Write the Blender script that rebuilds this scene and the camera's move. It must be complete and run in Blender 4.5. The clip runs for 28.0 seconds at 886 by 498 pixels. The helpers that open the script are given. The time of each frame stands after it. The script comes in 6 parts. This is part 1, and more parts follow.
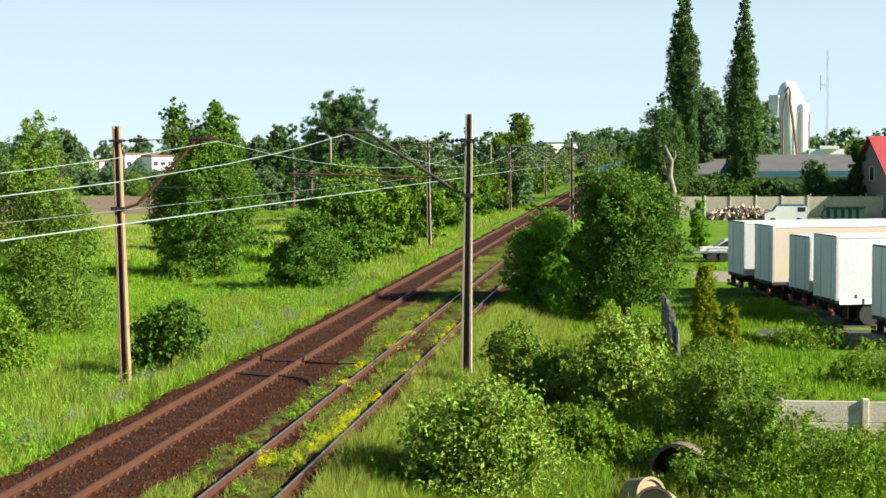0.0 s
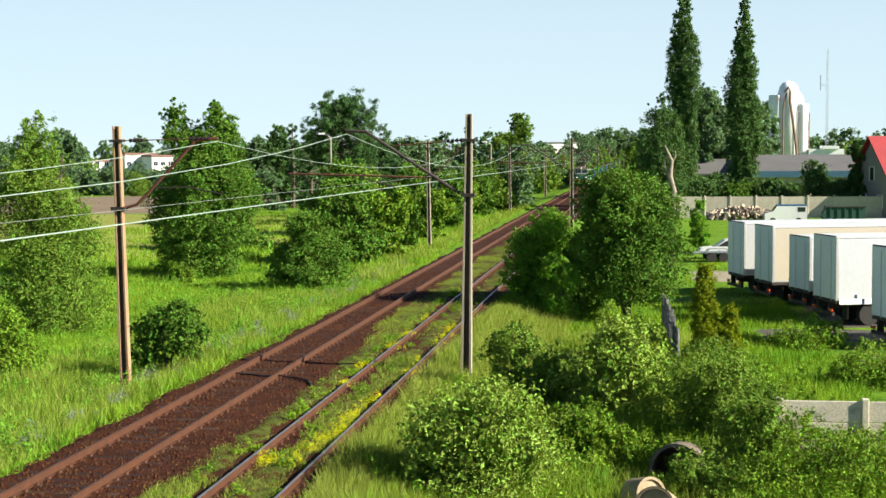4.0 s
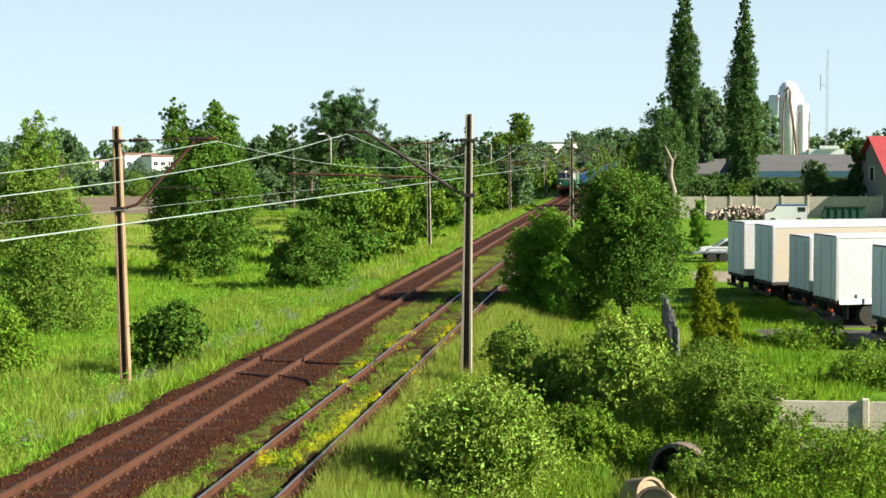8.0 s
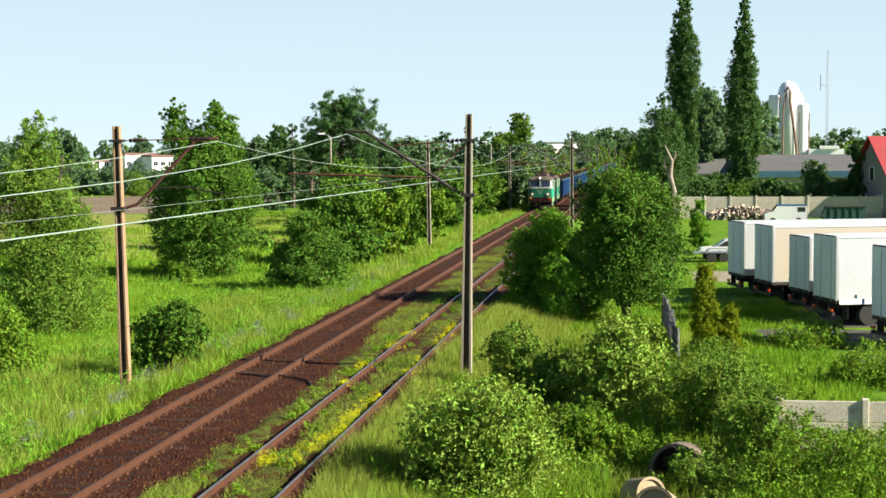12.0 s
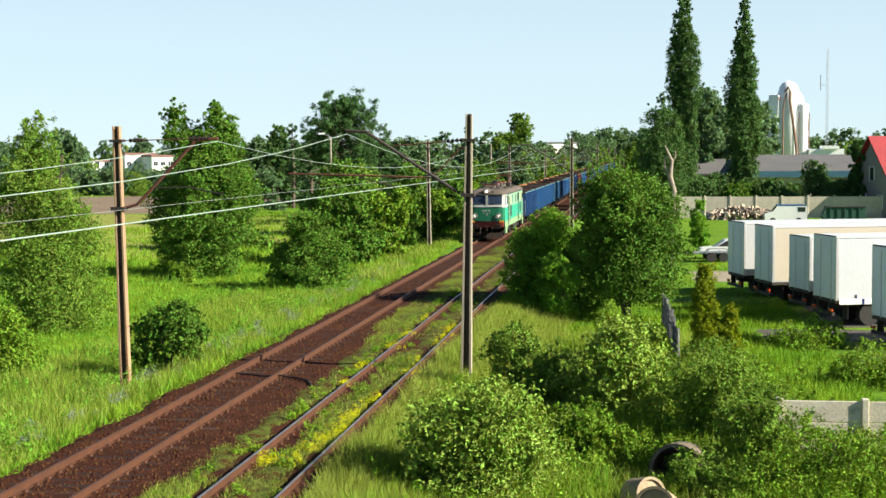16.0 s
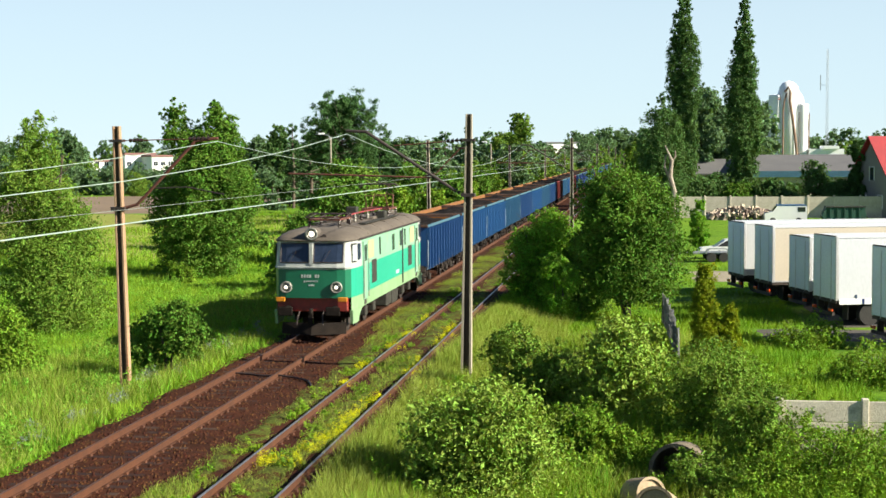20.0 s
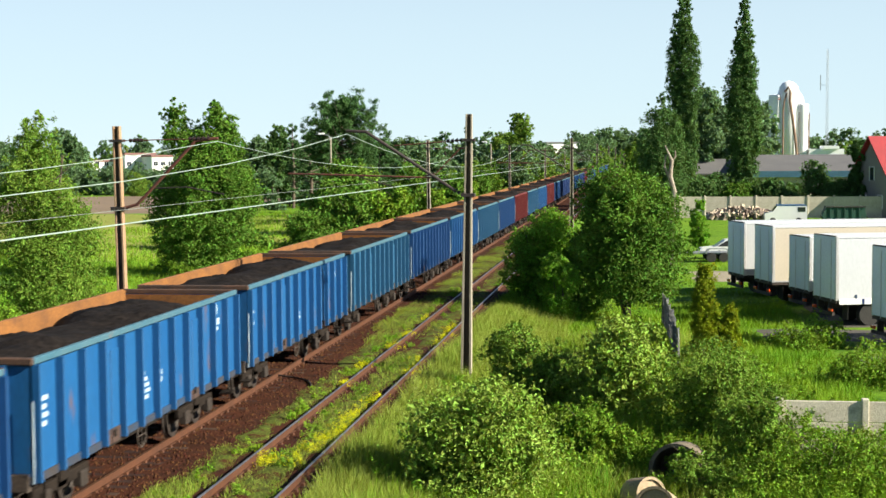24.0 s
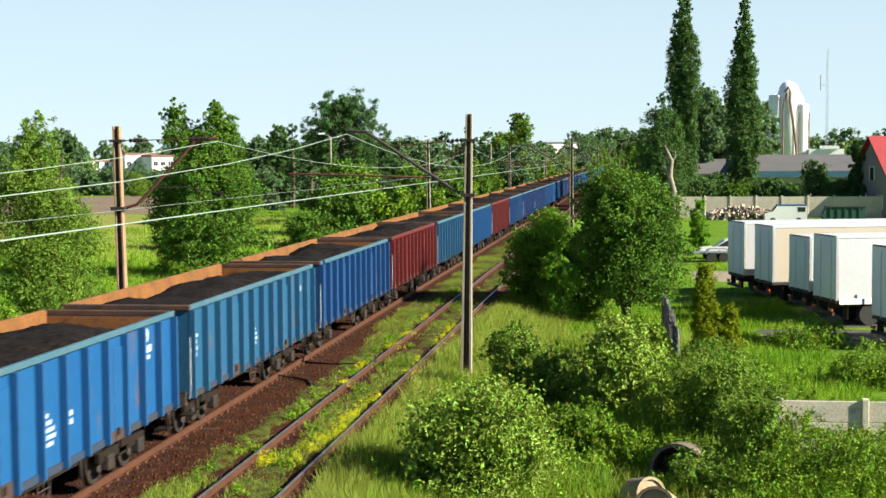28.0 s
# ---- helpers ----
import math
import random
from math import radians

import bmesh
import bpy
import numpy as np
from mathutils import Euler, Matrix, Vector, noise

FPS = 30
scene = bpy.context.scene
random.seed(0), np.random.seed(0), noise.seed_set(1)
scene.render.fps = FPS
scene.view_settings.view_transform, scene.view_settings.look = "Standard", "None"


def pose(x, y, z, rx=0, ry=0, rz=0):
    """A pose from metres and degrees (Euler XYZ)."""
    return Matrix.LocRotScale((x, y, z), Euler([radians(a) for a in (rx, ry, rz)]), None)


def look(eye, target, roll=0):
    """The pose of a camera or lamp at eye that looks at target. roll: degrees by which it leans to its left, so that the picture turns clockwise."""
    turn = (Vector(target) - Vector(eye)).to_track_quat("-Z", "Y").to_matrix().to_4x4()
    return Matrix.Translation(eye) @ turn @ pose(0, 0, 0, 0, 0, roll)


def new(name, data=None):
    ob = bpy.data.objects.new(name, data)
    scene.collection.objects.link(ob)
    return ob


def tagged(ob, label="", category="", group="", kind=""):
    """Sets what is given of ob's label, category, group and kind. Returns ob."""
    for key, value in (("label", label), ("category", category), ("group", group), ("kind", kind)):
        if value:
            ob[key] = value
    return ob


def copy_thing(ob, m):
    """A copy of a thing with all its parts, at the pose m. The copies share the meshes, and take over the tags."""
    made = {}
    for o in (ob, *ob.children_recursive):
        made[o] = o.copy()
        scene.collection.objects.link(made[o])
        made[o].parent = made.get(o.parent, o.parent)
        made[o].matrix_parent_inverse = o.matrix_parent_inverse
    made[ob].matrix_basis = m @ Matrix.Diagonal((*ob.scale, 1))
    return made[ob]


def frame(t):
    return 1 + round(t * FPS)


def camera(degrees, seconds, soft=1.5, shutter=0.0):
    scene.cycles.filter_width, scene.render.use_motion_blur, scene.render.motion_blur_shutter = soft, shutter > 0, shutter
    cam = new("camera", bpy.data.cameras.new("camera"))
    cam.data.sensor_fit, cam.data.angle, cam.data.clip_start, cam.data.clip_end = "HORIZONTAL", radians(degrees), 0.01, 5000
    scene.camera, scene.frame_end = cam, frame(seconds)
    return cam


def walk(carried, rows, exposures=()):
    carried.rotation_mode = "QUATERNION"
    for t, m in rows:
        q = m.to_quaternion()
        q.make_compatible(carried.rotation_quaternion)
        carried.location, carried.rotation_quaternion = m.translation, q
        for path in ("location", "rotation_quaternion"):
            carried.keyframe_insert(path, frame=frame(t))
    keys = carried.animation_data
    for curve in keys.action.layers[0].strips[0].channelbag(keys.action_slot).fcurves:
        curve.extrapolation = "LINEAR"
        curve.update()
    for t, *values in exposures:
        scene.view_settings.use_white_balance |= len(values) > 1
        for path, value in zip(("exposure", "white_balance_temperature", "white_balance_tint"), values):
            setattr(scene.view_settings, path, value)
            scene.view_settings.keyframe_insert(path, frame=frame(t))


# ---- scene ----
# ---- camera ----
cam = camera(33.51, 28.0, 1.55, 0.3)
EYE = Vector((11.839, 0.0, 6.686))
VIEW = look(EYE, EYE + Vector((-0.13257, 0.98909, -0.06399)), -0.326)
walk(cam, [(0.0, VIEW), (28.0, VIEW)])

# ---- world, sun, exposure ----
SUN_EL, SUN_AZ = 29.0, 101.5         # height, and bearing clockwise from +y
world = bpy.data.worlds.new("sky")
scene.world = world
world.use_nodes = True
wn = world.node_tree.nodes
sky = wn.new("ShaderNodeTexSky")
sky.sky_type, sky.sun_disc = "NISHITA", False
sky.sun_elevation, sky.sun_rotation = radians(SUN_EL), radians(SUN_AZ)
sky.air_density, sky.dust_density, sky.ozone_density = 0.6, 0.04, 2.7
wn["Background"].inputs["Strength"].default_value = 0.050
haze = wn.new("ShaderNodeMix")           # summer haze, thick at the horizon and thin overhead
haze.data_type = "RGBA"
height, thin = wn.new("ShaderNodeTexCoord"), wn.new("ShaderNodeMapRange")
height_z = wn.new("ShaderNodeSeparateXYZ")
thin.interpolation_type = "SMOOTHSTEP"
thin.inputs["From Min"].default_value, thin.inputs["From Max"].default_value = 0.05, 0.36
thin.inputs["To Min"].default_value, thin.inputs["To Max"].default_value = 0.80, 0.0
world.node_tree.links.new(height.outputs["Generated"], height_z.inputs[0])
world.node_tree.links.new(height_z.outputs["Z"], thin.inputs["Value"])
world.node_tree.links.new(thin.outputs[0], haze.inputs["Factor"])
haze.inputs[7].default_value = (5.35, 6.62, 7.05, 1.0)
world.node_tree.links.new(sky.outputs[0], haze.inputs[6])
world.node_tree.links.new(haze.outputs[2], wn["Background"].inputs["Color"])
sun = new("sun", bpy.data.lights.new("sun", "SUN"))
sun.data.energy, sun.data.angle, sun.data.color = 5.0, radians(0.55), (1.0, 0.935, 0.76)
a, e = radians(SUN_AZ), radians(SUN_EL)
sun.matrix_world = look((40, -60, 60), Vector((40, -60, 60)) - Vector((math.sin(a) * math.cos(e), math.cos(a) * math.cos(e), math.sin(e))))
scene.view_settings.exposure = 1.50


# ---- materials ----
def mat(name, base, second=None, rough=0.7, metal=0.0, scale=4.0, fine=40.0, mix=0.6, bump=0.3, grunge=None, grunge_at=0.6, island=0.0, each=0.0, glow=0.0, trans=0.0, spec=0.5, stretch=(1, 1, 1)):
    """A node material: two colours over a coarse and a fine noise, stains, relief, and a change from piece to piece."""
    m = bpy.data.materials.new(name)
    m.use_nodes = True
    n, l = m.node_tree.nodes, m.node_tree.links
    b = n["Principled BSDF"]
    b.inputs["Roughness"].default_value, b.inputs["Metallic"].default_value = rough, metal
    b.inputs["Specular IOR Level"].default_value = spec
    co = n.new("ShaderNodeTexCoord")
    mp = n.new("ShaderNodeMapping")
    mp.inputs["Scale"].default_value = stretch
    l.new(co.outputs["Object"], mp.inputs["Vector"])

    def noise_of(sc, detail=5.0):
        t = n.new("ShaderNodeTexNoise")
        t.inputs["Scale"].default_value, t.inputs["Detail"].default_value, t.inputs["Roughness"].default_value = sc, detail, 0.62
        l.new(mp.outputs[0], t.inputs["Vector"])
        return t

    def blend(fac, c1, c2, kind="MIX"):
        x = n.new("ShaderNodeMix")
        x.data_type, x.blend_type = "RGBA", kind
        for sock, v in ((x.inputs["Factor"], fac), (x.inputs[6], c1), (x.inputs[7], c2)):
            if isinstance(v, (tuple, float, int)):
                sock.default_value = (*v, 1.0) if isinstance(v, tuple) else v
            else:
                l.new(v, sock)
        return x.outputs[2]

    def ramp(src, lo, hi):
        r = n.new("ShaderNodeMapRange")
        r.inputs["From Min"].default_value, r.inputs["From Max"].default_value = lo, hi
        l.new(src, r.inputs["Value"])
        return r.outputs[0]

    second = second or tuple(c * 0.72 for c in base)
    big, small = noise_of(scale), noise_of(fine, 3.0)
    col = blend(ramp(big.outputs["Fac"], 0.32, 0.68), base, second)
    fin = n.new("ShaderNodeMapRange")
    fin.inputs["To Min"].default_value, fin.inputs["To Max"].default_value = 1.0 - 0.5 * mix, 1.0 + 0.5 * mix
    fin.inputs["From Min"].default_value, fin.inputs["From Max"].default_value = 0.3, 0.7
    l.new(small.outputs["Fac"], fin.inputs["Value"])
    sc = n.new("ShaderNodeVectorMath")
    sc.operation = "SCALE"
    l.new(col, sc.inputs[0]), l.new(fin.outputs[0], sc.inputs["Scale"])
    col = sc.outputs[0]
    if grunge:
        g = noise_of(scale * 0.7 + 0.9, 8.0)
        col = blend(ramp(g.outputs["Fac"], grunge_at, grunge_at + 0.12), col, grunge)
    for amount, source in ((island, "ShaderNodeNewGeometry"), (each, "ShaderNodeObjectInfo")):
        if amount:
            s = n.new(source)
            hs = n.new("ShaderNodeHueSaturation")
            r1, r2 = n.new("ShaderNodeMapRange"), n.new("ShaderNodeMapRange")
            out = s.outputs["Random Per Island"] if source.endswith("Geometry") else s.outputs["Random"]
            for r, lo, hi in ((r1, 1 - amount, 1 + amount), (r2, 0.5 - amount * 0.05, 0.5 + amount * 0.05)):
                r.inputs["To Min"].default_value, r.inputs["To Max"].default_value = lo, hi
                l.new(out, r.inputs["Value"])
            l.new(r1.outputs[0], hs.inputs["Value"]), l.new(r2.outputs[0], hs.inputs["Hue"]), l.new(col, hs.inputs["Color"])
            col = hs.outputs[0]
    l.new(col, b.inputs["Base Color"])
    if bump:
        bp = n.new("ShaderNodeBump")
        bp.inputs["Strength"].default_value, bp.inputs["Distance"].default_value = bump, 0.02
        l.new(small.outputs["Fac"], bp.inputs["Height"]), l.new(bp.outputs[0], b.inputs["Normal"])
    if trans:
        tr, mx = n.new("ShaderNodeBsdfTranslucent"), n.new("ShaderNodeMixShader")
        mx.inputs[0].default_value = trans
        br = n.new("ShaderNodeVectorMath")
        br.operation = "MULTIPLY"
        br.inputs[1].default_value = (1.5, 1.35, 0.5)
        l.new(col, br.inputs[0]), l.new(br.outputs[0], tr.inputs["Color"])
        l.new(b.outputs[0], mx.inputs[1]), l.new(tr.outputs[0], mx.inputs[2])
        l.new(mx.outputs[0], n["Material Output"].inputs["Surface"])
    if glow:
        b.inputs["Emission Color"].default_value, b.inputs["Emission Strength"].default_value = (1.0, 0.9, 0.7, 1), glow
    return m


def leaf_mat(name, base, second, trans=0.2, vary=0.32, scale=0.6):
    return mat(name, base, second, 0.7, scale=scale, fine=9.0, mix=0.5, bump=0, island=vary, trans=trans, spec=0.12)


M_GRASS = mat("meadow_grass", (0.075, 0.165, 0.012), (0.12, 0.205, 0.018), 0.9, scale=0.22, fine=5.0, mix=0.9, bump=0.9, grunge=(0.045, 0.105, 0.012), grunge_at=0.54, spec=0.05)
M_BLADE = leaf_mat("grass_blades", (0.095, 0.22, 0.014), (0.20, 0.305, 0.022), 0.26, 0.35, 0.35)
M_DRYBLADE = leaf_mat("dry_grass_blades", (0.18, 0.25, 0.035), (0.24, 0.28, 0.06), 0.3, 0.4, 0.3)
M_BALLAST = mat("brown_ballast", (0.052, 0.0165, 0.0078), (0.024, 0.0092, 0.005), 0.95, scale=1.2, fine=22.0, mix=1.2, bump=1.0, grunge=(0.055, 0.028, 0.015), grunge_at=0.64, spec=0.1)
M_STONE = mat("ballast_stone", (0.062, 0.021, 0.0095), (0.034, 0.0125, 0.006), 0.9, scale=6, fine=40, mix=0.8, island=0.5, spec=0.15)
M_RAIL = mat("rusty_rail", (0.084, 0.02775, 0.00975), (0.0555, 0.01875, 0.0075), 0.7, 0.1, scale=3, fine=60, mix=0.5, bump=0.2)
M_RAILHEAD = mat("worn_rail_head", (0.112, 0.0528, 0.0304), (0.076, 0.0352, 0.0208), 0.5, 0.35, scale=2, fine=60, mix=0.3, bump=0.05)
M_SHINE = mat("polished_rail_head", (0.34, 0.33, 0.34), (0.22, 0.19, 0.18), 0.38, 0.7, scale=2, fine=60, mix=0.3, bump=0.05)
M_SLEEPER = mat("tarred_sleeper", (0.044, 0.024, 0.019), (0.026, 0.015, 0.013), 0.85, scale=3, fine=30, mix=0.9, bump=0.6, each=0.35, spec=0.15)
M_POLE = mat("weathered_pole_concrete", (0.352, 0.308, 0.240), (0.256, 0.216, 0.168), 0.85, scale=1.2, fine=30, mix=0.4, bump=0.3, grunge=(0.25, 0.12, 0.06), grunge_at=0.66, stretch=(3, 3, 0.3))
M_POLERUST = mat("rust_streaked_pole", (0.36, 0.24, 0.15), (0.24, 0.13, 0.07), 0.85, scale=1.0, fine=30, mix=0.4, bump=0.3, grunge=(0.20, 0.07, 0.03), grunge_at=0.55, stretch=(3, 3, 0.25))
# the groove's shade is put into this darker concrete colour
M_POLESHADE = mat("dark_stained_pole_groove", (0.085, 0.068, 0.052), (0.05, 0.04, 0.032), 0.95, scale=1.0, fine=30, mix=0.5, bump=0.3, stretch=(3, 3, 0.25), spec=0.1)
M_STEELRED = mat("rust_red_steel", (0.14, 0.045, 0.028), (0.08, 0.032, 0.024), 0.7, 0.2, scale=4, fine=60, mix=0.5)
M_STEELDARK = mat("dark_tarred_steel", (0.028, 0.022, 0.022), (0.045, 0.03, 0.027), 0.65, 0.2, scale=4, fine=60, mix=0.5)
M_INSUL = mat("brown_glazed_insulator", (0.03, 0.018, 0.014), None, 0.25)
M_WIRE = mat("oxidised_copper_wire", (0.34, 0.41, 0.37), (0.26, 0.33, 0.29), 0.5, 0.2, bump=0)
M_WIREDARK = mat("thin_stay_wire", (0.30, 0.33, 0.30), None, 0.5, 0.3, bump=0)
M_CONC = mat("weathered_concrete", (0.51, 0.4675, 0.3825), (0.425, 0.3825, 0.306), 0.9, scale=1.5, fine=25, mix=0.4, bump=0.4, grunge=(0.24, 0.22, 0.17), grunge_at=0.6, each=0.1)
M_CONCDARK = mat("damp_concrete_pipe", (0.1575, 0.1275, 0.09), (0.075, 0.06, 0.045), 0.9, scale=3, fine=25, mix=0.6, bump=0.5)
M_CONCLIGHT = mat("pale_concrete_ring", (0.32, 0.24, 0.15), (0.20, 0.155, 0.105), 0.9, scale=3, fine=25, mix=0.4, bump=0.4)
M_BARK = mat("grey_bark", (0.11, 0.085, 0.06), (0.06, 0.046, 0.035), 0.95, scale=4, fine=25, mix=0.8, bump=0.9, stretch=(2, 2, 0.4))
M_DEADWOOD = mat("bleached_dead_wood", (0.36, 0.31, 0.25), (0.085, 0.062, 0.046), 0.9, scale=1.4, fine=14, mix=0.6, bump=0.7, stretch=(2, 2, 0.6))
M_LEAF = leaf_mat("willow_leaf", (0.048, 0.115, 0.012), (0.118, 0.215, 0.026), 0.16, 0.5, 0.9)
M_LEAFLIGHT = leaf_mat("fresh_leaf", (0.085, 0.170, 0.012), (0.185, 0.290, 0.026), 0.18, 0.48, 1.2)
M_LEAFDARK = leaf_mat("poplar_leaf", (0.05, 0.112, 0.03), (0.098, 0.172, 0.05), 0.18, 0.5, 0.5)
M_LEAFGREY = leaf_mat("silvery_leaf", (0.125, 0.215, 0.024), (0.24, 0.33, 0.06), 0.2, 0.5, 1.2)
M_LEAFBIRCH = leaf_mat("birch_leaf", (0.088, 0.170, 0.020), (0.182, 0.275, 0.040), 0.2, 0.48, 0.9)
M_NEEDLE = leaf_mat("pine_needle", (0.034, 0.088, 0.026), (0.058, 0.118, 0.032), 0.14)
M_THUJA = leaf_mat("golden_thuja", (0.28, 0.32, 0.012), (0.10, 0.16, 0.010), 0.22, 0.4, 2.0)
# distance haze is put into this leaf colour, paler and bluer
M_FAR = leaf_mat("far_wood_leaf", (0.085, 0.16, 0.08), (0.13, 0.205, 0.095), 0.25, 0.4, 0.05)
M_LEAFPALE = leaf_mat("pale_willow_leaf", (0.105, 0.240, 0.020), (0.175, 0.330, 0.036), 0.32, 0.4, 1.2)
M_YELLOW = leaf_mat("yellow_flower", (0.56, 0.56, 0.01), (0.46, 0.48, 0.01), 0.2, 0.2)
M_BLUEFLOWER = leaf_mat("pale_blue_flower", (0.22, 0.25, 0.22), (0.15, 0.19, 0.14), 0.2, 0.2)


def paint(name, c, c2, rust=(0.10, 0.055, 0.04), at=0.60):
    return mat(name, c, c2, 0.5, 0.0, scale=0.9, fine=16, mix=0.28, bump=0.12, grunge=rust, grunge_at=at, stretch=(1, 1, 0.35))


M_BLUES = {
    "sky": paint("faded_sky_blue_paint", (0.00312, 0.06084, 0.1911), (0.00702, 0.07176, 0.1989)),
    "royal": paint("royal_blue_paint", (0.00234, 0.039, 0.1404), (0.0039, 0.04602, 0.1482)),
    "teal": paint("bleached_teal_blue_paint", (0.00825, 0.0645, 0.144), (0.012, 0.0735, 0.153)),
    "navy": paint("deep_blue_paint", (0.0032, 0.024, 0.1136), (0.0056, 0.0304, 0.12)),
    "red": paint("oxide_red_paint", (0.1155, 0.0091, 0.0112), (0.084, 0.0077, 0.0091)),
}
M_TOPRAIL = mat("chalky_blue_grey_rail", (0.0255, 0.08925, 0.136), (0.04675, 0.1062, 0.1403), 0.7, scale=2, fine=25, mix=0.4, grunge=(0.14, 0.10, 0.08), grunge_at=0.62)
M_LINING = mat("rust_orange_wagon_lining", (0.1913, 0.07497, 0.01377), (0.1263, 0.04896, 0.01071), 0.88, scale=1.5, fine=14, mix=0.6, bump=0.3, grunge=(0.085, 0.032, 0.014), grunge_at=0.56)
M_COAL = mat("fine_coal", (0.0065, 0.0055, 0.0055), (0.014, 0.011, 0.010), 0.9, scale=2.5, fine=9, mix=1.3, bump=1.0, spec=0.08)
M_RIMDARK = mat("coal_black_top_edge", (0.022, 0.018, 0.017), (0.075, 0.032, 0.016), 0.85, scale=1.6, fine=20, mix=0.6, bump=0.3)
M_UNDER = mat("sooty_underframe", (0.00975, 0.0075, 0.00675), (0.0195, 0.01425, 0.01125), 0.9, 0.0, scale=3, fine=30, mix=0.7, spec=0.12)
M_SILL = mat("dirty_grey_brown_sill", (0.0275, 0.0187, 0.01485), (0.05775, 0.04125, 0.0319), 0.85, scale=3, fine=22, mix=0.7)
M_FOOT = mat("rust_brown_worn_paint", (0.050, 0.022, 0.014), (0.022, 0.018, 0.020), 0.85, scale=3, fine=22, mix=0.7)
M_GRIMY = mat("grimy_blue_sill", (0.006, 0.030, 0.075), (0.030, 0.020, 0.014), 0.8, scale=1.6, fine=18, mix=0.6)
M_WHEEL = mat("brown_wheel_steel", (0.0176, 0.0121, 0.0099), (0.03025, 0.0209, 0.0165), 0.75, 0.2, scale=4, fine=40)
M_WHITE = mat("chalk_white_lettering", (0.36, 0.43, 0.49), (0.20, 0.29, 0.38), 0.7, scale=9, fine=40, mix=0.4, bump=0)


# ---- small building helpers ----
def mesh_object(name, me, material, parent=None, label=""):
    me.materials.clear() if material else None
    if material:
        me.materials.append(material)
    ob = new(name, me)
    if parent:
        ob.parent = parent
    if label:
        ob["label"] = label
    return ob


def part(name, bm, material, parent=None, label="", smooth=False):
    """Link a bmesh as one mesh object under a thing or part."""
    me = bpy.data.meshes.new(name)
    bmesh.ops.recalc_face_normals(bm, faces=bm.faces)
    bm.to_mesh(me)
    bm.free()
    if smooth:
        me.polygons.foreach_set("use_smooth", [True] * len(me.polygons))
    return mesh_object(name, me, material, parent, label)


def soup(name, verts, faces, material, parent=None, label="", smooth=False):
    me = bpy.data.meshes.new(name)
    me.from_pydata(verts, [], faces)
    if smooth:
        me.polygons.foreach_set("use_smooth", [True] * len(me.polygons))
    return mesh_object(name, me, material, parent, label)


def share(ob, m, parent=None):
    """Another object on the same mesh."""
    o = new(ob.name.split(".")[0], ob.data)
    o.parent = parent or ob.parent
    o.matrix_basis = m
    return o


def empty(name, m, label, category, group=""):
    ob = new(name)
    ob.empty_display_size = 0.2
    ob.matrix_basis = m
    return tagged(ob, label, category, group)


def box(bm, x0, x1, y0, y1, z0, z1, bevel=0.0):
    vs = [bm.verts.new(c) for c in ((x0, y0, z0), (x1, y0, z0), (x1, y1, z0), (x0, y1, z0), (x0, y0, z1), (x1, y0, z1), (x1, y1, z1), (x0, y1, z1))]
    fs = [bm.faces.new([vs[i] for i in q]) for q in ((3, 2, 1, 0), (4, 5, 6, 7), (0, 1, 5, 4), (1, 2, 6, 5), (2, 3, 7, 6), (3, 0, 4, 7))]
    if bevel:
        bmesh.ops.bevel(bm, geom=list({e for f in fs for e in f.edges}), offset=bevel, segments=1, affect="EDGES")
    return bm


def boxes(*items, bevel=0.0):
    bm = bmesh.new()
    for it in items:
        box(bm, *it, bevel=bevel)
    return bm


def tube(bm, p0, p1, r0, r1=None, seg=8, caps=True):
    r1 = r0 if r1 is None else r1
    p0, p1 = Vector(p0), Vector(p1)
    d = (p1 - p0).normalized()
    u = d.orthogonal().normalized()
    v = d.cross(u)
    rings = []
    for c, r in ((p0, r0), (p1, r1)):
        rings.append([bm.verts.new(c + (u * math.cos(k * math.tau / seg) + v * math.sin(k * math.tau / seg)) * r) for k in range(seg)])
    for k in range(seg):
        bm.faces.new((rings[0][k], rings[0][(k + 1) % seg], rings[1][(k + 1) % seg], rings[1][k]))
    if caps:
        bm.faces.new(rings[0][::-1]), bm.faces.new(rings[1])
    return bm


def path_tube(bm, pts, radii, seg=6):
    """A bent, tapered tube through points."""
    pts = [Vector(q) for q in pts]
    rings = []
    for i, c in enumerate(pts):
        d = (pts[min(i + 1, len(pts) - 1)] - pts[max(i - 1, 0)]).normalized()
        u = d.cross(Vector((0.13, 0.97, 0.2))).normalized()
        v = d.cross(u)
        r = radii[i] if isinstance(radii, (list, tuple)) else radii
        rings.append([bm.verts.new(c + (u * math.cos(k * math.tau / seg) + v * math.sin(k * math.tau / seg)) * r) for k in range(seg)])
    for a_, b_ in zip(rings, rings[1:]):
        for k in range(seg):
            bm.faces.new((a_[k], a_[(k + 1) % seg], b_[(k + 1) % seg], b_[k]))
    bm.faces.new(rings[0][::-1]), bm.faces.new(rings[-1])
    return bm


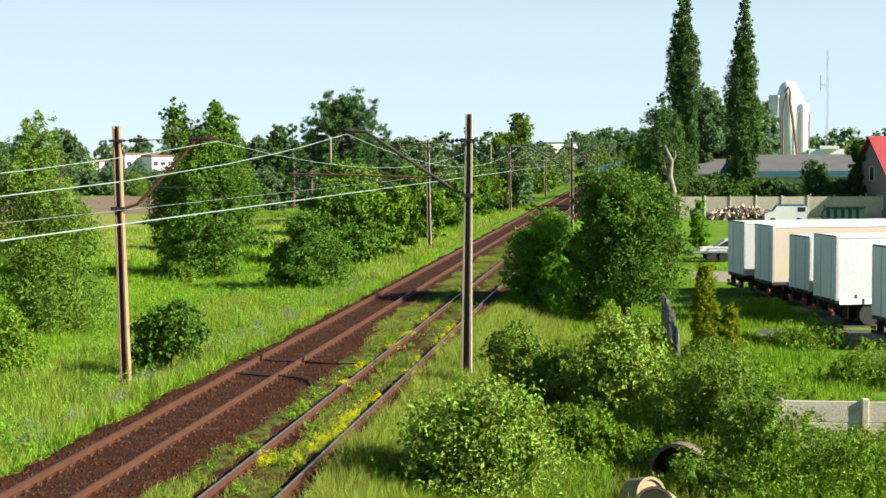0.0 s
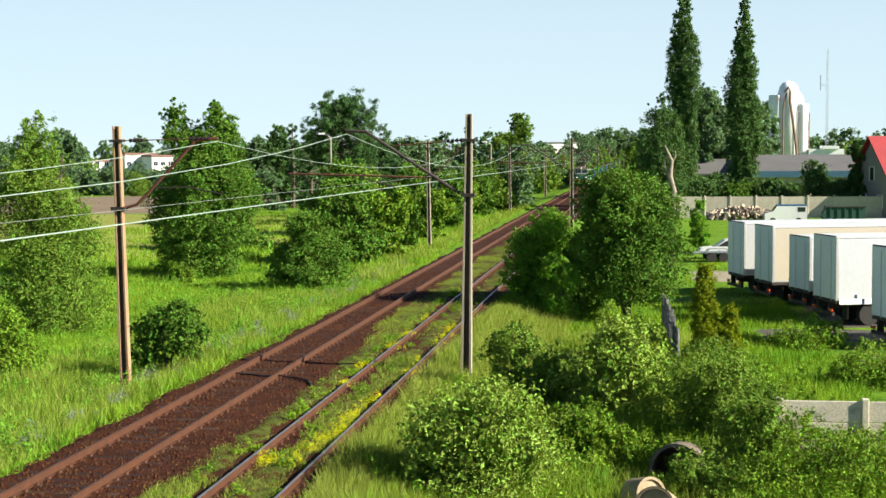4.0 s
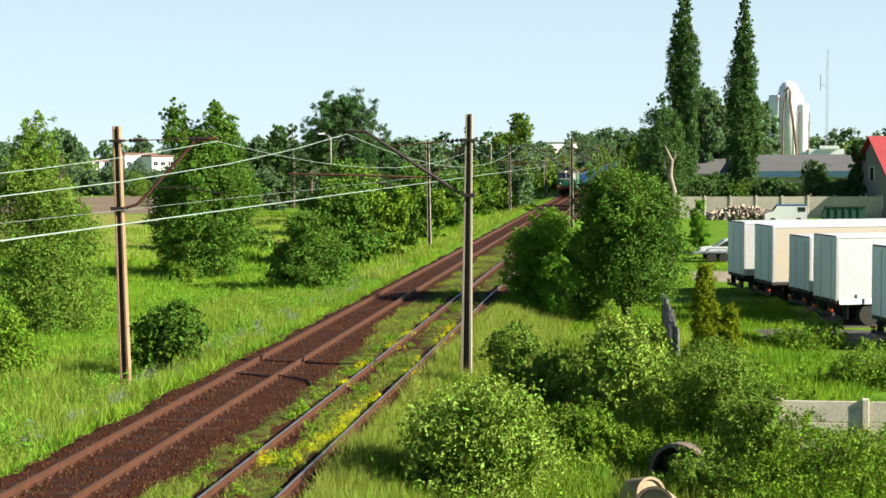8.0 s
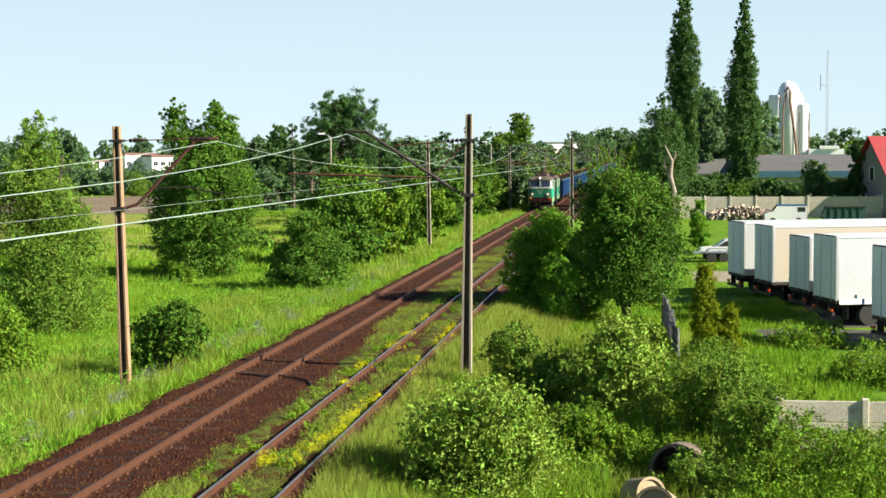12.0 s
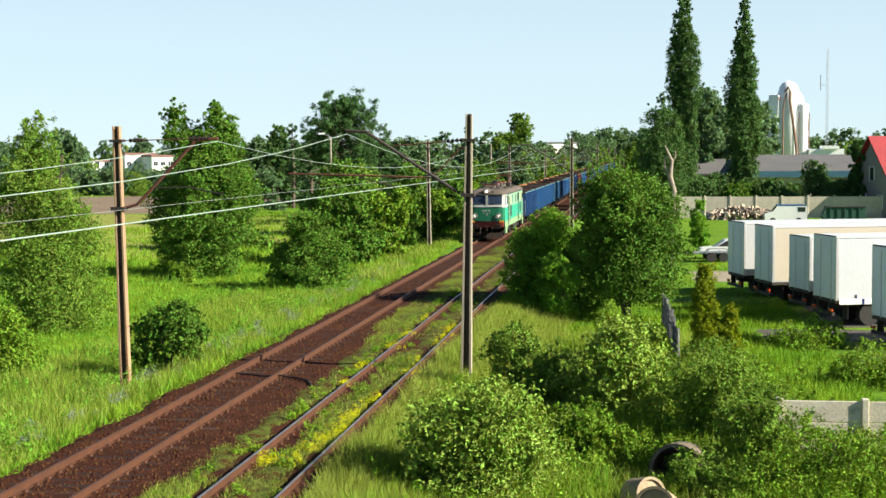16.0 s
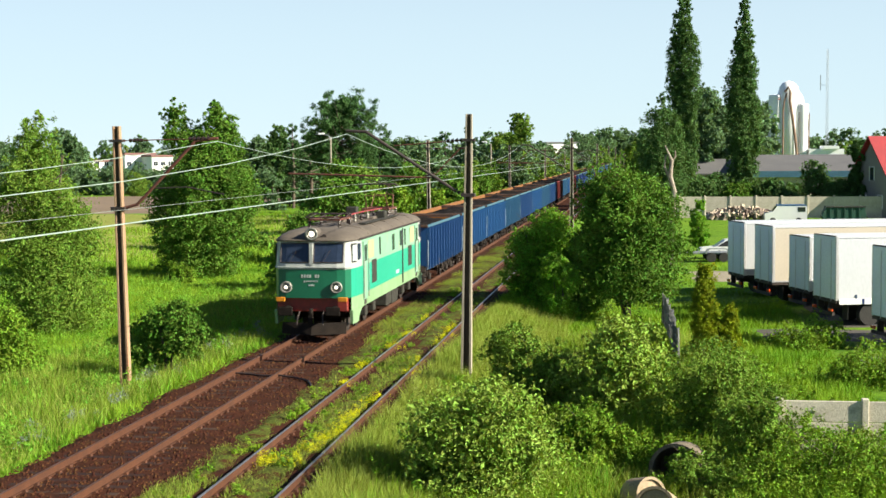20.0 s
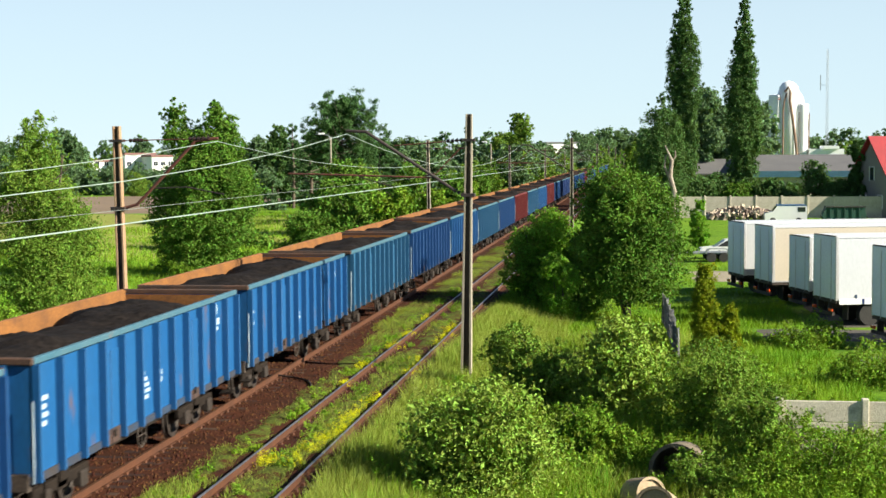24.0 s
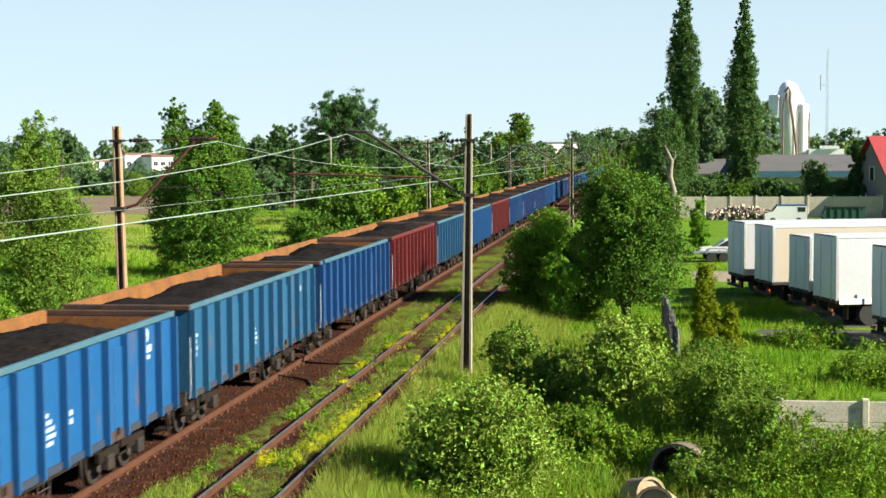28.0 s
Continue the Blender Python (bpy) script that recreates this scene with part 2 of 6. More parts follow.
def lathe(bm, profile, seg=20, axis="z", at=(0, 0, 0)):
    """Turn (radius, height) pairs about an axis."""
    rings = []
    for r, h in profile:
        ring = []
        for k in range(seg):
            c, s = math.cos(k * math.tau / seg) * r, math.sin(k * math.tau / seg) * r
            q = {"z": (c, s, h), "x": (h, c, s), "y": (s, h, c)}[axis]
            ring.append(bm.verts.new(Vector(at) + Vector(q)))
        rings.append(ring)
    for a_, b_ in zip(rings, rings[1:]):
        for k in range(seg):
            bm.faces.new((a_[k], a_[(k + 1) % seg], b_[(k + 1) % seg], b_[k]))
    if profile[0][0] > 0.001:
        bm.faces.new(rings[0][::-1])
    if profile[-1][0] > 0.001:
        bm.faces.new(rings[-1])
    return bm


# ---- ground ----
def smooth_step(v, lo, hi):
    f = min(1.0, max(0.0, (v - lo) / (hi - lo)))
    return f * f * (3 - 2 * f)


def ground_z(x, y):
    """The railway's low bank, the meadow west of it and the lower yard east of it."""
    z = -0.62 + 0.38 * smooth_step(x, -4.6, -2.4)
    z -= 0.76 * smooth_step(x, 5.4, 8.6)
    wob = noise.noise((x * 0.11, y * 0.09, 0.3)) * 0.16 + noise.noise((x * 0.45, y * 0.4, 2.3)) * 0.07
    flat = smooth_step(abs(x - 1.6), 3.6, 7.0)
    if x > 16:
        flat *= 1 - 0.75 * smooth_step(x, 16, 18)
    return z + wob * flat


def spaced(*runs):
    out = []
    for lo, hi, step in runs:
        n = max(1, round((hi - lo) / step))
        out += [lo + (hi - lo) * i / n for i in range(n)]
    return out + [runs[-1][1]]


def sheet(name, xs, ys, zf, material):
    verts = [(x, y, zf(x, y)) for y in ys for x in xs]
    w = len(xs)
    faces = [(j * w + i, j * w + i + 1, (j + 1) * w + i + 1, (j + 1) * w + i) for j in range(len(ys) - 1) for i in range(w - 1)]
    return soup(name, verts, faces, material, None, "", True)


gx = spaced((-4000, -400, 600), (-400, -60, 20), (-60, -14, 2.0), (-14, 22, 0.6), (22, 70, 3.0), (70, 400, 30), (400, 4000, 600))
gy = spaced((-600, -20, 60), (-20, 20, 5), (20, 130, 0.8), (130, 260, 4), (260, 600, 30), (600, 4900, 600))
tagged(sheet("ground", gx, gy, ground_z, M_GRASS), "sunlit green meadow and rough grass", "ground", "", "structure")


# ---- foliage ----
def leaf_soup(rng, blobs, n, size, clump=0.3, per=26, outer=0.62, flat=0.35, slim=0.55, up=0.15, sprigs=0.12):
    """Leaves in clumps over a set of ellipsoids (x, y, z, rx, ry, rz): vertices and quads."""
    bl = np.array(blobs, float)
    w = (bl[:, 3] * bl[:, 4] * bl[:, 5]) ** (2 / 3)
    k = max(1, n // per)
    pick = rng.choice(len(bl), k, p=w / w.sum())
    d = rng.normal(size=(k, 3))
    d /= np.linalg.norm(d, axis=1)[:, None]
    rad = outer + (1.02 - outer) * rng.random(k)
    far = rng.random(k) < sprigs
    rad = np.where(far, 1.0 + 0.38 * rng.random(k), rad)[:, None]
    mean_r = bl[pick, 3:6].mean(axis=1)
    cen = bl[pick, :3] + d * rad * bl[pick, 3:6]
    cr = mean_r * clump * (0.6 + 0.8 * rng.random(k)) * np.where(far, 0.55, 1.0)
    idx = np.repeat(np.arange(k), per)
    m = len(idx)
    off = rng.normal(size=(m, 3)) * 0.5
    pos = cen[idx] + off * cr[idx][:, None]
    nor = rng.normal(size=(m, 3)) * (1 - flat) + (d[idx] + off) * 0.6 + np.array((0, 0, up))
    nor /= np.linalg.norm(nor, axis=1)[:, None] + 1e-9
    t = np.cross(nor, rng.normal(size=(m, 3)))
    t /= np.linalg.norm(t, axis=1)[:, None] + 1e-9
    b = np.cross(nor, t)
    s = (size * (0.6 + 0.8 * rng.random(m)))[:, None]
    tip, side = t * s, b * s * slim
    droop = nor * s * 0.18
    v = np.stack([pos - tip - droop, pos + side + droop, pos + tip - droop, pos - side + droop], 1).reshape(-1, 3)
    f = np.arange(4 * m).reshape(-1, 4)
    return v, f


def leaves(name, parent, rng, blobs, n, size, material, label="", **kw):
    v, f = leaf_soup(rng, blobs, n, size, **kw)
    return soup(name, v.tolist(), f.tolist(), material, parent, label)


def round_blobs(rng, w, h, n, base=0.12, spread=0.62, top=1.0):
    """A heap of ellipsoids that fills a rounded, uneven crown w wide and h high."""
    out = []
    for i in range(n):
        z = base + (0.93 - base) * rng.random() ** 0.85
        prof = math.sqrt(max(0.05, 1 - ((z - 0.42) / 0.62) ** 2)) * (1 - 0.25 * (1 - top) * z)
        an, rr = rng.random() * math.tau, spread * math.sqrt(rng.random())
        r = (0.12 + 0.16 * rng.random()) * w
        out.append((math.cos(an) * rr * prof * w * 0.5, math.sin(an) * rr * prof * w * 0.5, z * h - r * 0.35, r, r, r * (0.8 + 0.4 * rng.random())))
    return out


def woody(parent, rng, h, w, r, stems=1, limbs=6, bark=None, low=0.25):
    bm = bmesh.new()
    for s in range(stems):
        an = rng.random() * math.tau
        lean = 0.0 if stems == 1 else 0.22
        tip = Vector((math.cos(an) * lean * w, math.sin(an) * lean * w, h * 0.8))
        mid = tip * 0.5 + Vector((rng.normal() * 0.03 * w, rng.normal() * 0.03 * w, 0))
        path_tube(bm, [(math.cos(an) * 0.1 * (stems > 1), math.sin(an) * 0.1 * (stems > 1), -0.4), mid * 0.5, mid, tip], [r * 1.15, r * 0.9, r * 0.65, r * 0.15], 7)
    part("trunk", bm, bark or M_BARK, parent)
    bm = bmesh.new()
    for i in range(limbs):
        z = h * (low + (0.72 - low) * i / max(1, limbs - 1))
        an = i * 2.4 + rng.random()
        reach = w * (0.28 + 0.14 * rng.random())
        p0 = Vector((0, 0, z))
        p2 = Vector((math.cos(an) * reach, math.sin(an) * reach, z + reach * 0.8))
        path_tube(bm, [p0, p0.lerp(p2, 0.5) + Vector((0, 0, -0.05 * reach)), p2], [r * 0.4, r * 0.25, r * 0.08], 5)
    part("branchwork", bm, bark or M_BARK, parent)


def shrub(name, label, category, x, y, w, h, seed, material, n=9000, size=0.09, blobs=16, group="", stems=3, base=0.1, spread=0.66, z=None, extra=(), **kw):
    rng = np.random.default_rng(seed)
    ob = empty(name, pose(x, y, ground_z(x, y) if z is None else z), label, category, group)
    woody(ob, rng, h, w, max(0.03, 0.012 * h), stems, 5)
    leaves("crown", ob, rng, round_blobs(rng, w, h, blobs, base, spread) + list(extra), int(n * 1.72), size * 0.88, material, **kw)
    return ob


def poplar(name, label, x, y, h, w, seed, n=40000, taper=0.62):
    """A column of upright tufts, lumpy at the outline, drawn in towards the tip."""
    rng = np.random.default_rng(seed)
    ob = empty(name, pose(x, y, ground_z(x, y)), label, "tree", "tall poplars")
    woody(ob, rng, h, w * 0.4, 0.36, 1, 14, low=0.06)
    bl = []
    for i in range(120):
        u = (i + rng.random()) / 120
        z = h * (0.03 + 0.95 * u)
        r = w * 0.5 * (0.8 + 0.2 * math.sin(min(1.0, u * 3.0) * math.pi / 2)) * (1 - 0.9 * smooth_step(u, taper, 1.03)) * (0.72 + 0.5 * rng.random())
        an = i * 2.4 + rng.random()
        rb = (0.30 + 0.14 * rng.random()) * r + 0.08
        q = (0.55 + 0.45 * rng.random()) * max(0.05, r - rb)
        bl.append((math.cos(an) * q, math.sin(an) * q, z, rb, rb, rb * (2.2 + rng.random())))
    leaves("crown", ob, rng, bl, n, 0.115, M_LEAFDARK, clump=0.2, up=0.3, outer=0.85, sprigs=0.03)
    return ob


def pine(name, label, x, y, h, w, seed, n=16000, boughs=34, low=0.4, crown=((0, 1), (1.0, 0.22))):
    """Bare stem, rising boughs of uneven length, and a brush of needles along the outer half of each."""
    rng = np.random.default_rng(seed)
    ob = empty(name, pose(x, y, ground_z(x, y)), label, "tree")
    bm = bmesh.new()
    path_tube(bm, [(0, 0, -0.3), (0.1, 0, h * 0.4), (-0.1, 0.1, h * 0.75), (0, 0, h * 0.97)], [0.24, 0.19, 0.12, 0.03], 8)
    part("trunk", bm, M_BARK, ob)
    bm, bl = bmesh.new(), []
    for i in range(boughs):
        u = (i + rng.random()) / boughs
        z = h * (low + (0.94 - low) * u)
        an = i * 2.4 + 0.6 * rng.random()
        reach = w * 0.5 * float(np.interp(u, crown[0], crown[1])) * (0.5 + 0.5 * rng.random()) + 0.3
        tip = Vector((math.cos(an) * reach, math.sin(an) * reach, z + reach * (0.28 + 0.5 * u)))
        mid = Vector((math.cos(an) * reach * 0.55, math.sin(an) * reach * 0.55, z + reach * 0.10))
        path_tube(bm, [(0, 0, z), mid, tip], [0.07, 0.05, 0.02], 5)
        for k in range(5):
            q = mid.lerp(tip, k / 4) + Vector(rng.normal(size=3)) * 0.06 * w * (0.5 + 0.5 * k / 4)
            r = (0.035 + 0.03 * rng.random()) * w
            bl.append((q.x, q.y, q.z + r * 0.5, r * 1.2, r * 1.2, r * 0.8))
    part("branchwork", bm, M_BARK, ob)
    leaves("crown", ob, rng, bl, n, 0.2, M_NEEDLE, clump=0.55, slim=0.16, up=0.6, outer=0.2, sprigs=0.3)
    return ob


def blades(name, area, n, hgt, wid, material, seed, label, category="grass", keep=None, lean=0.35):
    """Upright grass blades over an area (x0, x1, y0, y1), thicker towards the near side."""
    rng = np.random.default_rng(seed)
    x = area[0] + (area[1] - area[0]) * rng.random(n)
    y = area[2] + (area[3] - area[2]) * rng.random(n) ** 1.5
    if keep:
        ok = np.array([keep(a_, b_) for a_, b_ in zip(x, y)])
        x, y = x[ok], y[ok]
    n = len(x)
    z = np.array([ground_z(a_, b_) for a_, b_ in zip(x, y)]) - 0.02
    patch = np.array([0.75 + 0.75 * noise.noise((a_ * 0.35, b_ * 0.3, 5.0)) for a_, b_ in zip(x, y)])
    h = hgt * (0.5 + rng.random(n)) * np.clip(patch, 0.3, 1.6)
    an = rng.random(n) * math.tau
    ux, uy = np.cos(an) * wid / 2, np.sin(an) * wid / 2
    lx, ly = rng.normal(size=n) * lean * h, rng.normal(size=n) * lean * h
    v = np.stack([np.stack([x - ux, y - uy, z], 1), np.stack([x + ux, y + uy, z], 1), np.stack([x + lx, y + ly, z + h], 1)], 1).reshape(-1, 3)
    f = np.arange(3 * n).reshape(-1, 3)
    return tagged(soup(name, v.tolist(), f.tolist(), material), label, category, "", "stuff")


# ---- railway tracks ----
def bed_z(x, y):
    return -0.172 + noise.noise((x * 1.7, y * 1.7, 1.0)) * 0.022 + noise.noise((x * 6, y * 6, 4.0)) * 0.012


def west_edge(y):
    """Where the ballast gives way to the meadow, uneven along the line."""
    return -1.62 + 0.26 * smooth_step(y, 36, 62) + 0.30 * noise.noise((y * 0.33, 2.0, 0.0)) + 0.22 * noise.noise((y * 1.3, 5.0, 0.0))


def bed(name, x0, x1, y1, material, label):
    xs = [x0 - 0.5] + spaced((x0, x1, 0.16)) + [x1 + 0.5]
    ys = spaced((16, 75, 0.2), (75, 160, 0.8), (160, y1, 6))
    ob = sheet(name, xs, ys, lambda x, y: bed_z(x, y) - 0.45 * max(0.0, west_edge(y) - x) if x0 - 0.01 <= x <= x1 + 0.01 else -0.5, material)
    return tagged(ob, label, "ballast", "", "structure")


# mats of grass grown over the ballast, in two uneven strips
def strip_edge(y):
    """West edge of the overgrown strip between the tracks."""
    return 1.95 - 0.72 * smooth_step(y, 36, 62)


def grass_mat(x0, x1, y0, y1, label):
    xs, ys = spaced((x0, x1, 0.1)), spaced((y0, 75, 0.2), (75, y1, 0.8))

    def at(x, y):
        lo = strip_edge(y) if x0 < 3 else x0
        u = (x - lo) / (x1 - lo)
        m = 1.5 * min(u, 1 - u) + 0.55 * noise.noise((x * 0.8, y * 0.22, 3.0)) + 0.45 * noise.noise((x * 2.6, y * 1.1, 7.0))
        return bed_z(x, y) + max(-0.05, min(0.035, 0.12 * (m - 0.36)))
    tagged(sheet("grass_mat", xs, ys, at, M_TRACKGRASS), label, "grass", "", "stuff")


M_TRACKGRASS = mat("short_track_grass", (0.080, 0.110, 0.018), (0.045, 0.048, 0.013), 0.95, scale=2.2, fine=14.0, mix=1.3, bump=1.0, grunge=(0.050, 0.020, 0.009), grunge_at=0.49, spec=0.05)
grass_mat(1.15, 3.1, 20, 170, "short grass grown over the ballast between the tracks")
grass_mat(3.42, 4.66, 20, 170, "short grass grown over the ballast between the siding rails")
bed("ballast", -2.2, 5.0, 860, M_BALLAST, "rust-brown stone ballast under both tracks")


def railway(name, cx, y0, y1, label, head):
    tr = empty(name, pose(cx, 0, 0), label, "railway track", "railway tracks")
    for s in (-0.7535, 0.7535):
        bm = boxes((s - 0.07, s + 0.07, y0, y1, -0.175, -0.155), (s - 0.012, s + 0.012, y0, y1, -0.155, -0.04), (s - 0.034, s + 0.034, y0, y1, -0.04, -0.004))
        r = part("rail", bm, M_RAIL, tr)
        bm = boxes((s - 0.030, s + 0.030, y0, y1, -0.003, 0.002))
        part("running_surface", bm, head, r, "worn steel running surface")
    return tr


MAIN = railway("railway_track", 0.0, -25, 860, "rusty main line of two rails on dark sleepers", M_RAILHEAD)
SIDING = railway("railway_track", 4.03, -25, 400, "weed-grown siding with worn bright rail heads", M_SHINE)

# stones scattered over the main bed and its east shoulder
rng = np.random.default_rng(5)
v, f = [], []
for i in range(12000):
    x, y = (-1.8 + 4.3 * rng.random()), 24 + 60 * rng.random() ** 1.7
    r = 0.022 + 0.03 * rng.random()
    if abs(abs(x) - 0.7535) < 0.09:
        continue
    k, z = len(v), bed_z(x, y)
    q = rng.random(6) * 0.6 + 0.6
    v += [(x - r * q[0], y, z), (x, y - r * q[1], z), (x + r * q[2], y, z), (x, y + r * q[3], z), (x + r * 0.2, y, z + r * q[4])]
    f += [(k, k + 1, k + 4), (k + 1, k + 2, k + 4), (k + 2, k + 3, k + 4), (k + 3, k, k + 4)]
tagged(soup("ballast_stones", v, f, M_STONE), "loose reddish-brown ballast stones", "ballast", "", "stuff")

bm = bmesh.new()
path_tube(bm, [(-0.72, 44.6, -0.12), (-0.3, 44.5, -0.13), (0.3, 44.2, -0.13), (0.78, 44.1, -0.1), (1.3, 43.9, -0.12), (1.9, 43.3, -0.13), (2.2, 42.4, -0.14)], 0.035)
tagged(part("bond_cable", bm, M_STEELDARK), "black bonding cable laid across the main line", "cable")


# ---- overhead line ----
def pole(x, y, h, label, base=0.34, top=0.22, lean=0.0, z=None, coat=None):
    coat = coat or M_POLE
    ob = empty("catenary_mast", pose(x, y, ground_z(x, y) if z is None else z, 0, lean, 0), label, "mast", "catenary masts")

    def taper(x0, x1, d):
        bm = bmesh.new()
        s = top / base
        vs = [bm.verts.new((cx_ * (s if hz else 1), cy_ * (s if hz else 1), h if hz else -0.3)) for hz in (0, 1) for cx_, cy_ in ((x0, -d), (x1, -d), (x1, d), (x0, d))]
        for q in ((3, 2, 1, 0), (4, 5, 6, 7), (0, 1, 5, 4), (1, 2, 6, 5), (2, 3, 7, 6), (3, 0, 4, 7)):
            bm.faces.new([vs[i] for i in q])
        return bm
    hb = base / 2
    part("flange", taper(-hb, -hb + base * 0.2, hb * 0.95), coat, ob)
    part("flange", taper(hb - base * 0.2, hb, hb * 0.95), coat, ob)
    # web coloured darker to stand for shade between the flanges
    part("web", taper(-hb * 0.62, hb * 0.62, hb * 0.08), M_POLESHADE, ob, "groove coloured dark for shade")
    return ob


def insulator(bm, p0, p1, n=4, r=0.075):
    p0, p1 = Vector(p0), Vector(p1)
    for i in range(n):
        c0, c1 = p0.lerp(p1, i / n), p0.lerp(p1, (i + 0.7) / n)
        tube(bm, c0, c1, r, r * 0.55, 8)


def right_arm(ob, far=False):
    """Long bracket that reaches west from a mast on the east side: tie, strut, registration tube."""
    seg = 5 if far else 8
    part("clamp", boxes((-0.2, 0.2, -0.16, 0.16, 7.72, 7.80)), M_STEELDARK, ob)
    part("clamp", boxes((-0.22, 0.22, -0.18, 0.18, 5.98, 6.08)), M_STEELDARK, ob)
    bm = bmesh.new()
    tube(bm, (-0.15, 0, 7.76), (-2.4, 0, 7.56), 0.018, None, 6)
    tube(bm, (0, 0, 7.76), (0.1, 0, 7.76), 0.03, None, 6)
    part("tie_rod", bm, M_STEELRED, ob)
    bm = bmesh.new()
    path_tube(bm, [(-0.45, 0, 6.18), (-3.3, 0, 8.0), (-3.95, 0, 8.02)], 0.052, seg)
    part("strut", bm, M_STEELDARK, ob)
    bm = bmesh.new()
    insulator(bm, (-0.15, 0, 6.03), (-0.5, 0, 6.2), 3)
    part("insulator", bm, M_INSUL, ob)
    bm = bmesh.new()
    insulator(bm, (-0.2, 0, 7.76), (-0.75, 0, 7.72), 4)
    part("insulator", bm, M_INSUL, ob)
    bm = bmesh.new()
    path_tube(bm, [(-1.2, 0, 6.56), (-3.0, -0.05, 6.6), (-5.8, -0.1, 6.64)], 0.028, 6)
    part("registration_tube", bm, M_STEELRED, ob)
    bm = bmesh.new()
    tube(bm, (-3.6, -0.1, 6.6), (-2.35, -0.1, 6.25), 0.014, None, 5)
    part("steady_arm", bm, M_STEELDARK, ob)


def left_arm(ob):
    part("clamp", boxes((-0.2, 0.2, -0.16, 0.16, 7.62, 7.70)), M_STEELDARK, ob)
    part("clamp", boxes((-0.22, 0.22, -0.18, 0.18, 5.55, 5.66)), M_STEELDARK, ob)
    bm = bmesh.new()
    tube(bm, (0.15, 0, 7.66), (3.05, 0, 7.66), 0.016, None, 6)
    part("tie_rod", bm, M_STEELRED, ob)
    bm = bmesh.new()
    path_tube(bm, [(0.15, 0, 5.62), (0.55, 0, 5.72), (0.9, 0, 6.05), (2.45, 0, 7.6), (3.15, 0, 7.66)], [0.045, 0.05, 0.05, 0.05, 0.05], 7)
    part("strut", bm, M_STEELRED, ob)
    bm = bmesh.new()
    insulator(bm, (0.4, 0, 7.66), (0.85, 0, 7.66), 4, 0.07)
    part("insulator", bm, M_INSUL, ob)
    bm = bmesh.new()
    insulator(bm, (2.25, 0, 7.66), (2.95, 0, 7.66), 5, 0.07)
    part("insulator", bm, M_INSUL, ob)
    bm = bmesh.new()
    path_tube(bm, [(1.0, 0, 6.2), (2.15, -0.05, 6.22), (3.3, -0.1, 5.98)], 0.022, 6)
    part("registration_tube", bm, M_STEELDARK, ob)


for k in range(5):
    m = pole(6.36 + (0.2 if k else 0), 46.3 + 68.6 * k, 8.58 - (0.03 if k else 0), "weathered concrete catenary mast with a dark bracket reaching over the siding", 0.35, 0.2, 0.12 if k else 0.85, -0.62)
    right_arm(m, k > 1)
for k in range(4):
    m = pole(-3.74 - (0, 0.42, 0.2, 0.2)[k], 43.0 + 68.6 * k, 8.1 + (0.2 if k else 0), "rust-streaked concrete catenary mast with a red bracket beside the meadow", 0.29, 0.21, -0.95 if k == 0 else -0.6, -0.5, M_POLERUST if k == 0 else M_POLE)
    left_arm(m)


def wires(x_m, x_c, y0, z_m, z_low, z_c, label_m, label_c, thin=False):
    """One messenger wire in spans of 68.6 m, its contact wire and the droppers between them."""
    bm = bmesh.new()
    pts, k0 = [], -1
    for k in range(k0, 5):
        for i in range(10 if k < 4 else 11):
            u = i / 10
            pts.append((x_m, y0 + 68.6 * (k + u), z_low + (z_m - z_low) * (2 * u - 1) ** 2))
    path_tube(bm, pts, 0.0092, 5)
    ms = tagged(part("messenger_wire", bm, M_WIRE), label_m, "wire", "overhead wires")
    bm = bmesh.new()
    path_tube(bm, [(x_c, y0 + 68.6 * k, z_c) for k in range(k0, 6)], 0.006 if thin else 0.0118, 5)
    tagged(part("contact_wire", bm, M_WIREDARK if thin else M_WIRE), label_c, "wire", "overhead wires")
    for k in range(0, 4):
        for u in (0.22, 0.5, 0.78):
            bm = bmesh.new()
            z = z_low + (z_m - z_low) * (2 * u - 1) ** 2
            yy = y0 + 68.6 * (k + u)
            tube(bm, (x_m, yy, z), (x_c, yy, z_c), 0.004, None, 4)
            part("dropper", bm, M_WIREDARK, ms)


wires(2.55, 3.6, 46.3, 7.36, 6.02, 5.60, "pale sagging messenger wire over the siding", "pale contact wire stretched over the siding")
wires(-0.75, -0.3, 43.0, 7.12, 6.02, 5.42, "sagging messenger wire over the main line", "thin contact wire over the main line", True)

# ---- west meadow plants ----
def crown_tree(name, label, x, y, h, w, seed, material, n, size, profile, lumps=60, group="", stems=2, **kw):
    """A tree whose crown follows (height share, half-width share, offset share) steps, in ragged lumps."""
    rng = np.random.default_rng(seed)
    ob = empty(name, pose(x, y, ground_z(x, y)), label, "tree", group)
    woody(ob, rng, h, w * 0.8, max(0.05, 0.013 * h), stems, 7)
    us = [q[0] for q in profile]
    bl = []
    for i in range(lumps):
        u = (i + rng.random()) / lumps
        r = float(np.interp(u, us, [q[1] for q in profile])) * w * 0.5
        off = float(np.interp(u, us, [q[2] for q in profile])) * w * 0.5
        an, rr = rng.random() * math.tau, math.sqrt(rng.random())
        rb = (0.26 + 0.2 * rng.random()) * r + 0.12
        reach = max(0.0, r - rb * 0.8)
        bl.append((off + math.cos(an) * rr * reach, math.sin(an) * rr * reach, u * h * 0.97 + 0.1, rb, rb, rb * (0.8 + 0.5 * rng.random())))
    leaves("crown", ob, rng, bl, n, size, material, **kw)
    return ob


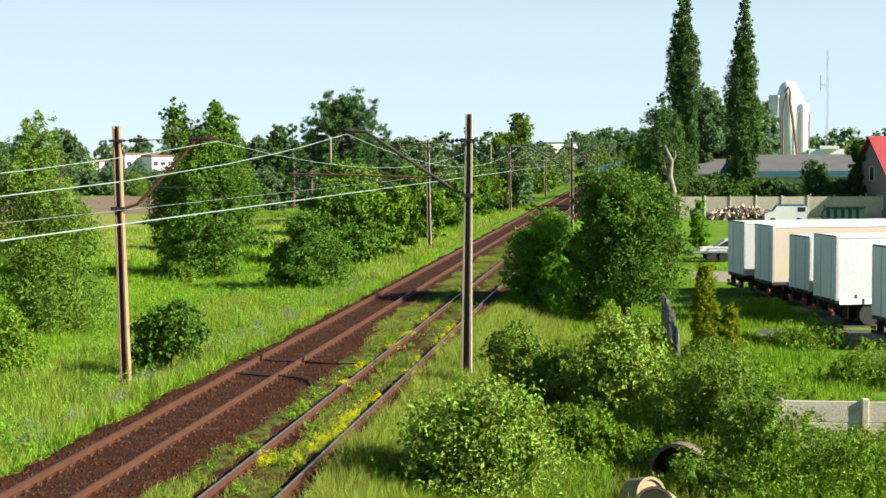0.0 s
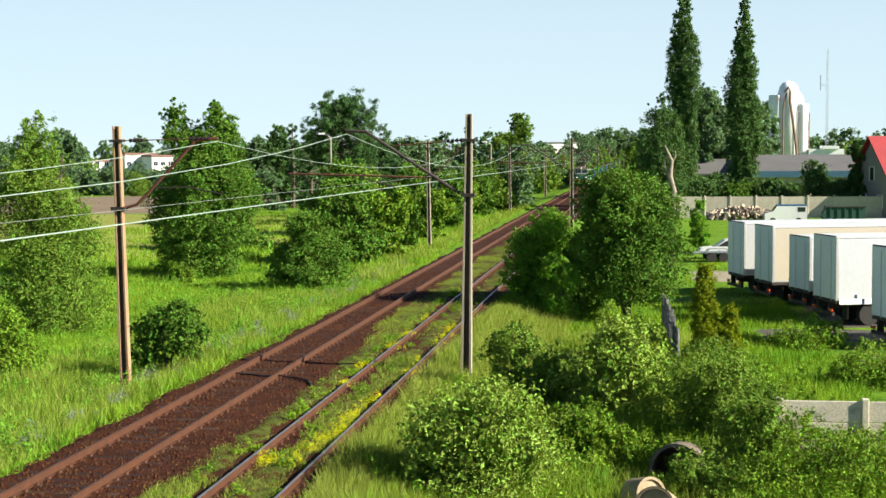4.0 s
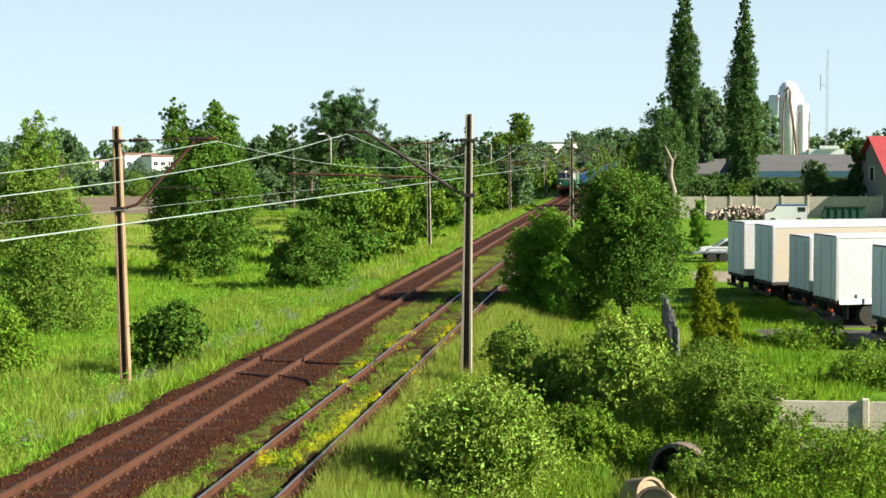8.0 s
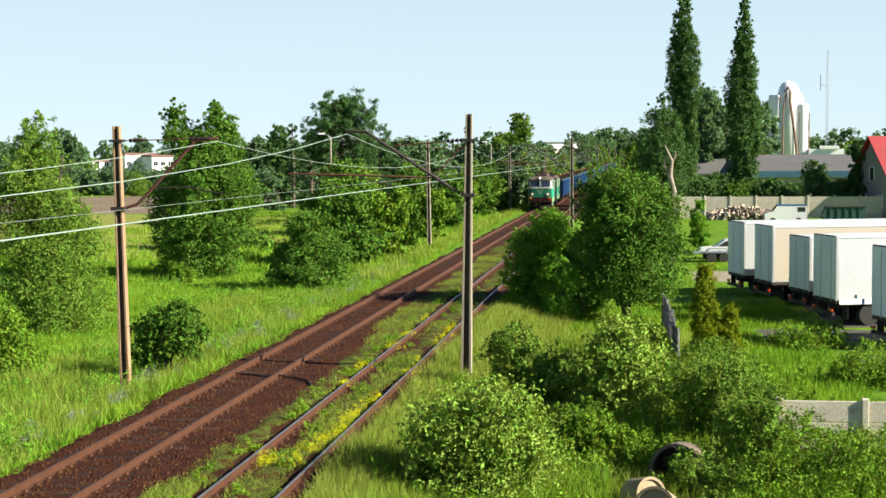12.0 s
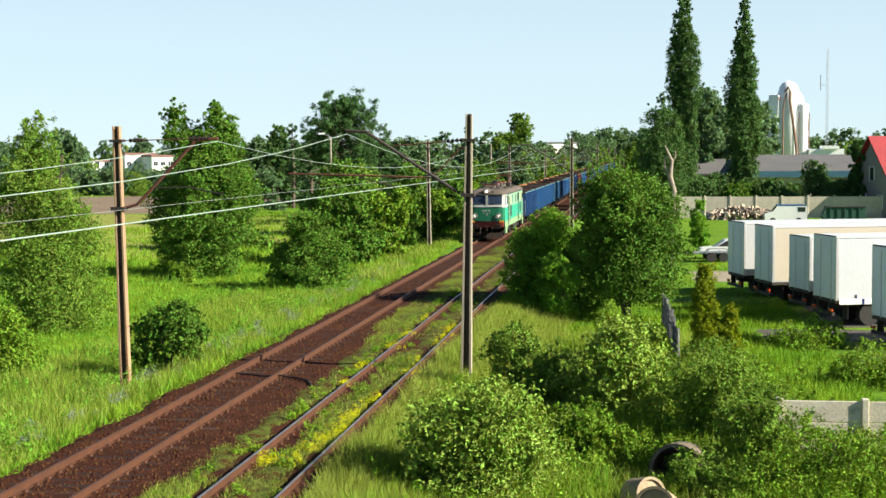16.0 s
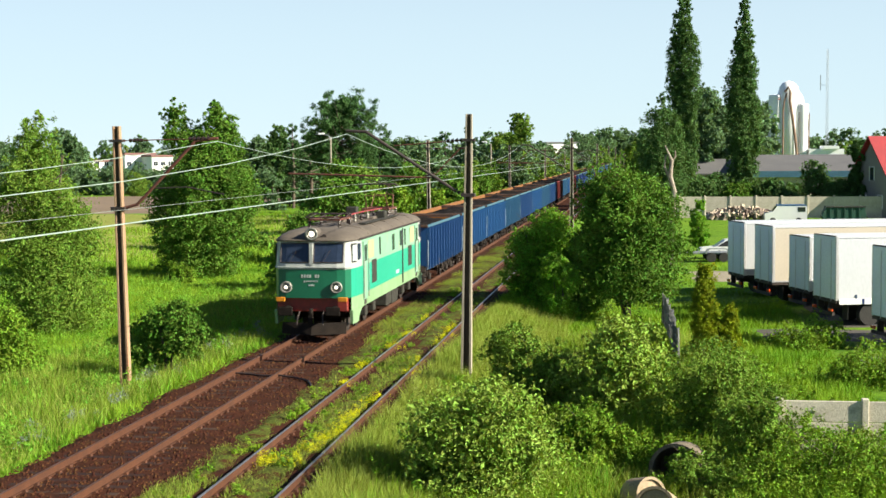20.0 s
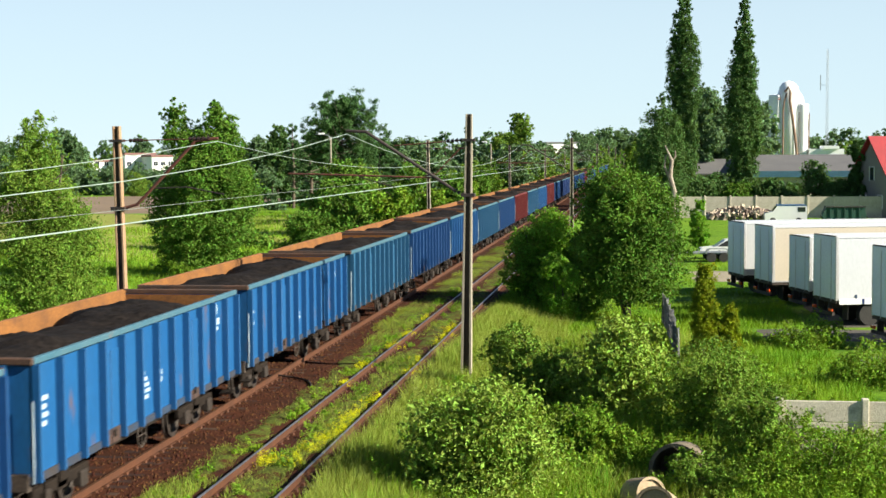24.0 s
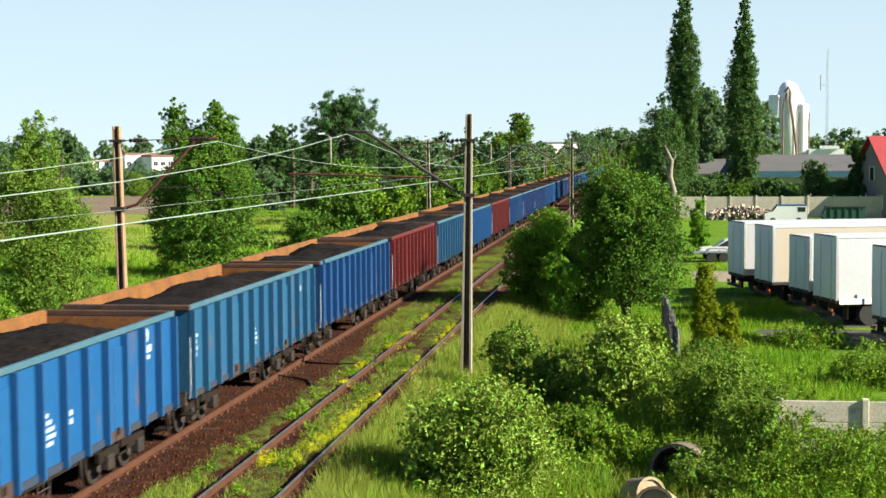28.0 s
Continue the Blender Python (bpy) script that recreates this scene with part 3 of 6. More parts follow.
crown_tree("birch_tree", "ragged young birch with drooping grey-green leaves", -12.9, 58.5, 9.2, 5.6, 11, M_LEAFBIRCH, 58000, 0.07, [(0, 0.85, 0.1), (0.15, 1.0, 0.15), (0.35, 0.92, 0.05), (0.6, 0.76, -0.05), (0.8, 0.52, -0.04), (0.93, 0.32, 0.0), (1.0, 0.16, 0.0)], 90, sprigs=0.25, clump=0.42, slim=0.4)
crown_tree("willow_tree", "big rounded willow with a dense dark green crown", -14.7, 87.0, 10.9, 7.3, 13, M_LEAF, 84000, 0.08, [(0, 0.72, -0.1), (0.2, 0.86, -0.05), (0.42, 0.95, 0.02), (0.6, 0.86, 0.0), (0.74, 0.66, -0.1), (0.82, 0.36, -0.36), (0.92, 0.28, -0.42), (1.0, 0.12, -0.42)], 110, sprigs=0.2, stems=3)
crown_tree("willow_tree", "upright willow shoot rising out of a dense crown", -13.9, 87.2, 10.9, 3.4, 17, M_LEAF, 22000, 0.08, [(0, 0.2, 0), (0.5, 0.6, 0), (0.75, 0.95, 0.1), (0.9, 0.72, 0.0), (1.0, 0.2, 0.0)], 44, sprigs=0.25, stems=1)
shrub("shrub", "low leafy shrub in the meadow grass", "shrub", -9.5, 47.2, 2.7, 2.3, 12, M_LEAFLIGHT, 12000, 0.06, 18)
shrub("shrub", "dense dark round shrub beside the railway", "shrub", -6.1, 79.0, 4.6, 4.0, 14, M_LEAF, 20000, 0.085, 26)
ob = empty("shrub", pose(-3.7, 46.9, ground_z(-3.7, 46.9)), "small ragged shrub at the foot of a mast", "shrub")
rng = np.random.default_rng(15)
woody(ob, rng, 2.3, 2.2, 0.045, 3, 6)
leaves("crown", ob, rng, [(0.25, 0, 1.75, 0.75, 0.7, 0.5), (-0.3, -0.1, 1.55, 0.55, 0.6, 0.5), (0.75, 0.1, 1.35, 0.55, 0.55, 0.42), (0.55, -0.3, 1.0, 0.5, 0.5, 0.35), (-0.75, -0.2, 0.75, 0.5, 0.45, 0.35), (-0.4, -0.3, 0.4, 0.45, 0.4, 0.3), (0.4, 0, 2.2, 0.35, 0.35, 0.28), (-0.95, 0, 1.35, 0.3, 0.3, 0.25), (0.9, -0.1, 0.55, 0.35, 0.35, 0.25)], 12000, 0.058, M_LEAF, sprigs=0.3, clump=0.32)
shrub("shrub", "low tuft of pale leaves", "shrub", -14.9, 83.0, 1.9, 1.0, 16, M_LEAFLIGHT, 3500, 0.07, 8)
for i, (x, y, w, h, m) in enumerate(((-7.2, 97, 4.4, 4.6, M_LEAF), (-6.2, 105, 4.0, 4.8, M_LEAFLIGHT), (-6.6, 113, 4.2, 5.0, M_LEAF), (-9.5, 101, 4.6, 5.6, M_LEAF), (-13.5, 130, 5.4, 6.0, M_LEAFBIRCH), (-11.5, 118, 5.6, 6.2, M_LEAF), (-19.5, 112, 6, 6.0, M_LEAF),
                                    (-6.4, 128, 4.0, 5.0, M_LEAFLIGHT), (-9.5, 136, 6.0, 6.4, M_LEAF), (-6.8, 146, 4.4, 5.2, M_LEAF), (-14.5, 132, 6.0, 7.0, M_LEAF), (-8.0, 160, 5, 5.6, M_LEAFLIGHT), (-7.2, 176, 5, 6.0, M_LEAF), (-7.8, 196, 6, 6.2, M_LEAF))):
    shrub("shrub", "tall leafy shrub in the belt beside the railway", "shrub", x, y, w, h, 30 + i, m, 6000, 0.16, 22, "shrubs along the railway", base=0.02)
pine("pine_tree", "dark spreading pine above the shrubs", -18.7, 150, 12.7, 8.6, 61, 46000, 64, 0.42, ((0, 0.3, 0.7, 1), (0.75, 1.0, 0.85, 0.4)))
pine("pine_tree", "dark narrow pine among the shrubs", -25.5, 165, 10.0, 4.5, 62, 8000)
pine("pine_tree", "dark bushy pine below a taller one", -16.0, 156, 8.6, 7.0, 65, 16000, 30, 0.1)
pine("spruce_tree", "slim pointed spruce over the shrubs", -13.2, 190, 10.6, 3.0, 66, 6000, 26, 0.1)
pine("spruce_tree", "slim pointed spruce over the shrubs", -12.0, 205, 11.0, 2.2, 67, 5000, 26, 0.1)
shrub("birch_tree", "slim pale birch standing over the shrubs", "tree", -5.9, 216, 4.6, 14.0, 63, M_LEAFBIRCH, 10000, 0.17, 30, stems=1, base=0.1, spread=0.55, sprigs=0.4)
shrub("birch_tree", "slim pale birch standing over the shrubs", "tree", -9.5, 232, 5.4, 11.0, 64, M_LEAFBIRCH, 9000, 0.2, 24, stems=1, base=0.2, spread=0.7)

# ---- east side plants ----
shrub("tree", "broad round leafy tree beside the siding", "tree", 11.35, 67.3, 5.2, 6.85, 71, M_LEAF, 42000, 0.08, 48, stems=3, base=0.33, spread=0.72, extra=[(-2.0, 0, 1.6, 0.9, 0.9, 1.3), (-1.7, -0.4, 3.4, 1.0, 1.0, 1.1), (1.9, -0.2, 3.3, 1.0, 1.0, 1.0), (0.1, 0, 5.8, 0.9, 0.9, 0.9), (-1.05, 0, 5.9, 0.85, 0.85, 0.95), (-1.65, 0, 5.05, 0.85, 0.85, 0.95), (1.0, 0, 5.8, 0.85, 0.85, 0.9), (1.9, 0, 4.9, 0.9, 0.9, 0.9)])
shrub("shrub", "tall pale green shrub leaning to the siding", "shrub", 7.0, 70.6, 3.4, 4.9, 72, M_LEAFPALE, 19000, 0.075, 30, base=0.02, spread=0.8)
shrub("shrub", "dark shrub grown into the side of a round tree", "shrub", 9.1, 71.5, 3.0, 4.3, 83, M_LEAF, 14000, 0.085, 20, base=0.02, spread=0.85)
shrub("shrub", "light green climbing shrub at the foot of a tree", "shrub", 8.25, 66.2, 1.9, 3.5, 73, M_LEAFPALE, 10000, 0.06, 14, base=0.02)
shrub("shrub", "pale flowering shrub with silvery leaves", "shrub", 8.3, 31.0, 2.9, 2.5, 74, M_LEAFGREY, 15000, 0.058, 40, base=0.02, spread=0.95, sprigs=0.35, clump=0.42, per=18)
shrub("shrub", "dark leafy shrub in tall grass", "shrub", 8.75, 43.0, 2.4, 2.6, 75, M_LEAFBIRCH, 15000, 0.06, 20, base=0.02, spread=0.9, sprigs=0.3)
shrub("shrub", "silver-topped shrub in tall grass", "shrub", 11.3, 41.5, 2.9, 2.8, 76, M_LEAFGREY, 14000, 0.075, 30, base=0.02, spread=1.0, sprigs=0.45, clump=0.42)
shrub("shrub", "rounded olive-green shrub beside a fence", "shrub", 13.9, 38.6, 3.3, 2.5, 77, M_LEAFBIRCH, 22000, 0.05, 26, base=0.02, spread=0.95, sprigs=0.3)
shrub("shrub", "low tangled shrub in front of a concrete fence", "shrub", 15.9, 32.2, 3.4, 1.5, 78, M_LEAFLIGHT, 18000, 0.045, 24, base=0.02, spread=0.95, sprigs=0.35)
shrub("shrub", "pale tangled shrub climbing a concrete fence", "shrub", 16.35, 33.1, 2.3, 1.4, 88, M_LEAFGREY, 12000, 0.042, 20, base=0.0, spread=1.0, sprigs=0.4)
shrub("shrub", "low tangled shrub among concrete rings", "shrub", 14.6, 34.6, 2.4, 2.1, 79, M_LEAFBIRCH, 14000, 0.045, 18, base=0.02, spread=0.95, sprigs=0.35)
shrub("shrub", "small weedy shrub grown over concrete pipes", "shrub", 13.5, 31.9, 1.7, 0.9, 84, M_LEAFBIRCH, 6000, 0.04, 10, base=0.0, spread=1.0, sprigs=0.4)
shrub("shrub", "small weedy shrub grown before a concrete pipe", "shrub", 12.45, 32.3, 1.2, 0.62, 85, M_LEAFLIGHT, 3500, 0.035, 8, base=0.0, spread=1.0, sprigs=0.4)
shrub("shrub", "small weedy shrub grown into a concrete pipe", "shrub", 12.95, 33.0, 1.5, 1.15, 87, M_LEAFBIRCH, 5500, 0.04, 14, base=0.0, spread=1.0, sprigs=0.4)
shrub("shrub", "low olive shrub in tall grass", "shrub", 10.6, 36.6, 2.2, 1.1, 80, M_LEAFLIGHT, 12000, 0.05, 18, base=0.02, spread=0.95, sprigs=0.3)
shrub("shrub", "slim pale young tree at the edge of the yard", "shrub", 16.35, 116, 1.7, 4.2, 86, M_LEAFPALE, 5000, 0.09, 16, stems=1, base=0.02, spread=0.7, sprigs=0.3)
shrub("shrub", "rank green weeds at the edge of the yard", "shrub", 18.3, 58.5, 3.4, 0.7, 81, M_LEAFLIGHT, 8000, 0.06, 16, base=0.0, spread=1.0)
shrub("shrub", "rank green weeds at the edge of the yard", "shrub", 20.2, 50.0, 3.6, 0.8, 82, M_LEAFLIGHT, 8000, 0.06, 16, base=0.0, spread=1.0)


def thuja(label, x, y, h, w, seed):
    rng = np.random.default_rng(seed)
    ob = empty("thuja", pose(x, y, ground_z(x, y)), label, "conifer", "golden thujas")
    woody(ob, rng, h, w * 0.4, 0.05, 1, 6)
    bl = []
    for i in range(40):
        u = rng.random()
        r = w * 0.5 * math.sqrt(1 - u) + 0.06
        an = rng.random() * math.tau
        bl.append((math.cos(an) * r * 0.6, math.sin(an) * r * 0.6, h * (0.08 + 0.86 * u), 0.16 * w, 0.16 * w, 0.3 * w))
    leaves("crown", ob, rng, bl, int(20000 * h / 3), 0.05, M_THUJA, slim=0.4, up=1.0)


thuja("upright golden-yellow thuja by the yard", 14.3, 55.0, 3.4, 1.55, 91)
thuja("small golden-yellow thuja by the yard", 15.15, 55.0, 1.9, 1.05, 92)


def dead_trunk(x, y, pts, radii, label):
    ob = empty("dead_tree", pose(x, y, ground_z(x, y)), label, "dead tree")
    bm = bmesh.new()
    path_tube(bm, pts, radii, 9)
    for vv in bm.verts:
        vv.co += Vector((noise.noise(vv.co * 3.1), noise.noise(vv.co * 2.7 + Vector((4, 0, 0))), 0)) * 0.05
    part("trunk", bm, M_DEADWOOD, ob)
    return ob


pf = empty("plank_fence", pose(13.22, 53.6, -1.0, 0, 0, 1.6), "old grey plank fence beside the golden thujas", "fence")
M_PLANK = mat("silver_grey_plank", (0.20, 0.20, 0.20), (0.11, 0.11, 0.11), 0.9, scale=2, fine=20, mix=0.6, bump=0.5, each=0.3, stretch=(3, 3, 0.4))
plank = part("plank", boxes((-0.015, 0.015, 0, 0.13, 0, 1.35), bevel=0.004), M_PLANK, pf)
for i in range(1, 88):
    share(plank, pose(0.16 * noise.noise((i * 0.12, 0, 0)), i * 0.142, -0.06 + 0.22 * smooth_step(i, 8, 30) + 0.14 * noise.noise((i * 0.21, 3, 0)) + 0.08 * noise.noise((i * 0.9, 3, 0)), 0, 6 * noise.noise((i * 0.13, 8, 0)), 0))
part("fence_rail", boxes((-0.06, -0.02, 0, 12.5, 0.35, 0.43)), M_PLANK, pf)
part("fence_rail", boxes((-0.06, -0.02, 0, 12.5, 0.95, 1.03)), M_PLANK, pf)
ob = dead_trunk(13.75, 96, [(0.1, 0, -0.2), (0.15, 0, 3.0), (0.3, 0, 5.2), (0.0, 0, 6.2), (0.1, 0, 7.2), (-0.35, 0, 8.2)], [0.22, 0.17, 0.15, 0.15, 0.12, 0.03], "tall broken dead trunk with peeling pale bark")
bm = bmesh.new()
path_tube(bm, [(0.0, 0, 6.0), (-0.35, 0, 6.8), (-0.25, 0, 7.6)], [0.08, 0.07, 0.03])
path_tube(bm, [(0.1, 0, 7.1), (0.35, 0, 7.5), (0.32, 0, 7.9)], [0.07, 0.05, 0.02])
part("limb", bm, M_DEADWOOD, ob)

poplar("poplar_tree", "very tall columnar poplar behind the yard wall", 17.3, 193, 33.0, 4.4, 101, 84000, 0.52)
poplar("poplar_tree", "very tall columnar poplar behind the yard wall", 24.6, 188, 32.0, 4.5, 102, 80000, 0.42)
poplar("poplar_tree", "shorter broad poplar behind the yard wall", 14.5, 180, 15.6, 6.6, 103, 60000, 0.4)


# ---- wood belts and far trees, copied from a few grown trees ----
def grown(w, h, seed, material, n, size, blobs, name="tree", label="distant leafy tree in a green belt"):
    ob = shrub(name, label, "tree", 0, 0, w, h, seed, material, n, size, blobs, "distant trees", stems=1, base=0.03, spread=0.8, z=-60)
    return ob


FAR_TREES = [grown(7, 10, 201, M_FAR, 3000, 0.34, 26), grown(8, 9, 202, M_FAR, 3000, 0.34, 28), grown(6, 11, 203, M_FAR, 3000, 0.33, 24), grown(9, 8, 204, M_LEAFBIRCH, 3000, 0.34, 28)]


def scatter(n, u0, u1, d0, d1, h0, h1, seed):
    """Trees over a wedge of bearings (metres aside per metre ahead) and distances."""
    r = random.Random(seed)
    for i in range(n):
        d = d0 + (d1 - d0) * r.random()
        x, y = EYE.x + (u0 + (u1 - u0) * (i + r.random()) / n) * d, d
        if -5.5 < x < 9 and d < 875:
            continue
        t = FAR_TREES[r.randrange(4)]
        h = h0 + (h1 - h0) * r.random()
        u = (x - EYE.x) / d
        if d < 500 and (-0.388 < u < -0.318 or -0.278 < u < -0.25):      # low growth before the white houses
            h = (4.6 if d < 310 else 3.4) + 1.0 * r.random()
        if -0.078 < u < -0.036 and d < 690:
            h = (7.6 if d < 480 else 9.8) + 1.4 * r.random()
        s = h / 9.5
        copy_thing(t, pose(x, y, -0.7, 0, 0, r.random() * 360) @ Matrix.Diagonal((s * (0.85 + 0.4 * r.random()), s * (0.85 + 0.4 * r.random()), s, 1)))


scatter(40, -0.46, -0.05, 330, 430, 7.5, 11, 1)
scatter(34, -0.46, -0.06, 250, 300, 5.0, 8.0, 2)
scatter(16, -0.26, -0.07, 180, 240, 6.0, 9.5, 3)
scatter(10, -0.20, -0.085, 165, 185, 5.5, 8.0, 4)
scatter(36, -0.045, 0.02, 730, 860, 15, 19, 5)
scatter(46, -0.47, -0.035, 540, 640, 11, 14, 15)
scatter(26, -0.10, -0.02, 260, 420, 6, 9, 6)
scatter(12, 0.02, 0.078, 230, 320, 9, 14, 7)
scatter(30, 0.02, 0.22, 420, 520, 10.5, 13.5, 8)
# M_FAR leaves here too, with the haze tint in their colour
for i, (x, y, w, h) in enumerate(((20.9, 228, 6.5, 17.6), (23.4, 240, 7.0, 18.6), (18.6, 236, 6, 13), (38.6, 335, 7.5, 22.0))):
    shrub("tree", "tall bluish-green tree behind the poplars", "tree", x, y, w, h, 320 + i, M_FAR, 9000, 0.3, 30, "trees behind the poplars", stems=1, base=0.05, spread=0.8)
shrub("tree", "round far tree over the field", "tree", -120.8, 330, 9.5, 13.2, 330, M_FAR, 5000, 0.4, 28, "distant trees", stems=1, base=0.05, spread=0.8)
shrub("tree", "dark round tree behind the shrubs", "tree", -38.2, 200, 4.0, 11.6, 331, M_LEAFDARK, 7000, 0.22, 28, "distant trees", stems=1, base=0.05, spread=0.8)
shrub("tree", "dark round tree behind the shrubs", "tree", -42.5, 205, 4.0, 10.6, 332, M_FAR, 7000, 0.22, 28, "distant trees", stems=1, base=0.05, spread=0.8)
pine("spruce_tree", "slim pointed spruce over the shrubs", -35.9, 200, 12.2, 2.6, 68, 6000, 26, 0.1)
scatter(34, -0.05, 0.035, 560, 700, 11, 13.5, 16)
scatter(34, -0.31, -0.03, 290, 345, 5.2, 7.6, 17)
scatter(22, -0.034, 0.012, 880, 960, 17, 20, 18)
scatter(14, -0.41, -0.29, 256, 274, 4.6, 6, 19)
scatter(8, 0.155, 0.175, 205, 225, 5, 7, 12)
for t in FAR_TREES:
    t.matrix_basis = pose(-140 - 12 * FAR_TREES.index(t), 300, -0.7)
for i, (x, y, w, h) in enumerate(((19.5, 184, 5, 4.5), (23, 182, 4, 3.6), (29.5, 183, 4, 3.4), (33.5, 186, 6.5, 6.8), (37.5, 186, 4.5, 3.4), (31, 190, 4, 4.0), (21.2, 187, 5, 5.0), (24.6, 184, 4.5, 4.2), (27.4, 184, 4.5, 4.6), (36, 184, 4, 3.8), (16.8, 185, 4.5, 4.0))):
    shrub("shrub", "leafy shrub behind the yard wall", "shrub", x, y, w, h, 301 + i, M_LEAF if i % 3 == 1 else M_LEAFDARK, 7000, 0.18, 18, "shrubs behind the wall", base=0.02)
shrub("spruce_tree", "dark ragged spruce beside a red-roofed house", "tree", 38.3, 183, 3.6, 9.6, 310, M_NEEDLE, 9000, 0.2, 26, stems=1, base=0.02, spread=0.8, sprigs=0.3)

# ---- grass ----
def off_track(x, y):
    return x < west_edge(y) - 0.12 or x > 5.3


def not_yard(x, y):
    return x > 5.3 and not (x > 16.6 and 60.5 < y < 65.2) and not (x > 19.2 and y > 53) and not (x > 14.9 and 89.2 < y < 95.8)


blades("meadow_grass", (-22, -1.5, 26, 100), 135000, 0.30, 0.035, M_BLADE, 41, "lush meadow grass beside the main line", keep=off_track)
blades("meadow_grass", (-40, -5, 90, 180), 40000, 0.45, 0.09, M_BLADE, 42, "meadow grass among the shrubs")
blades("verge_grass", (-5.6, -2.15, 92, 200), 16000, 0.42, 0.07, M_BLADE, 55, "rough verge grass along the main line")
blades("verge_grass", (-5.6, -2.15, 80, 200), 9000, 0.6, 0.05, M_DRYBLADE, 56, "pale seeding verge grass along the main line")
blades("rough_grass", (5.2, 19, 24, 75), 110000, 0.36, 0.035, M_BLADE, 43, "tall rough grass east of the siding", keep=not_yard)
blades("dry_grass", (5.3, 8.8, 28, 66), 46000, 0.58, 0.022, M_DRYBLADE, 50, "tall pale seeding grass beside the siding")
blades("dry_grass", (5.3, 14, 26, 62), 34000, 0.66, 0.02, M_DRYBLADE, 44, "tall pale seeding grass", keep=not_yard)
blades("dry_grass", (-9, -2.0, 27, 75), 26000, 0.5, 0.02, M_DRYBLADE, 47, "tall pale seeding grass beside the main line")
blades("tall_grass", (6.5, 18, 26, 46), 36000, 0.75, 0.028, M_BLADE, 48, "tall rank grass among the shrubs", keep=lambda x, y: not (11.2 < x < 13.6 and 28 < y < 34.6))
blades("yard_grass", (12, 30, 50, 110), 50000, 0.16, 0.05, M_BLADE, 45, "short grass of the yard", keep=not_yard)
def weedy(x, y):
    u = min(x - strip_edge(y), 3.12 - x) / 0.66 if x < 3.2 else min(x - 3.4, 4.68 - x) / 0.63
    return u > 0 and 0.8 * u + 0.7 * noise.noise((x * 0.8, y * 0.22, 3.0)) + 0.5 * noise.noise((x * 2.6, y * 1.1, 7.0)) > 0.15


blades("track_weeds", (1.2, 4.75, 25, 120), 72000, 0.14, 0.028, M_BLADE, 46, "weeds growing through the siding", keep=weedy)
blades("track_grass", (1.2, 4.75, 25, 100), 62000, 0.20, 0.02, M_DRYBLADE, 49, "pale grass growing through the siding", keep=weedy)


def weed_patch(name, spots, n, size, material, label, seed):
    rng = np.random.default_rng(seed)
    bl = [(x, y, z, r, r * 1.3, 0.16) for x, y, z, r in spots]
    v, f = leaf_soup(rng, bl, n, size, clump=0.5, outer=0.2)
    return tagged(soup(name, v.tolist(), f.tolist(), material), label, "weeds", "", "stuff")


rr = random.Random(8)
rng = np.random.default_rng(58)
spots = []
for _ in range(330):
    x, y = 6.2 + 11 * rr.random(), 27 + 24 * rr.random()
    r = 0.2 + 0.35 * rr.random()
    if 11.0 < x < 13.8 and y < 34.8:
        continue
    spots.append((x, y, ground_z(x, y) + 0.2 + 0.25 * rr.random(), r, r, 0.25 + 0.3 * rr.random()))
v, f = leaf_soup(rng, spots, 36000, 0.05, clump=0.4, outer=0.3, sprigs=0.3)
tagged(soup("rank_weeds", v.tolist(), f.tolist(), M_LEAFLIGHT), "rank leafy weeds in the tall grass", "weeds", "", "stuff")
spots = []
for _ in range(520):
    x, y = -2.6 - 18 * rr.random() ** 1.3, 27 + 62 * rr.random() ** 1.3
    r = 0.25 + 0.5 * rr.random()
    spots.append((x, y, ground_z(x, y) + 0.12 + 0.2 * rr.random(), r, r, 0.2 + 0.25 * rr.random()))
v, f = leaf_soup(rng, spots, 52000, 0.06, clump=0.5, outer=0.2, sprigs=0.2, slim=0.3, up=0.5)
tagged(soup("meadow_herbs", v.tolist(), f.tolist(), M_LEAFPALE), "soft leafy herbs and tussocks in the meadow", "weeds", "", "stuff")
blades("tall_grass", (11.9, 14.4, 31.4, 33.5), 1700, 0.6, 0.025, M_BLADE, 57, "rank grass grown over the concrete rings")
weed_patch("track_weeds", [(2.5 + 0.5 * rr.random(), 25 + 55 * rr.random() ** 1.4, -0.12, 0.12 + 0.2 * rr.random()) for _ in range(60)], 6000, 0.035, M_BLADE, "leafy weeds between the two tracks", 51)
weed_patch("track_weeds", [(3.4 + 1.3 * rr.random(), 25 + 55 * rr.random() ** 1.3, -0.14, 0.12 + 0.16 * rr.random()) for _ in range(50)], 7000, 0.03, M_LEAFLIGHT, "leafy weeds between the siding rails", 52)
weed_patch("yellow_flowers", [(x + rr.random() * 0.3, y + rr.random() * 1.2, -0.13, 0.12 + 0.16 * rr.random()) for x, y in ((4.1, 33.5), (4.3, 35), (4.2, 36.4), (4.3, 37.5), (4.35, 38.6), (4.0, 32.0), (3.4, 31), (4.5, 45), (4.4, 47), (4.5, 52), (4.4, 54), (4.3, 56), (3.0, 50), (2.9, 54), (2.8, 46), (4.4, 39.6), (4.1, 30.5), (3.0, 42), (2.9, 60), (4.4, 62)) for _ in range(4)], 17000, 0.016, M_YELLOW, "bright yellow stonecrop in the siding", 53)
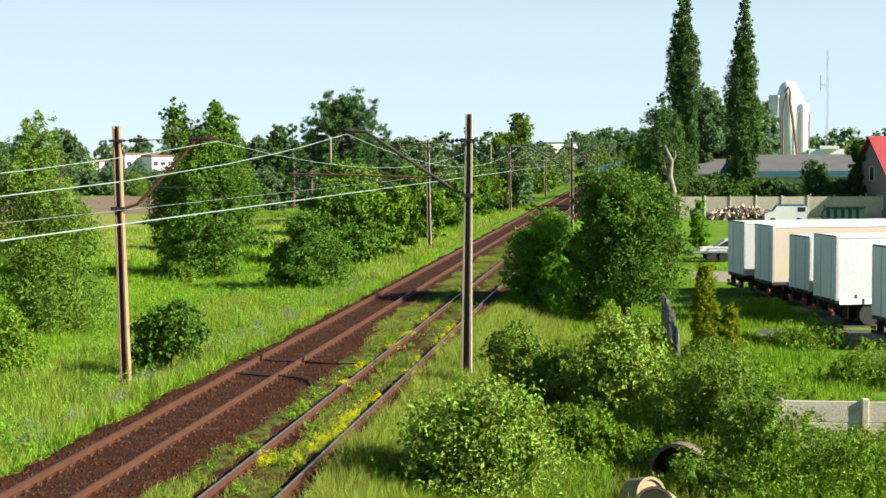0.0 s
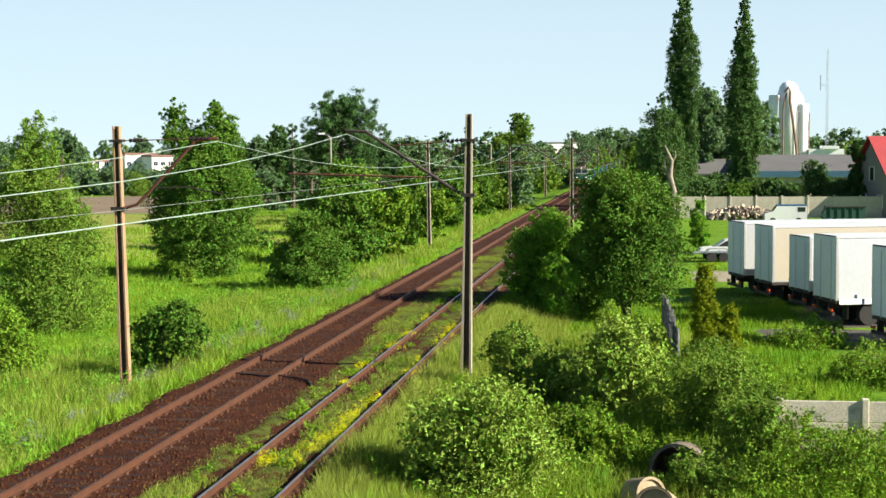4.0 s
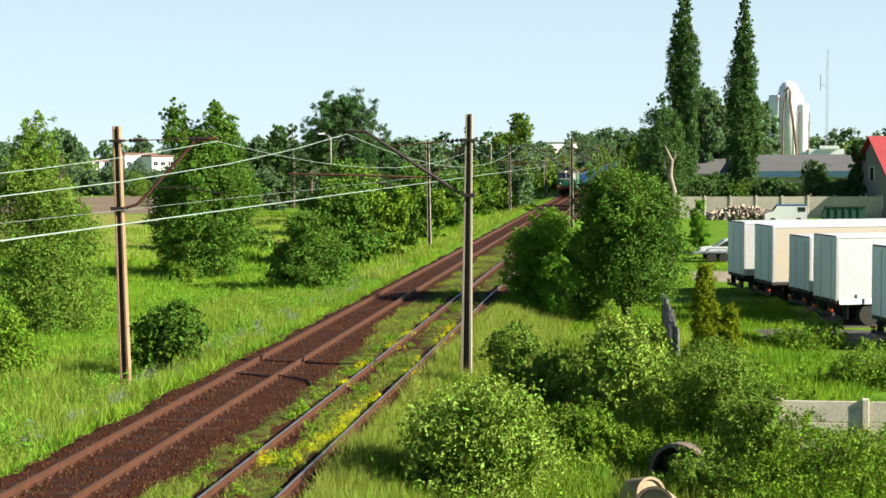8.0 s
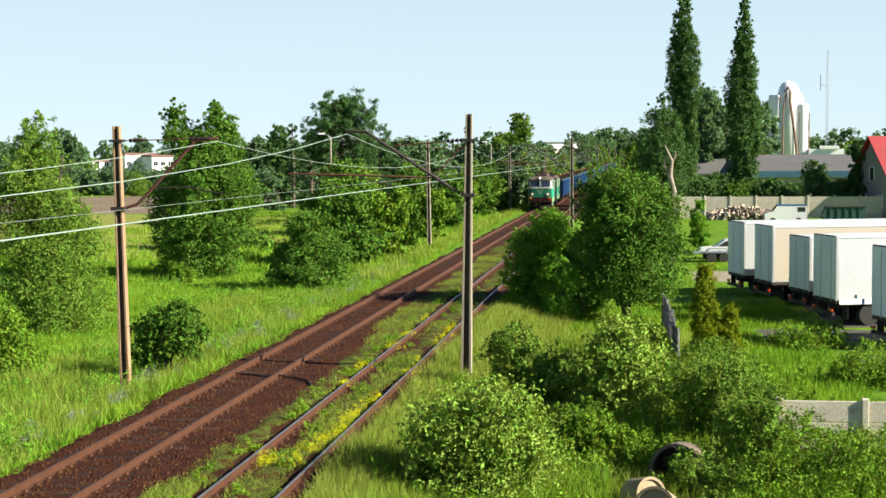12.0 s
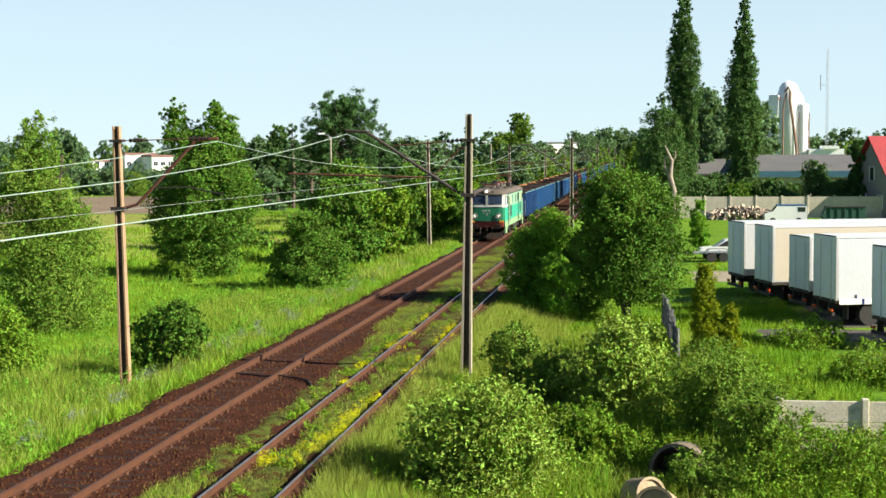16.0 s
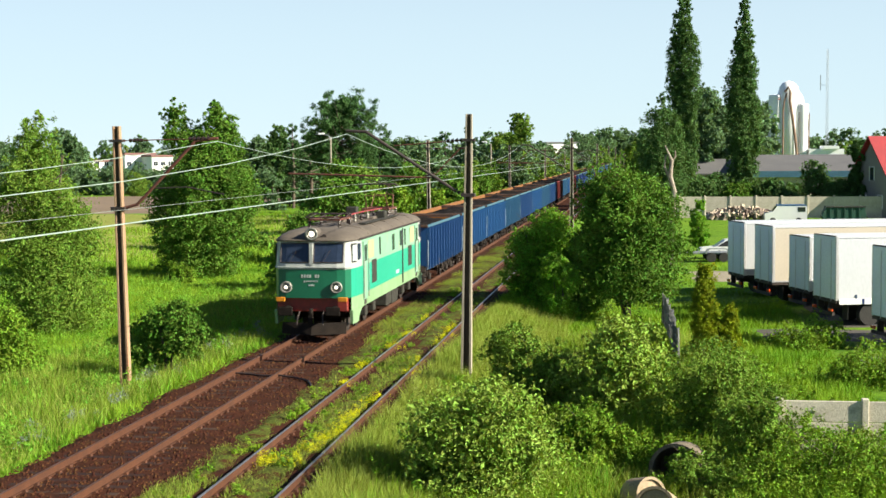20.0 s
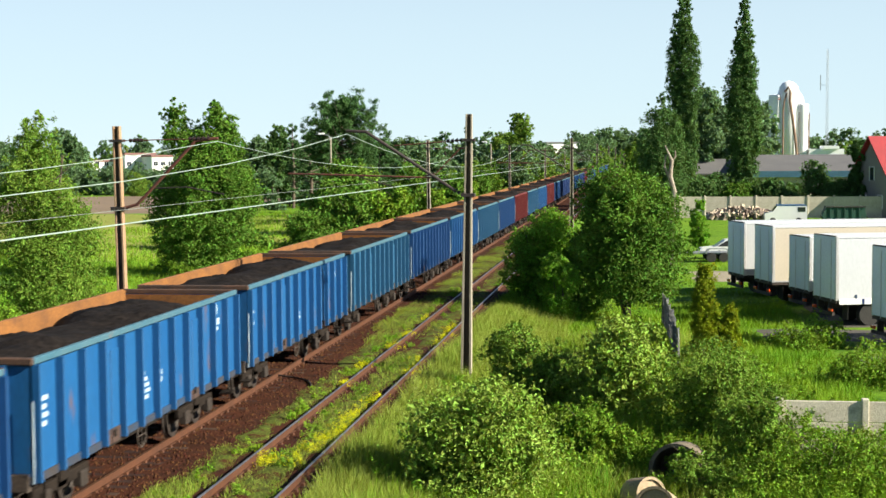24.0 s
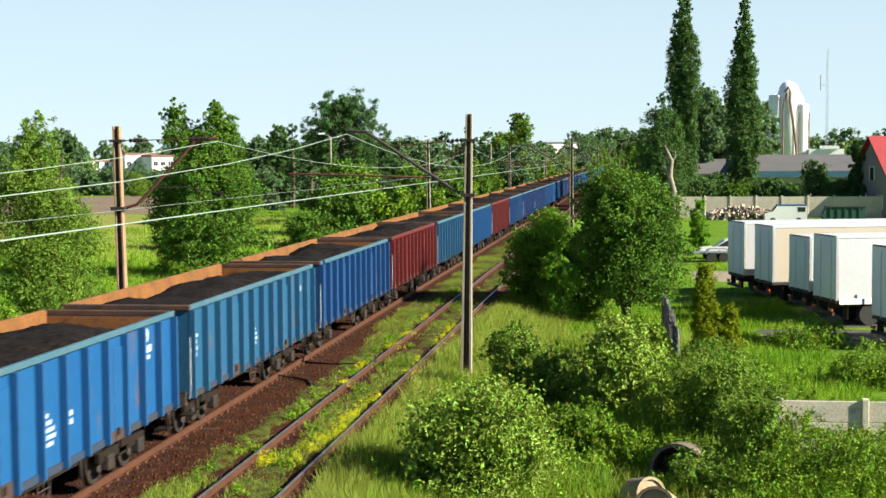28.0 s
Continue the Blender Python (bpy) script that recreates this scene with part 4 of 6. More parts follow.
weed_patch("pale_flowers", [(-2.4 - 1.2 * rr.random(), 30 + 60 * rr.random(), -0.05, 0.15 + 0.2 * rr.random()) for _ in range(70)], 6000, 0.025, M_BLUEFLOWER, "dusty pale blue flowers beside the rail", 54)


# ---- yard: paving, fence, rings ----
M_ASPHALT = mat("worn_yard_asphalt", (0.042, 0.0354, 0.0306), (0.0642, 0.054, 0.0444), 0.92, scale=0.8, fine=18, mix=0.5, bump=0.5)
M_GRAVEL = mat("pale_yard_gravel", (0.246, 0.209, 0.152), (0.180, 0.156, 0.107), 0.95, scale=0.7, fine=16, mix=0.6, bump=0.6)
M_SOIL = mat("bare_field_soil", (0.164, 0.111, 0.070), (0.123, 0.086, 0.053), 0.95, scale=0.08, fine=3, mix=0.4)


def patch(name, x0, x1, y0, y1, material, label, lift=0.05, seed=0.0):
    """A paved patch with an uneven edge that follows the ground."""
    nx, ny = 24, 14

    def at(i, j):
        u, w = i / nx, j / ny
        ex, ey = min(u, 1 - u) < 1e-6, min(w, 1 - w) < 1e-6
        x, y = x0 + (x1 - x0) * u, y0 + (y1 - y0) * w
        x += 0.5 * noise.noise((y * 0.6, seed, 0.0)) * (1 - u)
        y += 0.45 * noise.noise((x * 0.5, seed, 3.0))
        return x, y, ground_z(x, y) + (lift if not (ex or ey) else -0.03)
    verts = [at(i, j) for j in range(ny + 1) for i in range(nx + 1)]
    w = nx + 1
    faces = [(j * w + i, j * w + i + 1, (j + 1) * w + i + 1, (j + 1) * w + i) for j in range(ny) for i in range(nx)]
    return tagged(soup(name, verts, faces, material, None, "", True), label, "paving", "", "structure")


patch("pavement", 16.4, 48, 61.0, 65.2, M_ASPHALT, "worn asphalt strip of the lorry yard", seed=1.0)
patch("pavement", 19.6, 48, 65.6, 87, M_ASPHALT, "asphalt parking bay under the trailers", seed=2.0)
patch("pavement", 19.4, 48, 53.6, 57.0, M_ASPHALT, "worn asphalt strip at the yard's edge", seed=3.0)
patch("pavement", 14.6, 48, 88.5, 96.5, M_GRAVEL, "pale gravel drive across the yard", seed=4.0)
patch("field", -150, -40, 178, 258, M_SOIL, "bare brown field beyond the meadow", 0.14, seed=5.0)
patch("field", -110, -17, 98, 180, mat("dry_summer_meadow", (0.164, 0.193, 0.037), (0.213, 0.221, 0.061), 0.95, scale=0.09, fine=2.5, mix=0.5, bump=0.6, spec=0.05), "dry yellowish meadow beyond the willow", 0.07, seed=6.0)


def concrete_fence(x0, n, y):
    fe = empty("concrete_fence", pose(x0, y, -1.02), "weathered precast concrete panel fence", "fence")
    panel = post_ = None
    for i in range(n):
        for r in range(4):
            m = pose(i * 1.92, 0, 0.03 + r * 0.5)
            if panel is None:
                panel = part("panel", boxes((0.08, 1.84, -0.025, 0.025, 0, 0.485), bevel=0.012), M_CONC, fe)
                panel.matrix_basis = m
            else:
                share(panel, m)
        m = pose(i * 1.92, 0, 0)
        if post_ is None:
            post_ = part("post", boxes((-0.09, 0.07, -0.09, 0.09, -0.3, 2.08), bevel=0.015), M_CONC, fe)
        else:
            share(post_, m)
    return fe


concrete_fence(15.05, 6, 34.35)


def ring(x, y, z, r, wid, rx, rz, material, label, lidded=False):
    bm = lathe(bmesh.new(), [(r, 0), (r, wid), (r * 0.86, wid), (r * 0.86, 0.0), (r, 0.0)], 28)
    ob = tagged(part("concrete_ring", bm, material), label, "concrete ring", "dumped concrete rings")
    ob.matrix_basis = pose(x, y, z, rx, 0, rz)
    # concrete disc closing the ring, set just behind its rim
    if lidded:
        part("fill", lathe(bmesh.new(), [(0.01, wid - 0.05), (r * 0.85, wid - 0.06)], 20), material, ob, "recessed concrete lid")
    return ob


ring(11.75, 31.3, -0.66, 0.42, 0.55, 76, 42, M_CONCLIGHT, "dumped beige concrete well ring lying tilted", True)
ring(12.3, 30.7, -0.82, 0.46, 0.5, 66, -22, M_CONCLIGHT, "dumped grey concrete well ring lying tilted", True)
ring(12.85, 33.8, -0.52, 0.62, 0.8, 84, -15, M_CONCDARK, "grey concrete pipe half hidden in weeds")
ring(13.45, 32.6, -0.85, 0.4, 0.6, 78, -55, M_CONCDARK, "small grey concrete pipe half hidden in weeds")
ring(13.0, 32.4, -0.85, 0.35, 0.5, 70, -35, M_CONCDARK, "small grey concrete pipe half hidden in weeds")

# ---- lorry trailers ----
M_TARP = {
    "white": mat("white_tarpaulin", (0.5016, 0.5244, 0.5548), (0.456, 0.4788, 0.5092), 0.55, scale=0.7, fine=10, mix=0.12, bump=0.15, stretch=(1, 1, 0.4)),
    "cream": mat("cream_tarpaulin", (0.4624, 0.408, 0.3264), (0.4216, 0.374, 0.2992), 0.6, scale=0.7, fine=10, mix=0.12, bump=0.15),
    "grey": mat("pale_grey_tarpaulin", (0.422, 0.4352, 0.4477), (0.3713, 0.3838, 0.3962), 0.6, scale=0.7, fine=10, mix=0.12, bump=0.15),
}
M_DOOR = mat("silver_grey_door_panel", (0.72, 0.75, 0.80), (0.66, 0.69, 0.75), 0.45, 0.0, scale=1.0, fine=20, mix=0.2, bump=0.1)
M_ALU = mat("aluminium_frame", (0.62, 0.62, 0.62), (0.5, 0.5, 0.5), 0.4, 0.6, scale=2, fine=30, mix=0.2)
M_TYRE = mat("black_rubber", (0.02, 0.02, 0.02), (0.03, 0.028, 0.026), 0.9, scale=4, fine=30)
M_RIM = mat("grey_wheel_rim", (0.3, 0.3, 0.3), None, 0.5, 0.5)
M_LAMP = mat("red_lamp_lens", (0.60, 0.06, 0.02), (0.5, 0.09, 0.02), 0.25, bump=0)
M_AMBER = mat("amber_lens", (0.525, 0.196, 0.014), None, 0.3, bump=0)
M_CARWHITE = mat("white_car_paint", (0.80, 0.80, 0.80), (0.75, 0.75, 0.76), 0.25, scale=1, fine=20, mix=0.05, bump=0)
M_NAVY = mat("navy_blue_skirt", (0.05, 0.08, 0.14), (0.07, 0.10, 0.16), 0.5)


def trailer(x, y, height, tarp, label):
    t = empty("semi_trailer", pose(x, y, ground_z(x, y) + 0.02, 0, 0, 16), label, "trailer", "parked lorry trailers")
    L, W, z0, h = 13.4, 2.5, 1.15, height
    part("curtain_side", boxes((0.12, L, 0.0, 0.04, z0 + 0.06, h - 0.12)), M_TARP[tarp], t)
    part("curtain_side", boxes((0.12, L, W - 0.04, W, z0 + 0.06, h - 0.12)), M_TARP[tarp], t)
    part("front_wall", boxes((L, L + 0.05, 0.0, W, z0, h - 0.05)), M_TARP[tarp], t)
    part("roof", boxes((0.0, L, 0.03, W - 0.03, h - 0.12, h), bevel=0.03), M_TARP["white"], t, "pale roof tarpaulin")
    for a0, a1 in ((0.09, W / 2 - 0.01), (W / 2 + 0.01, W - 0.09)):
        d = part("rear_door", boxes((-0.03, 0.03, a0, a1, z0 + 0.05, h - 0.16), bevel=0.01), M_DOOR, t)
        part("lock_rod", tube(bmesh.new(), (-0.05, a0 + 0.35, z0 - 0.02), (-0.05, a0 + 0.35, h - 0.2), 0.016, None, 6), M_ALU, d)
    for a in (0.0, W - 0.1):
        part("corner_post", boxes((-0.02, 0.13, a - 0.012, a + 0.112, z0, h - 0.02), bevel=0.012), M_ALU, t)
    part("header", boxes((-0.03, 0.1, 0.1, W - 0.1, h - 0.16, h - 0.03), bevel=0.01), M_DOOR, t)
    part("header_seal", boxes((-0.04, 0.06, 0.1, W - 0.1, h - 0.04, h + 0.01)), M_STEELDARK, t)
    part("floor", boxes((0.0, L, 0.02, W - 0.02, z0 - 0.12, z0 + 0.05)), M_SILL, t)
    for k in range(8):
        part("pallet_lock", boxes((0.9 + k * 1.5, 0.98 + k * 1.5, -0.03, 0.0, z0 - 0.02, z0 + 0.26)), M_NAVY, t)
    part("side_rail", boxes((0.1, L, -0.015, 0.004, z0 + 0.02, z0 + 0.1)), M_ALU, t)
    part("chassis_beam", boxes((0.2, L - 0.3, 0.7, 0.86, 0.75, z0 - 0.12), (0.2, L - 0.3, W - 0.86, W - 0.7, 0.75, z0 - 0.12)), M_STEELDARK, t)
    b = part("rear_bumper", boxes((-0.1, 0.02, 0.15, W - 0.15, 0.48, 0.62), (-0.06, 0.2, 0.6, 0.68, 0.5, 1.05), (-0.06, 0.2, W - 0.68, W - 0.6, 0.5, 1.05)), M_STEELDARK, t)
    for a in (0.16, W - 0.5):
        part("tail_lamp", boxes((-0.14, -0.05, a, a + 0.34, 0.66, 0.80), bevel=0.015), M_LAMP, b)
    part("mudflap", boxes((0.6, 0.62, 0.1, 0.7, 0.3, 0.95)), M_TYRE, t)
    part("mudflap", boxes((0.6, 0.62, W - 0.7, W - 0.1, 0.3, 0.95)), M_TYRE, t)
    for k in range(3):
        for a in (0.06, W - 0.44):
            w = part("wheel", lathe(bmesh.new(), [(0.30, 0), (0.47, 0.0), (0.5, 0.06), (0.5, 0.32), (0.47, 0.38), (0.30, 0.38)], 18, "y"), M_TYRE, t)
            w.matrix_basis = pose(1.6 + 1.3 * k, a, 0.5)
            part("rim", lathe(bmesh.new(), [(0.29, 0.05), (0.12, 0.1), (0.1, 0.03), (0.02, 0.03)], 14, "y"), M_RIM, w)
    for a in (0.5, W - 0.6):
        part("landing_leg", boxes((L - 3.0, L - 2.88, a, a + 0.12, -0.02, z0 - 0.1), (L - 3.1, L - 2.78, a - 0.1, a + 0.22, -0.02, 0.03)), M_STEELDARK, t)
    return t


trailer(17.35, 79.6, 4.0, "grey", "pale grey lorry trailer at the end of a row")
trailer(18.45, 75.2, 4.0, "cream", "cream curtain-sided lorry trailer with grey doors")
trailer(19.75, 70.6, 3.72, "white", "lower white lorry trailer with grey doors")
guarded = trailer(20.40, 66.2, 4.0, "white", "white curtain-sided lorry trailer with red tail lamps")
part("side_guard", boxes((0.15, 13.2, -0.03, -0.016, 0.98, 1.24)), M_CARWHITE, guarded, "white side guard")
for k in range(5):
    part("guard_mark", boxes((1.2 + 1.9 * k, 1.32 + 1.9 * k, -0.042, -0.031, 0.99, 1.23)), M_BLUES["navy"], guarded, "blue guard mark")
trailer(21.75, 58.0, 4.0, "grey", "grey lorry trailer parked at the end of the row")

# ---- white car on a twin-axle trailer ----
M_GLASS = mat("dark_window_glass", (0.02, 0.026, 0.034), None, 0.08, bump=0, spec=0.8)
M_FENDER = mat("galvanised_fender", (0.30, 0.32, 0.33), None, 0.45, 0.5)


def extrude_profile(pts, y0, y1):
    bm = bmesh.new()
    lo = [bm.verts.new((x, y0, z)) for x, z in pts]
    hi = [bm.verts.new((x, y1, z)) for x, z in pts]
    bm.faces.new(lo), bm.faces.new(hi[::-1])
    for i in range(len(pts)):
        bm.faces.new((lo[i], hi[i], hi[(i + 1) % len(pts)], lo[(i + 1) % len(pts)]))
    return bm


def wheel(parent, x, y, z, r, wid, name="wheel"):
    w = part(name, lathe(bmesh.new(), [(r * 0.62, 0), (r * 0.94, 0), (r, wid * 0.2), (r, wid * 0.8), (r * 0.94, wid), (r * 0.62, wid)], 18, "y"), M_TYRE, parent)
    w.matrix_basis = pose(x, y, z)
    part("rim", lathe(bmesh.new(), [(r * 0.6, wid * 0.1), (r * 0.3, wid * 0.25), (0.02, wid * 0.2)], 14, "y"), M_RIM, w)
    return w


tl = empty("car_trailer", pose(15.4, 105.0, -0.98, 0, 0, 4), "galvanised twin-axle car trailer", "trailer")
part("bed", boxes((0.0, 4.4, 0.0, 2.0, 0.55, 0.66), bevel=0.015), M_FENDER, tl)
part("fender", extrude_profile([(1.0, 0.62), (1.05, 0.86), (1.25, 0.98), (2.45, 0.98), (2.65, 0.86), (2.7, 0.62), (2.6, 0.62), (2.55, 0.82), (2.4, 0.92), (1.3, 0.92), (1.15, 0.82), (1.1, 0.62)], -0.3, 0.0), M_FENDER, tl)
part("drawbar", tube(bmesh.new(), (0, 1.0, 0.58), (-1.6, 1.0, 0.5), 0.05, None, 8), M_FENDER, tl)
for x in (1.42, 2.28):
    wheel(tl, x, -0.28, 0.34, 0.34, 0.24)
    wheel(tl, x, 2.02, 0.34, 0.34, 0.24)
car = empty("car", pose(16.2, 108.2, -1.0, 0, 0, 4), "white car parked behind a twin-axle trailer", "car")
part("body", extrude_profile([(0.0, 0.35), (0.0, 0.68), (0.15, 0.78), (1.1, 0.88), (3.9, 0.95), (4.3, 0.88), (4.35, 0.35)], 0.12, 1.82), M_CARWHITE, car)
part("roof", extrude_profile([(1.1, 0.88), (1.85, 1.36), (2.1, 1.41), (3.2, 1.40), (3.85, 0.95), (3.75, 0.95), (3.1, 1.34), (2.1, 1.35), (1.9, 1.31), (1.2, 0.9)], 0.2, 1.74), M_CARWHITE, car)
part("side_window", extrude_profile([(1.28, 0.92), (1.9, 1.31), (2.1, 1.35), (3.1, 1.34), (3.7, 0.95)], 0.24, 1.70), M_GLASS, car)
for x in (0.8, 3.45):
    for y in (0.1, 1.62):
        wheel(car, x, y, 0.3, 0.3, 0.2)

# ---- back wall of the yard, rubble, van, skip ----
wall = empty("yard_wall", pose(13.5, 178, -1.05), "long grey-beige concrete panel wall", "wall")
pn = part("panel", boxes((0.06, 2.94, -0.05, 0.05, 0, 2.55), bevel=0.02), M_CONC, wall)
ps = part("post", boxes((-0.09, 0.09, -0.12, 0.12, -0.2, 2.7), bevel=0.02), M_CONC, wall)
for i in range(1, 10):
    share(pn, pose(i * 3.0, 0, 0)), share(ps, pose(i * 3.0, 0, 0))
rng = np.random.default_rng(77)
v, f = [], []
for i in range(520):
    u, w = rng.random(), rng.random()
    x, y = 19.6 + 8.6 * u, 171 + 4 * w
    top = 1.55 * math.sin(math.pi * min(1, max(0, u * 0.86 + 0.1))) ** 0.8 * (0.45 + 0.55 * math.sin(math.pi * w))
    c = Vector((x, y, -1.0 + top * rng.random() ** 0.45))
    r = 0.13 + 0.17 * rng.random()
    k = len(v)
    rot = Euler(rng.random(3) * 6).to_matrix()
    v += [tuple(c + rot @ Vector((sx * r, sy * r * 0.7, sz * r * 0.5))) for sz in (-1, 1) for sx, sy in ((-1, -1), (1, -1), (1, 1), (-1, 1))]
    f += [tuple(k + j for j in q) for q in ((3, 2, 1, 0), (4, 5, 6, 7), (0, 1, 5, 4), (1, 2, 6, 5), (2, 3, 7, 6), (3, 0, 4, 7))]
M_RUBBLE = mat("mixed_rubble", (0.36, 0.30, 0.24), (0.24, 0.18, 0.14), 0.9, scale=1, fine=10, island=0.7)
tagged(soup("rubble_pile", v, f, M_RUBBLE), "heap of broken bricks and concrete", "rubble", "", "stuff")

van = empty("van", pose(25.3, 163, -1.0), "white panel van with a blue roof edge", "van")
part("body", extrude_profile([(0.0, 0.35), (0.0, 1.1), (0.9, 1.35), (1.3, 1.9), (1.6, 2.0), (4.3, 2.0), (4.45, 1.8), (4.5, 0.35)], 0.0, 1.9), M_CARWHITE, van)
part("roof_edge", boxes((1.3, 4.4, -0.02, 1.92, 1.93, 2.04), bevel=0.02), M_BLUES["sky"], van)
part("windscreen", extrude_profile([(0.88, 1.37), (1.27, 1.9), (1.24, 1.92), (0.85, 1.39)], 0.12, 1.78), M_GLASS, van)
part("side_window", boxes((3.5, 4.3, -0.015, 0.0, 1.3, 1.8)), M_GLASS, van)
for x in (0.85, 3.6):
    for y in (-0.04, 1.74):
        wheel(van, x, y, 0.33, 0.33, 0.2)
M_SKIP = mat("dark_green_skip_paint", (0.010, 0.075, 0.052), (0.02, 0.055, 0.04), 0.85, scale=2, fine=20, mix=0.4, grunge=(0.06, 0.04, 0.03), grunge_at=0.68)
skip = empty("skip_container", pose(31.0, 160, -1.0), "dark green steel skip container", "container")
part("tub", extrude_profile([(0.4, 0.1), (0.0, 1.0), (0.5, 1.95), (4.4, 1.95), (4.6, 0.9), (4.2, 0.1)], 0.0, 1.9), M_SKIP, skip)
for k in range(5):
    part("rib", boxes((0.8 + k * 0.75, 0.9 + k * 0.75, -0.07, 0.0, 0.1, 1.9)), M_SKIP, skip)
part("rim", boxes((0.4, 4.5, -0.09, 0.03, 1.87, 1.99), (0.4, 4.5, 1.87, 1.97, 1.87, 1.99)), M_STEELDARK, skip)

# ---- buildings ----
M_RENDER = mat("cream_render", (0.56, 0.50, 0.40), (0.50, 0.45, 0.37), 0.9, scale=0.3, fine=6, mix=0.2)
M_GREYWALL = mat("grey_render", (0.216, 0.204, 0.198), (0.192, 0.18, 0.174), 0.9, scale=0.4, fine=6, mix=0.2)
M_SHEETROOF = mat("grey_sheet_roof", (0.09375, 0.0915, 0.0945), (0.12, 0.1162, 0.1162), 0.7, scale=0.3, fine=4, mix=0.2)
M_REDROOF = mat("red_tile_roof", (0.26, 0.012, 0.018), (0.21, 0.011, 0.016), 0.6, scale=0.6, fine=8, mix=0.3)
M_BLUEBAND = mat("petrol_blue_fascia", (0.05, 0.14, 0.21), None, 0.5)
M_SILO = mat("white_silo_paint", (0.82, 0.83, 0.86), (0.76, 0.76, 0.78), 0.6, scale=0.2, fine=3, mix=0.12)
M_PANE = mat("window_pane", (0.03, 0.035, 0.045), None, 0.1, bump=0, spec=0.8)
M_WHITEWALL = mat("whitewashed_wall", (0.80, 0.80, 0.78), (0.72, 0.72, 0.70), 0.85, scale=0.1, fine=2, mix=0.1)
M_FARROOF = mat("far_dark_roof", (0.17, 0.09, 0.085), (0.22, 0.10, 0.09), 0.8, scale=0.1, fine=2, mix=0.2)


def windows(parent, xs, zs, y, w, h):
    first = None
    for z in zs:
        for x in xs:
            if first is None:
                first = part("window", boxes((-w / 2, w / 2, -0.04, 0.1, 0, h)), M_PANE, parent)
                part("window_frame", boxes((-w / 2 - 0.08, -w / 2, -0.07, 0.05, -0.06, h + 0.06), (w / 2, w / 2 + 0.08, -0.07, 0.05, -0.06, h + 0.06), (-0.04, 0.04, -0.07, 0.0, 0, h)), M_CARWHITE, first)
                first.matrix_basis = pose(x, y, z)
            else:
                c = share(first, pose(x, y, z))
                share(first.children[0], Matrix(), c)


def gable_house(name, label, m, L, D, eave, ridge, wall_m, roof_m, over=0.5):
    """Ridge along local x. Walls, roof planes with thickness, gables."""
    h = empty(name, m, label, "building")
    bm = extrude_profile([(0, 0), (0, eave), (D / 2, ridge - 0.15), (D, eave), (D, 0)], 0, L)
    for vv in bm.verts:
        vv.co = Vector((vv.co.y, vv.co.x, vv.co.z))
    part("wall", bm, wall_m, h)
    s = (ridge - eave) / (D / 2)
    for y0, y1 in ((-over, D / 2), (D + over, D / 2)):
        bm = bmesh.new()
        z0 = eave - over * s
        vs = [bm.verts.new(q) for q in ((-over, y0, z0), (L + over, y0, z0), (L + over, y1, ridge), (-over, y1, ridge), (-over, y0, z0 + 0.2), (L + over, y0, z0 + 0.2), (L + over, y1, ridge + 0.2), (-over, y1, ridge + 0.2))]
        for q in ((3, 2, 1, 0), (4, 5, 6, 7), (0, 1, 5, 4), (1, 2, 6, 5), (2, 3, 7, 6), (3, 0, 4, 7)):
            bm.faces.new([vs[i] for i in q])
        part("roof", bm, roof_m, h)
    return h


hall = gable_house("workshop_hall", "long low workshop hall with a grey sheet roof and blue fascia", pose(27.0, 214, -1.0), 46, 26, 5.0, 7.2, M_RENDER, M_SHEETROOF, 0.6)
part("fascia", boxes((-0.7, 46.7, -0.72, -0.62, 4.2, 5.1)), M_BLUEBAND, hall)
windows(hall, [3 + 4 * k for k in range(11)], [1.4], -0.02, 2.4, 1.6)
shed = gable_house("shed", "low shed with a grey sheet roof", pose(19.5, 222, -1.0), 9, 12, 4.6, 6.6, M_RENDER, M_SHEETROOF, 0.4)
windows(shed, [2.5, 6], [1.6], -0.02, 1.6, 1.4)
house = gable_house("house", "grey rendered house with a steep red tiled roof", pose(40.7, 176, -1.0, 0, 0, 20), 12, 9, 4.6, 9.4, M_GREYWALL, M_REDROOF, 0.6)
windows(house, [2.2, 5, 8, 10.2], [1.2], -0.02, 1.2, 1.4)
for z, y in ((1.1, 2.5), (4.4, 4.5), (1.1, 6.4)):
    w = part("window", boxes((-0.04, 0.1, y - 0.5, y + 0.5, z, z + 1.5)), M_PANE, house)
    part("window_frame", boxes((-0.07, 0.05, y - 0.6, y - 0.5, z - 0.08, z + 1.58), (-0.07, 0.05, y + 0.5, y + 0.6, z - 0.08, z + 1.58), (-0.07, 0.05, y - 0.5, y + 0.5, z + 1.5, z + 1.58)), M_CARWHITE, w)

silo = empty("silo_plant", pose(41.0, 300, -2.0), "white concrete batching silos with brown pipes", "silo")
for x, y, r, h in ((-2.75, -0.4, 1.15, 20.1), (2.75, -0.4, 1.15, 18.3)):
    part("silo_drum", lathe(bmesh.new(), [(r, 1.2), (r, h - 0.25), (r * 0.9, h), (0.01, h + 0.15)], 24, "z", (x, y, 0)), M_SILO, silo)
part("silo_drum", lathe(bmesh.new(), [(2.3, 1.2), (2.3, 18.6), (2.2, 20.3), (1.75, 21.8), (1.1, 22.6), (0.01, 23.0)], 28, "z", (0.1, 0.6, 0)), M_SILO, silo, "", True)
part("silo_drum", lathe(bmesh.new(), [(1.5, 1.2), (1.5, 17.4), (1.3, 19.0), (0.8, 20.4), (0.01, 20.9)], 24, "z", (1.75, 0.2, 0)), M_SILO, silo, "", True)
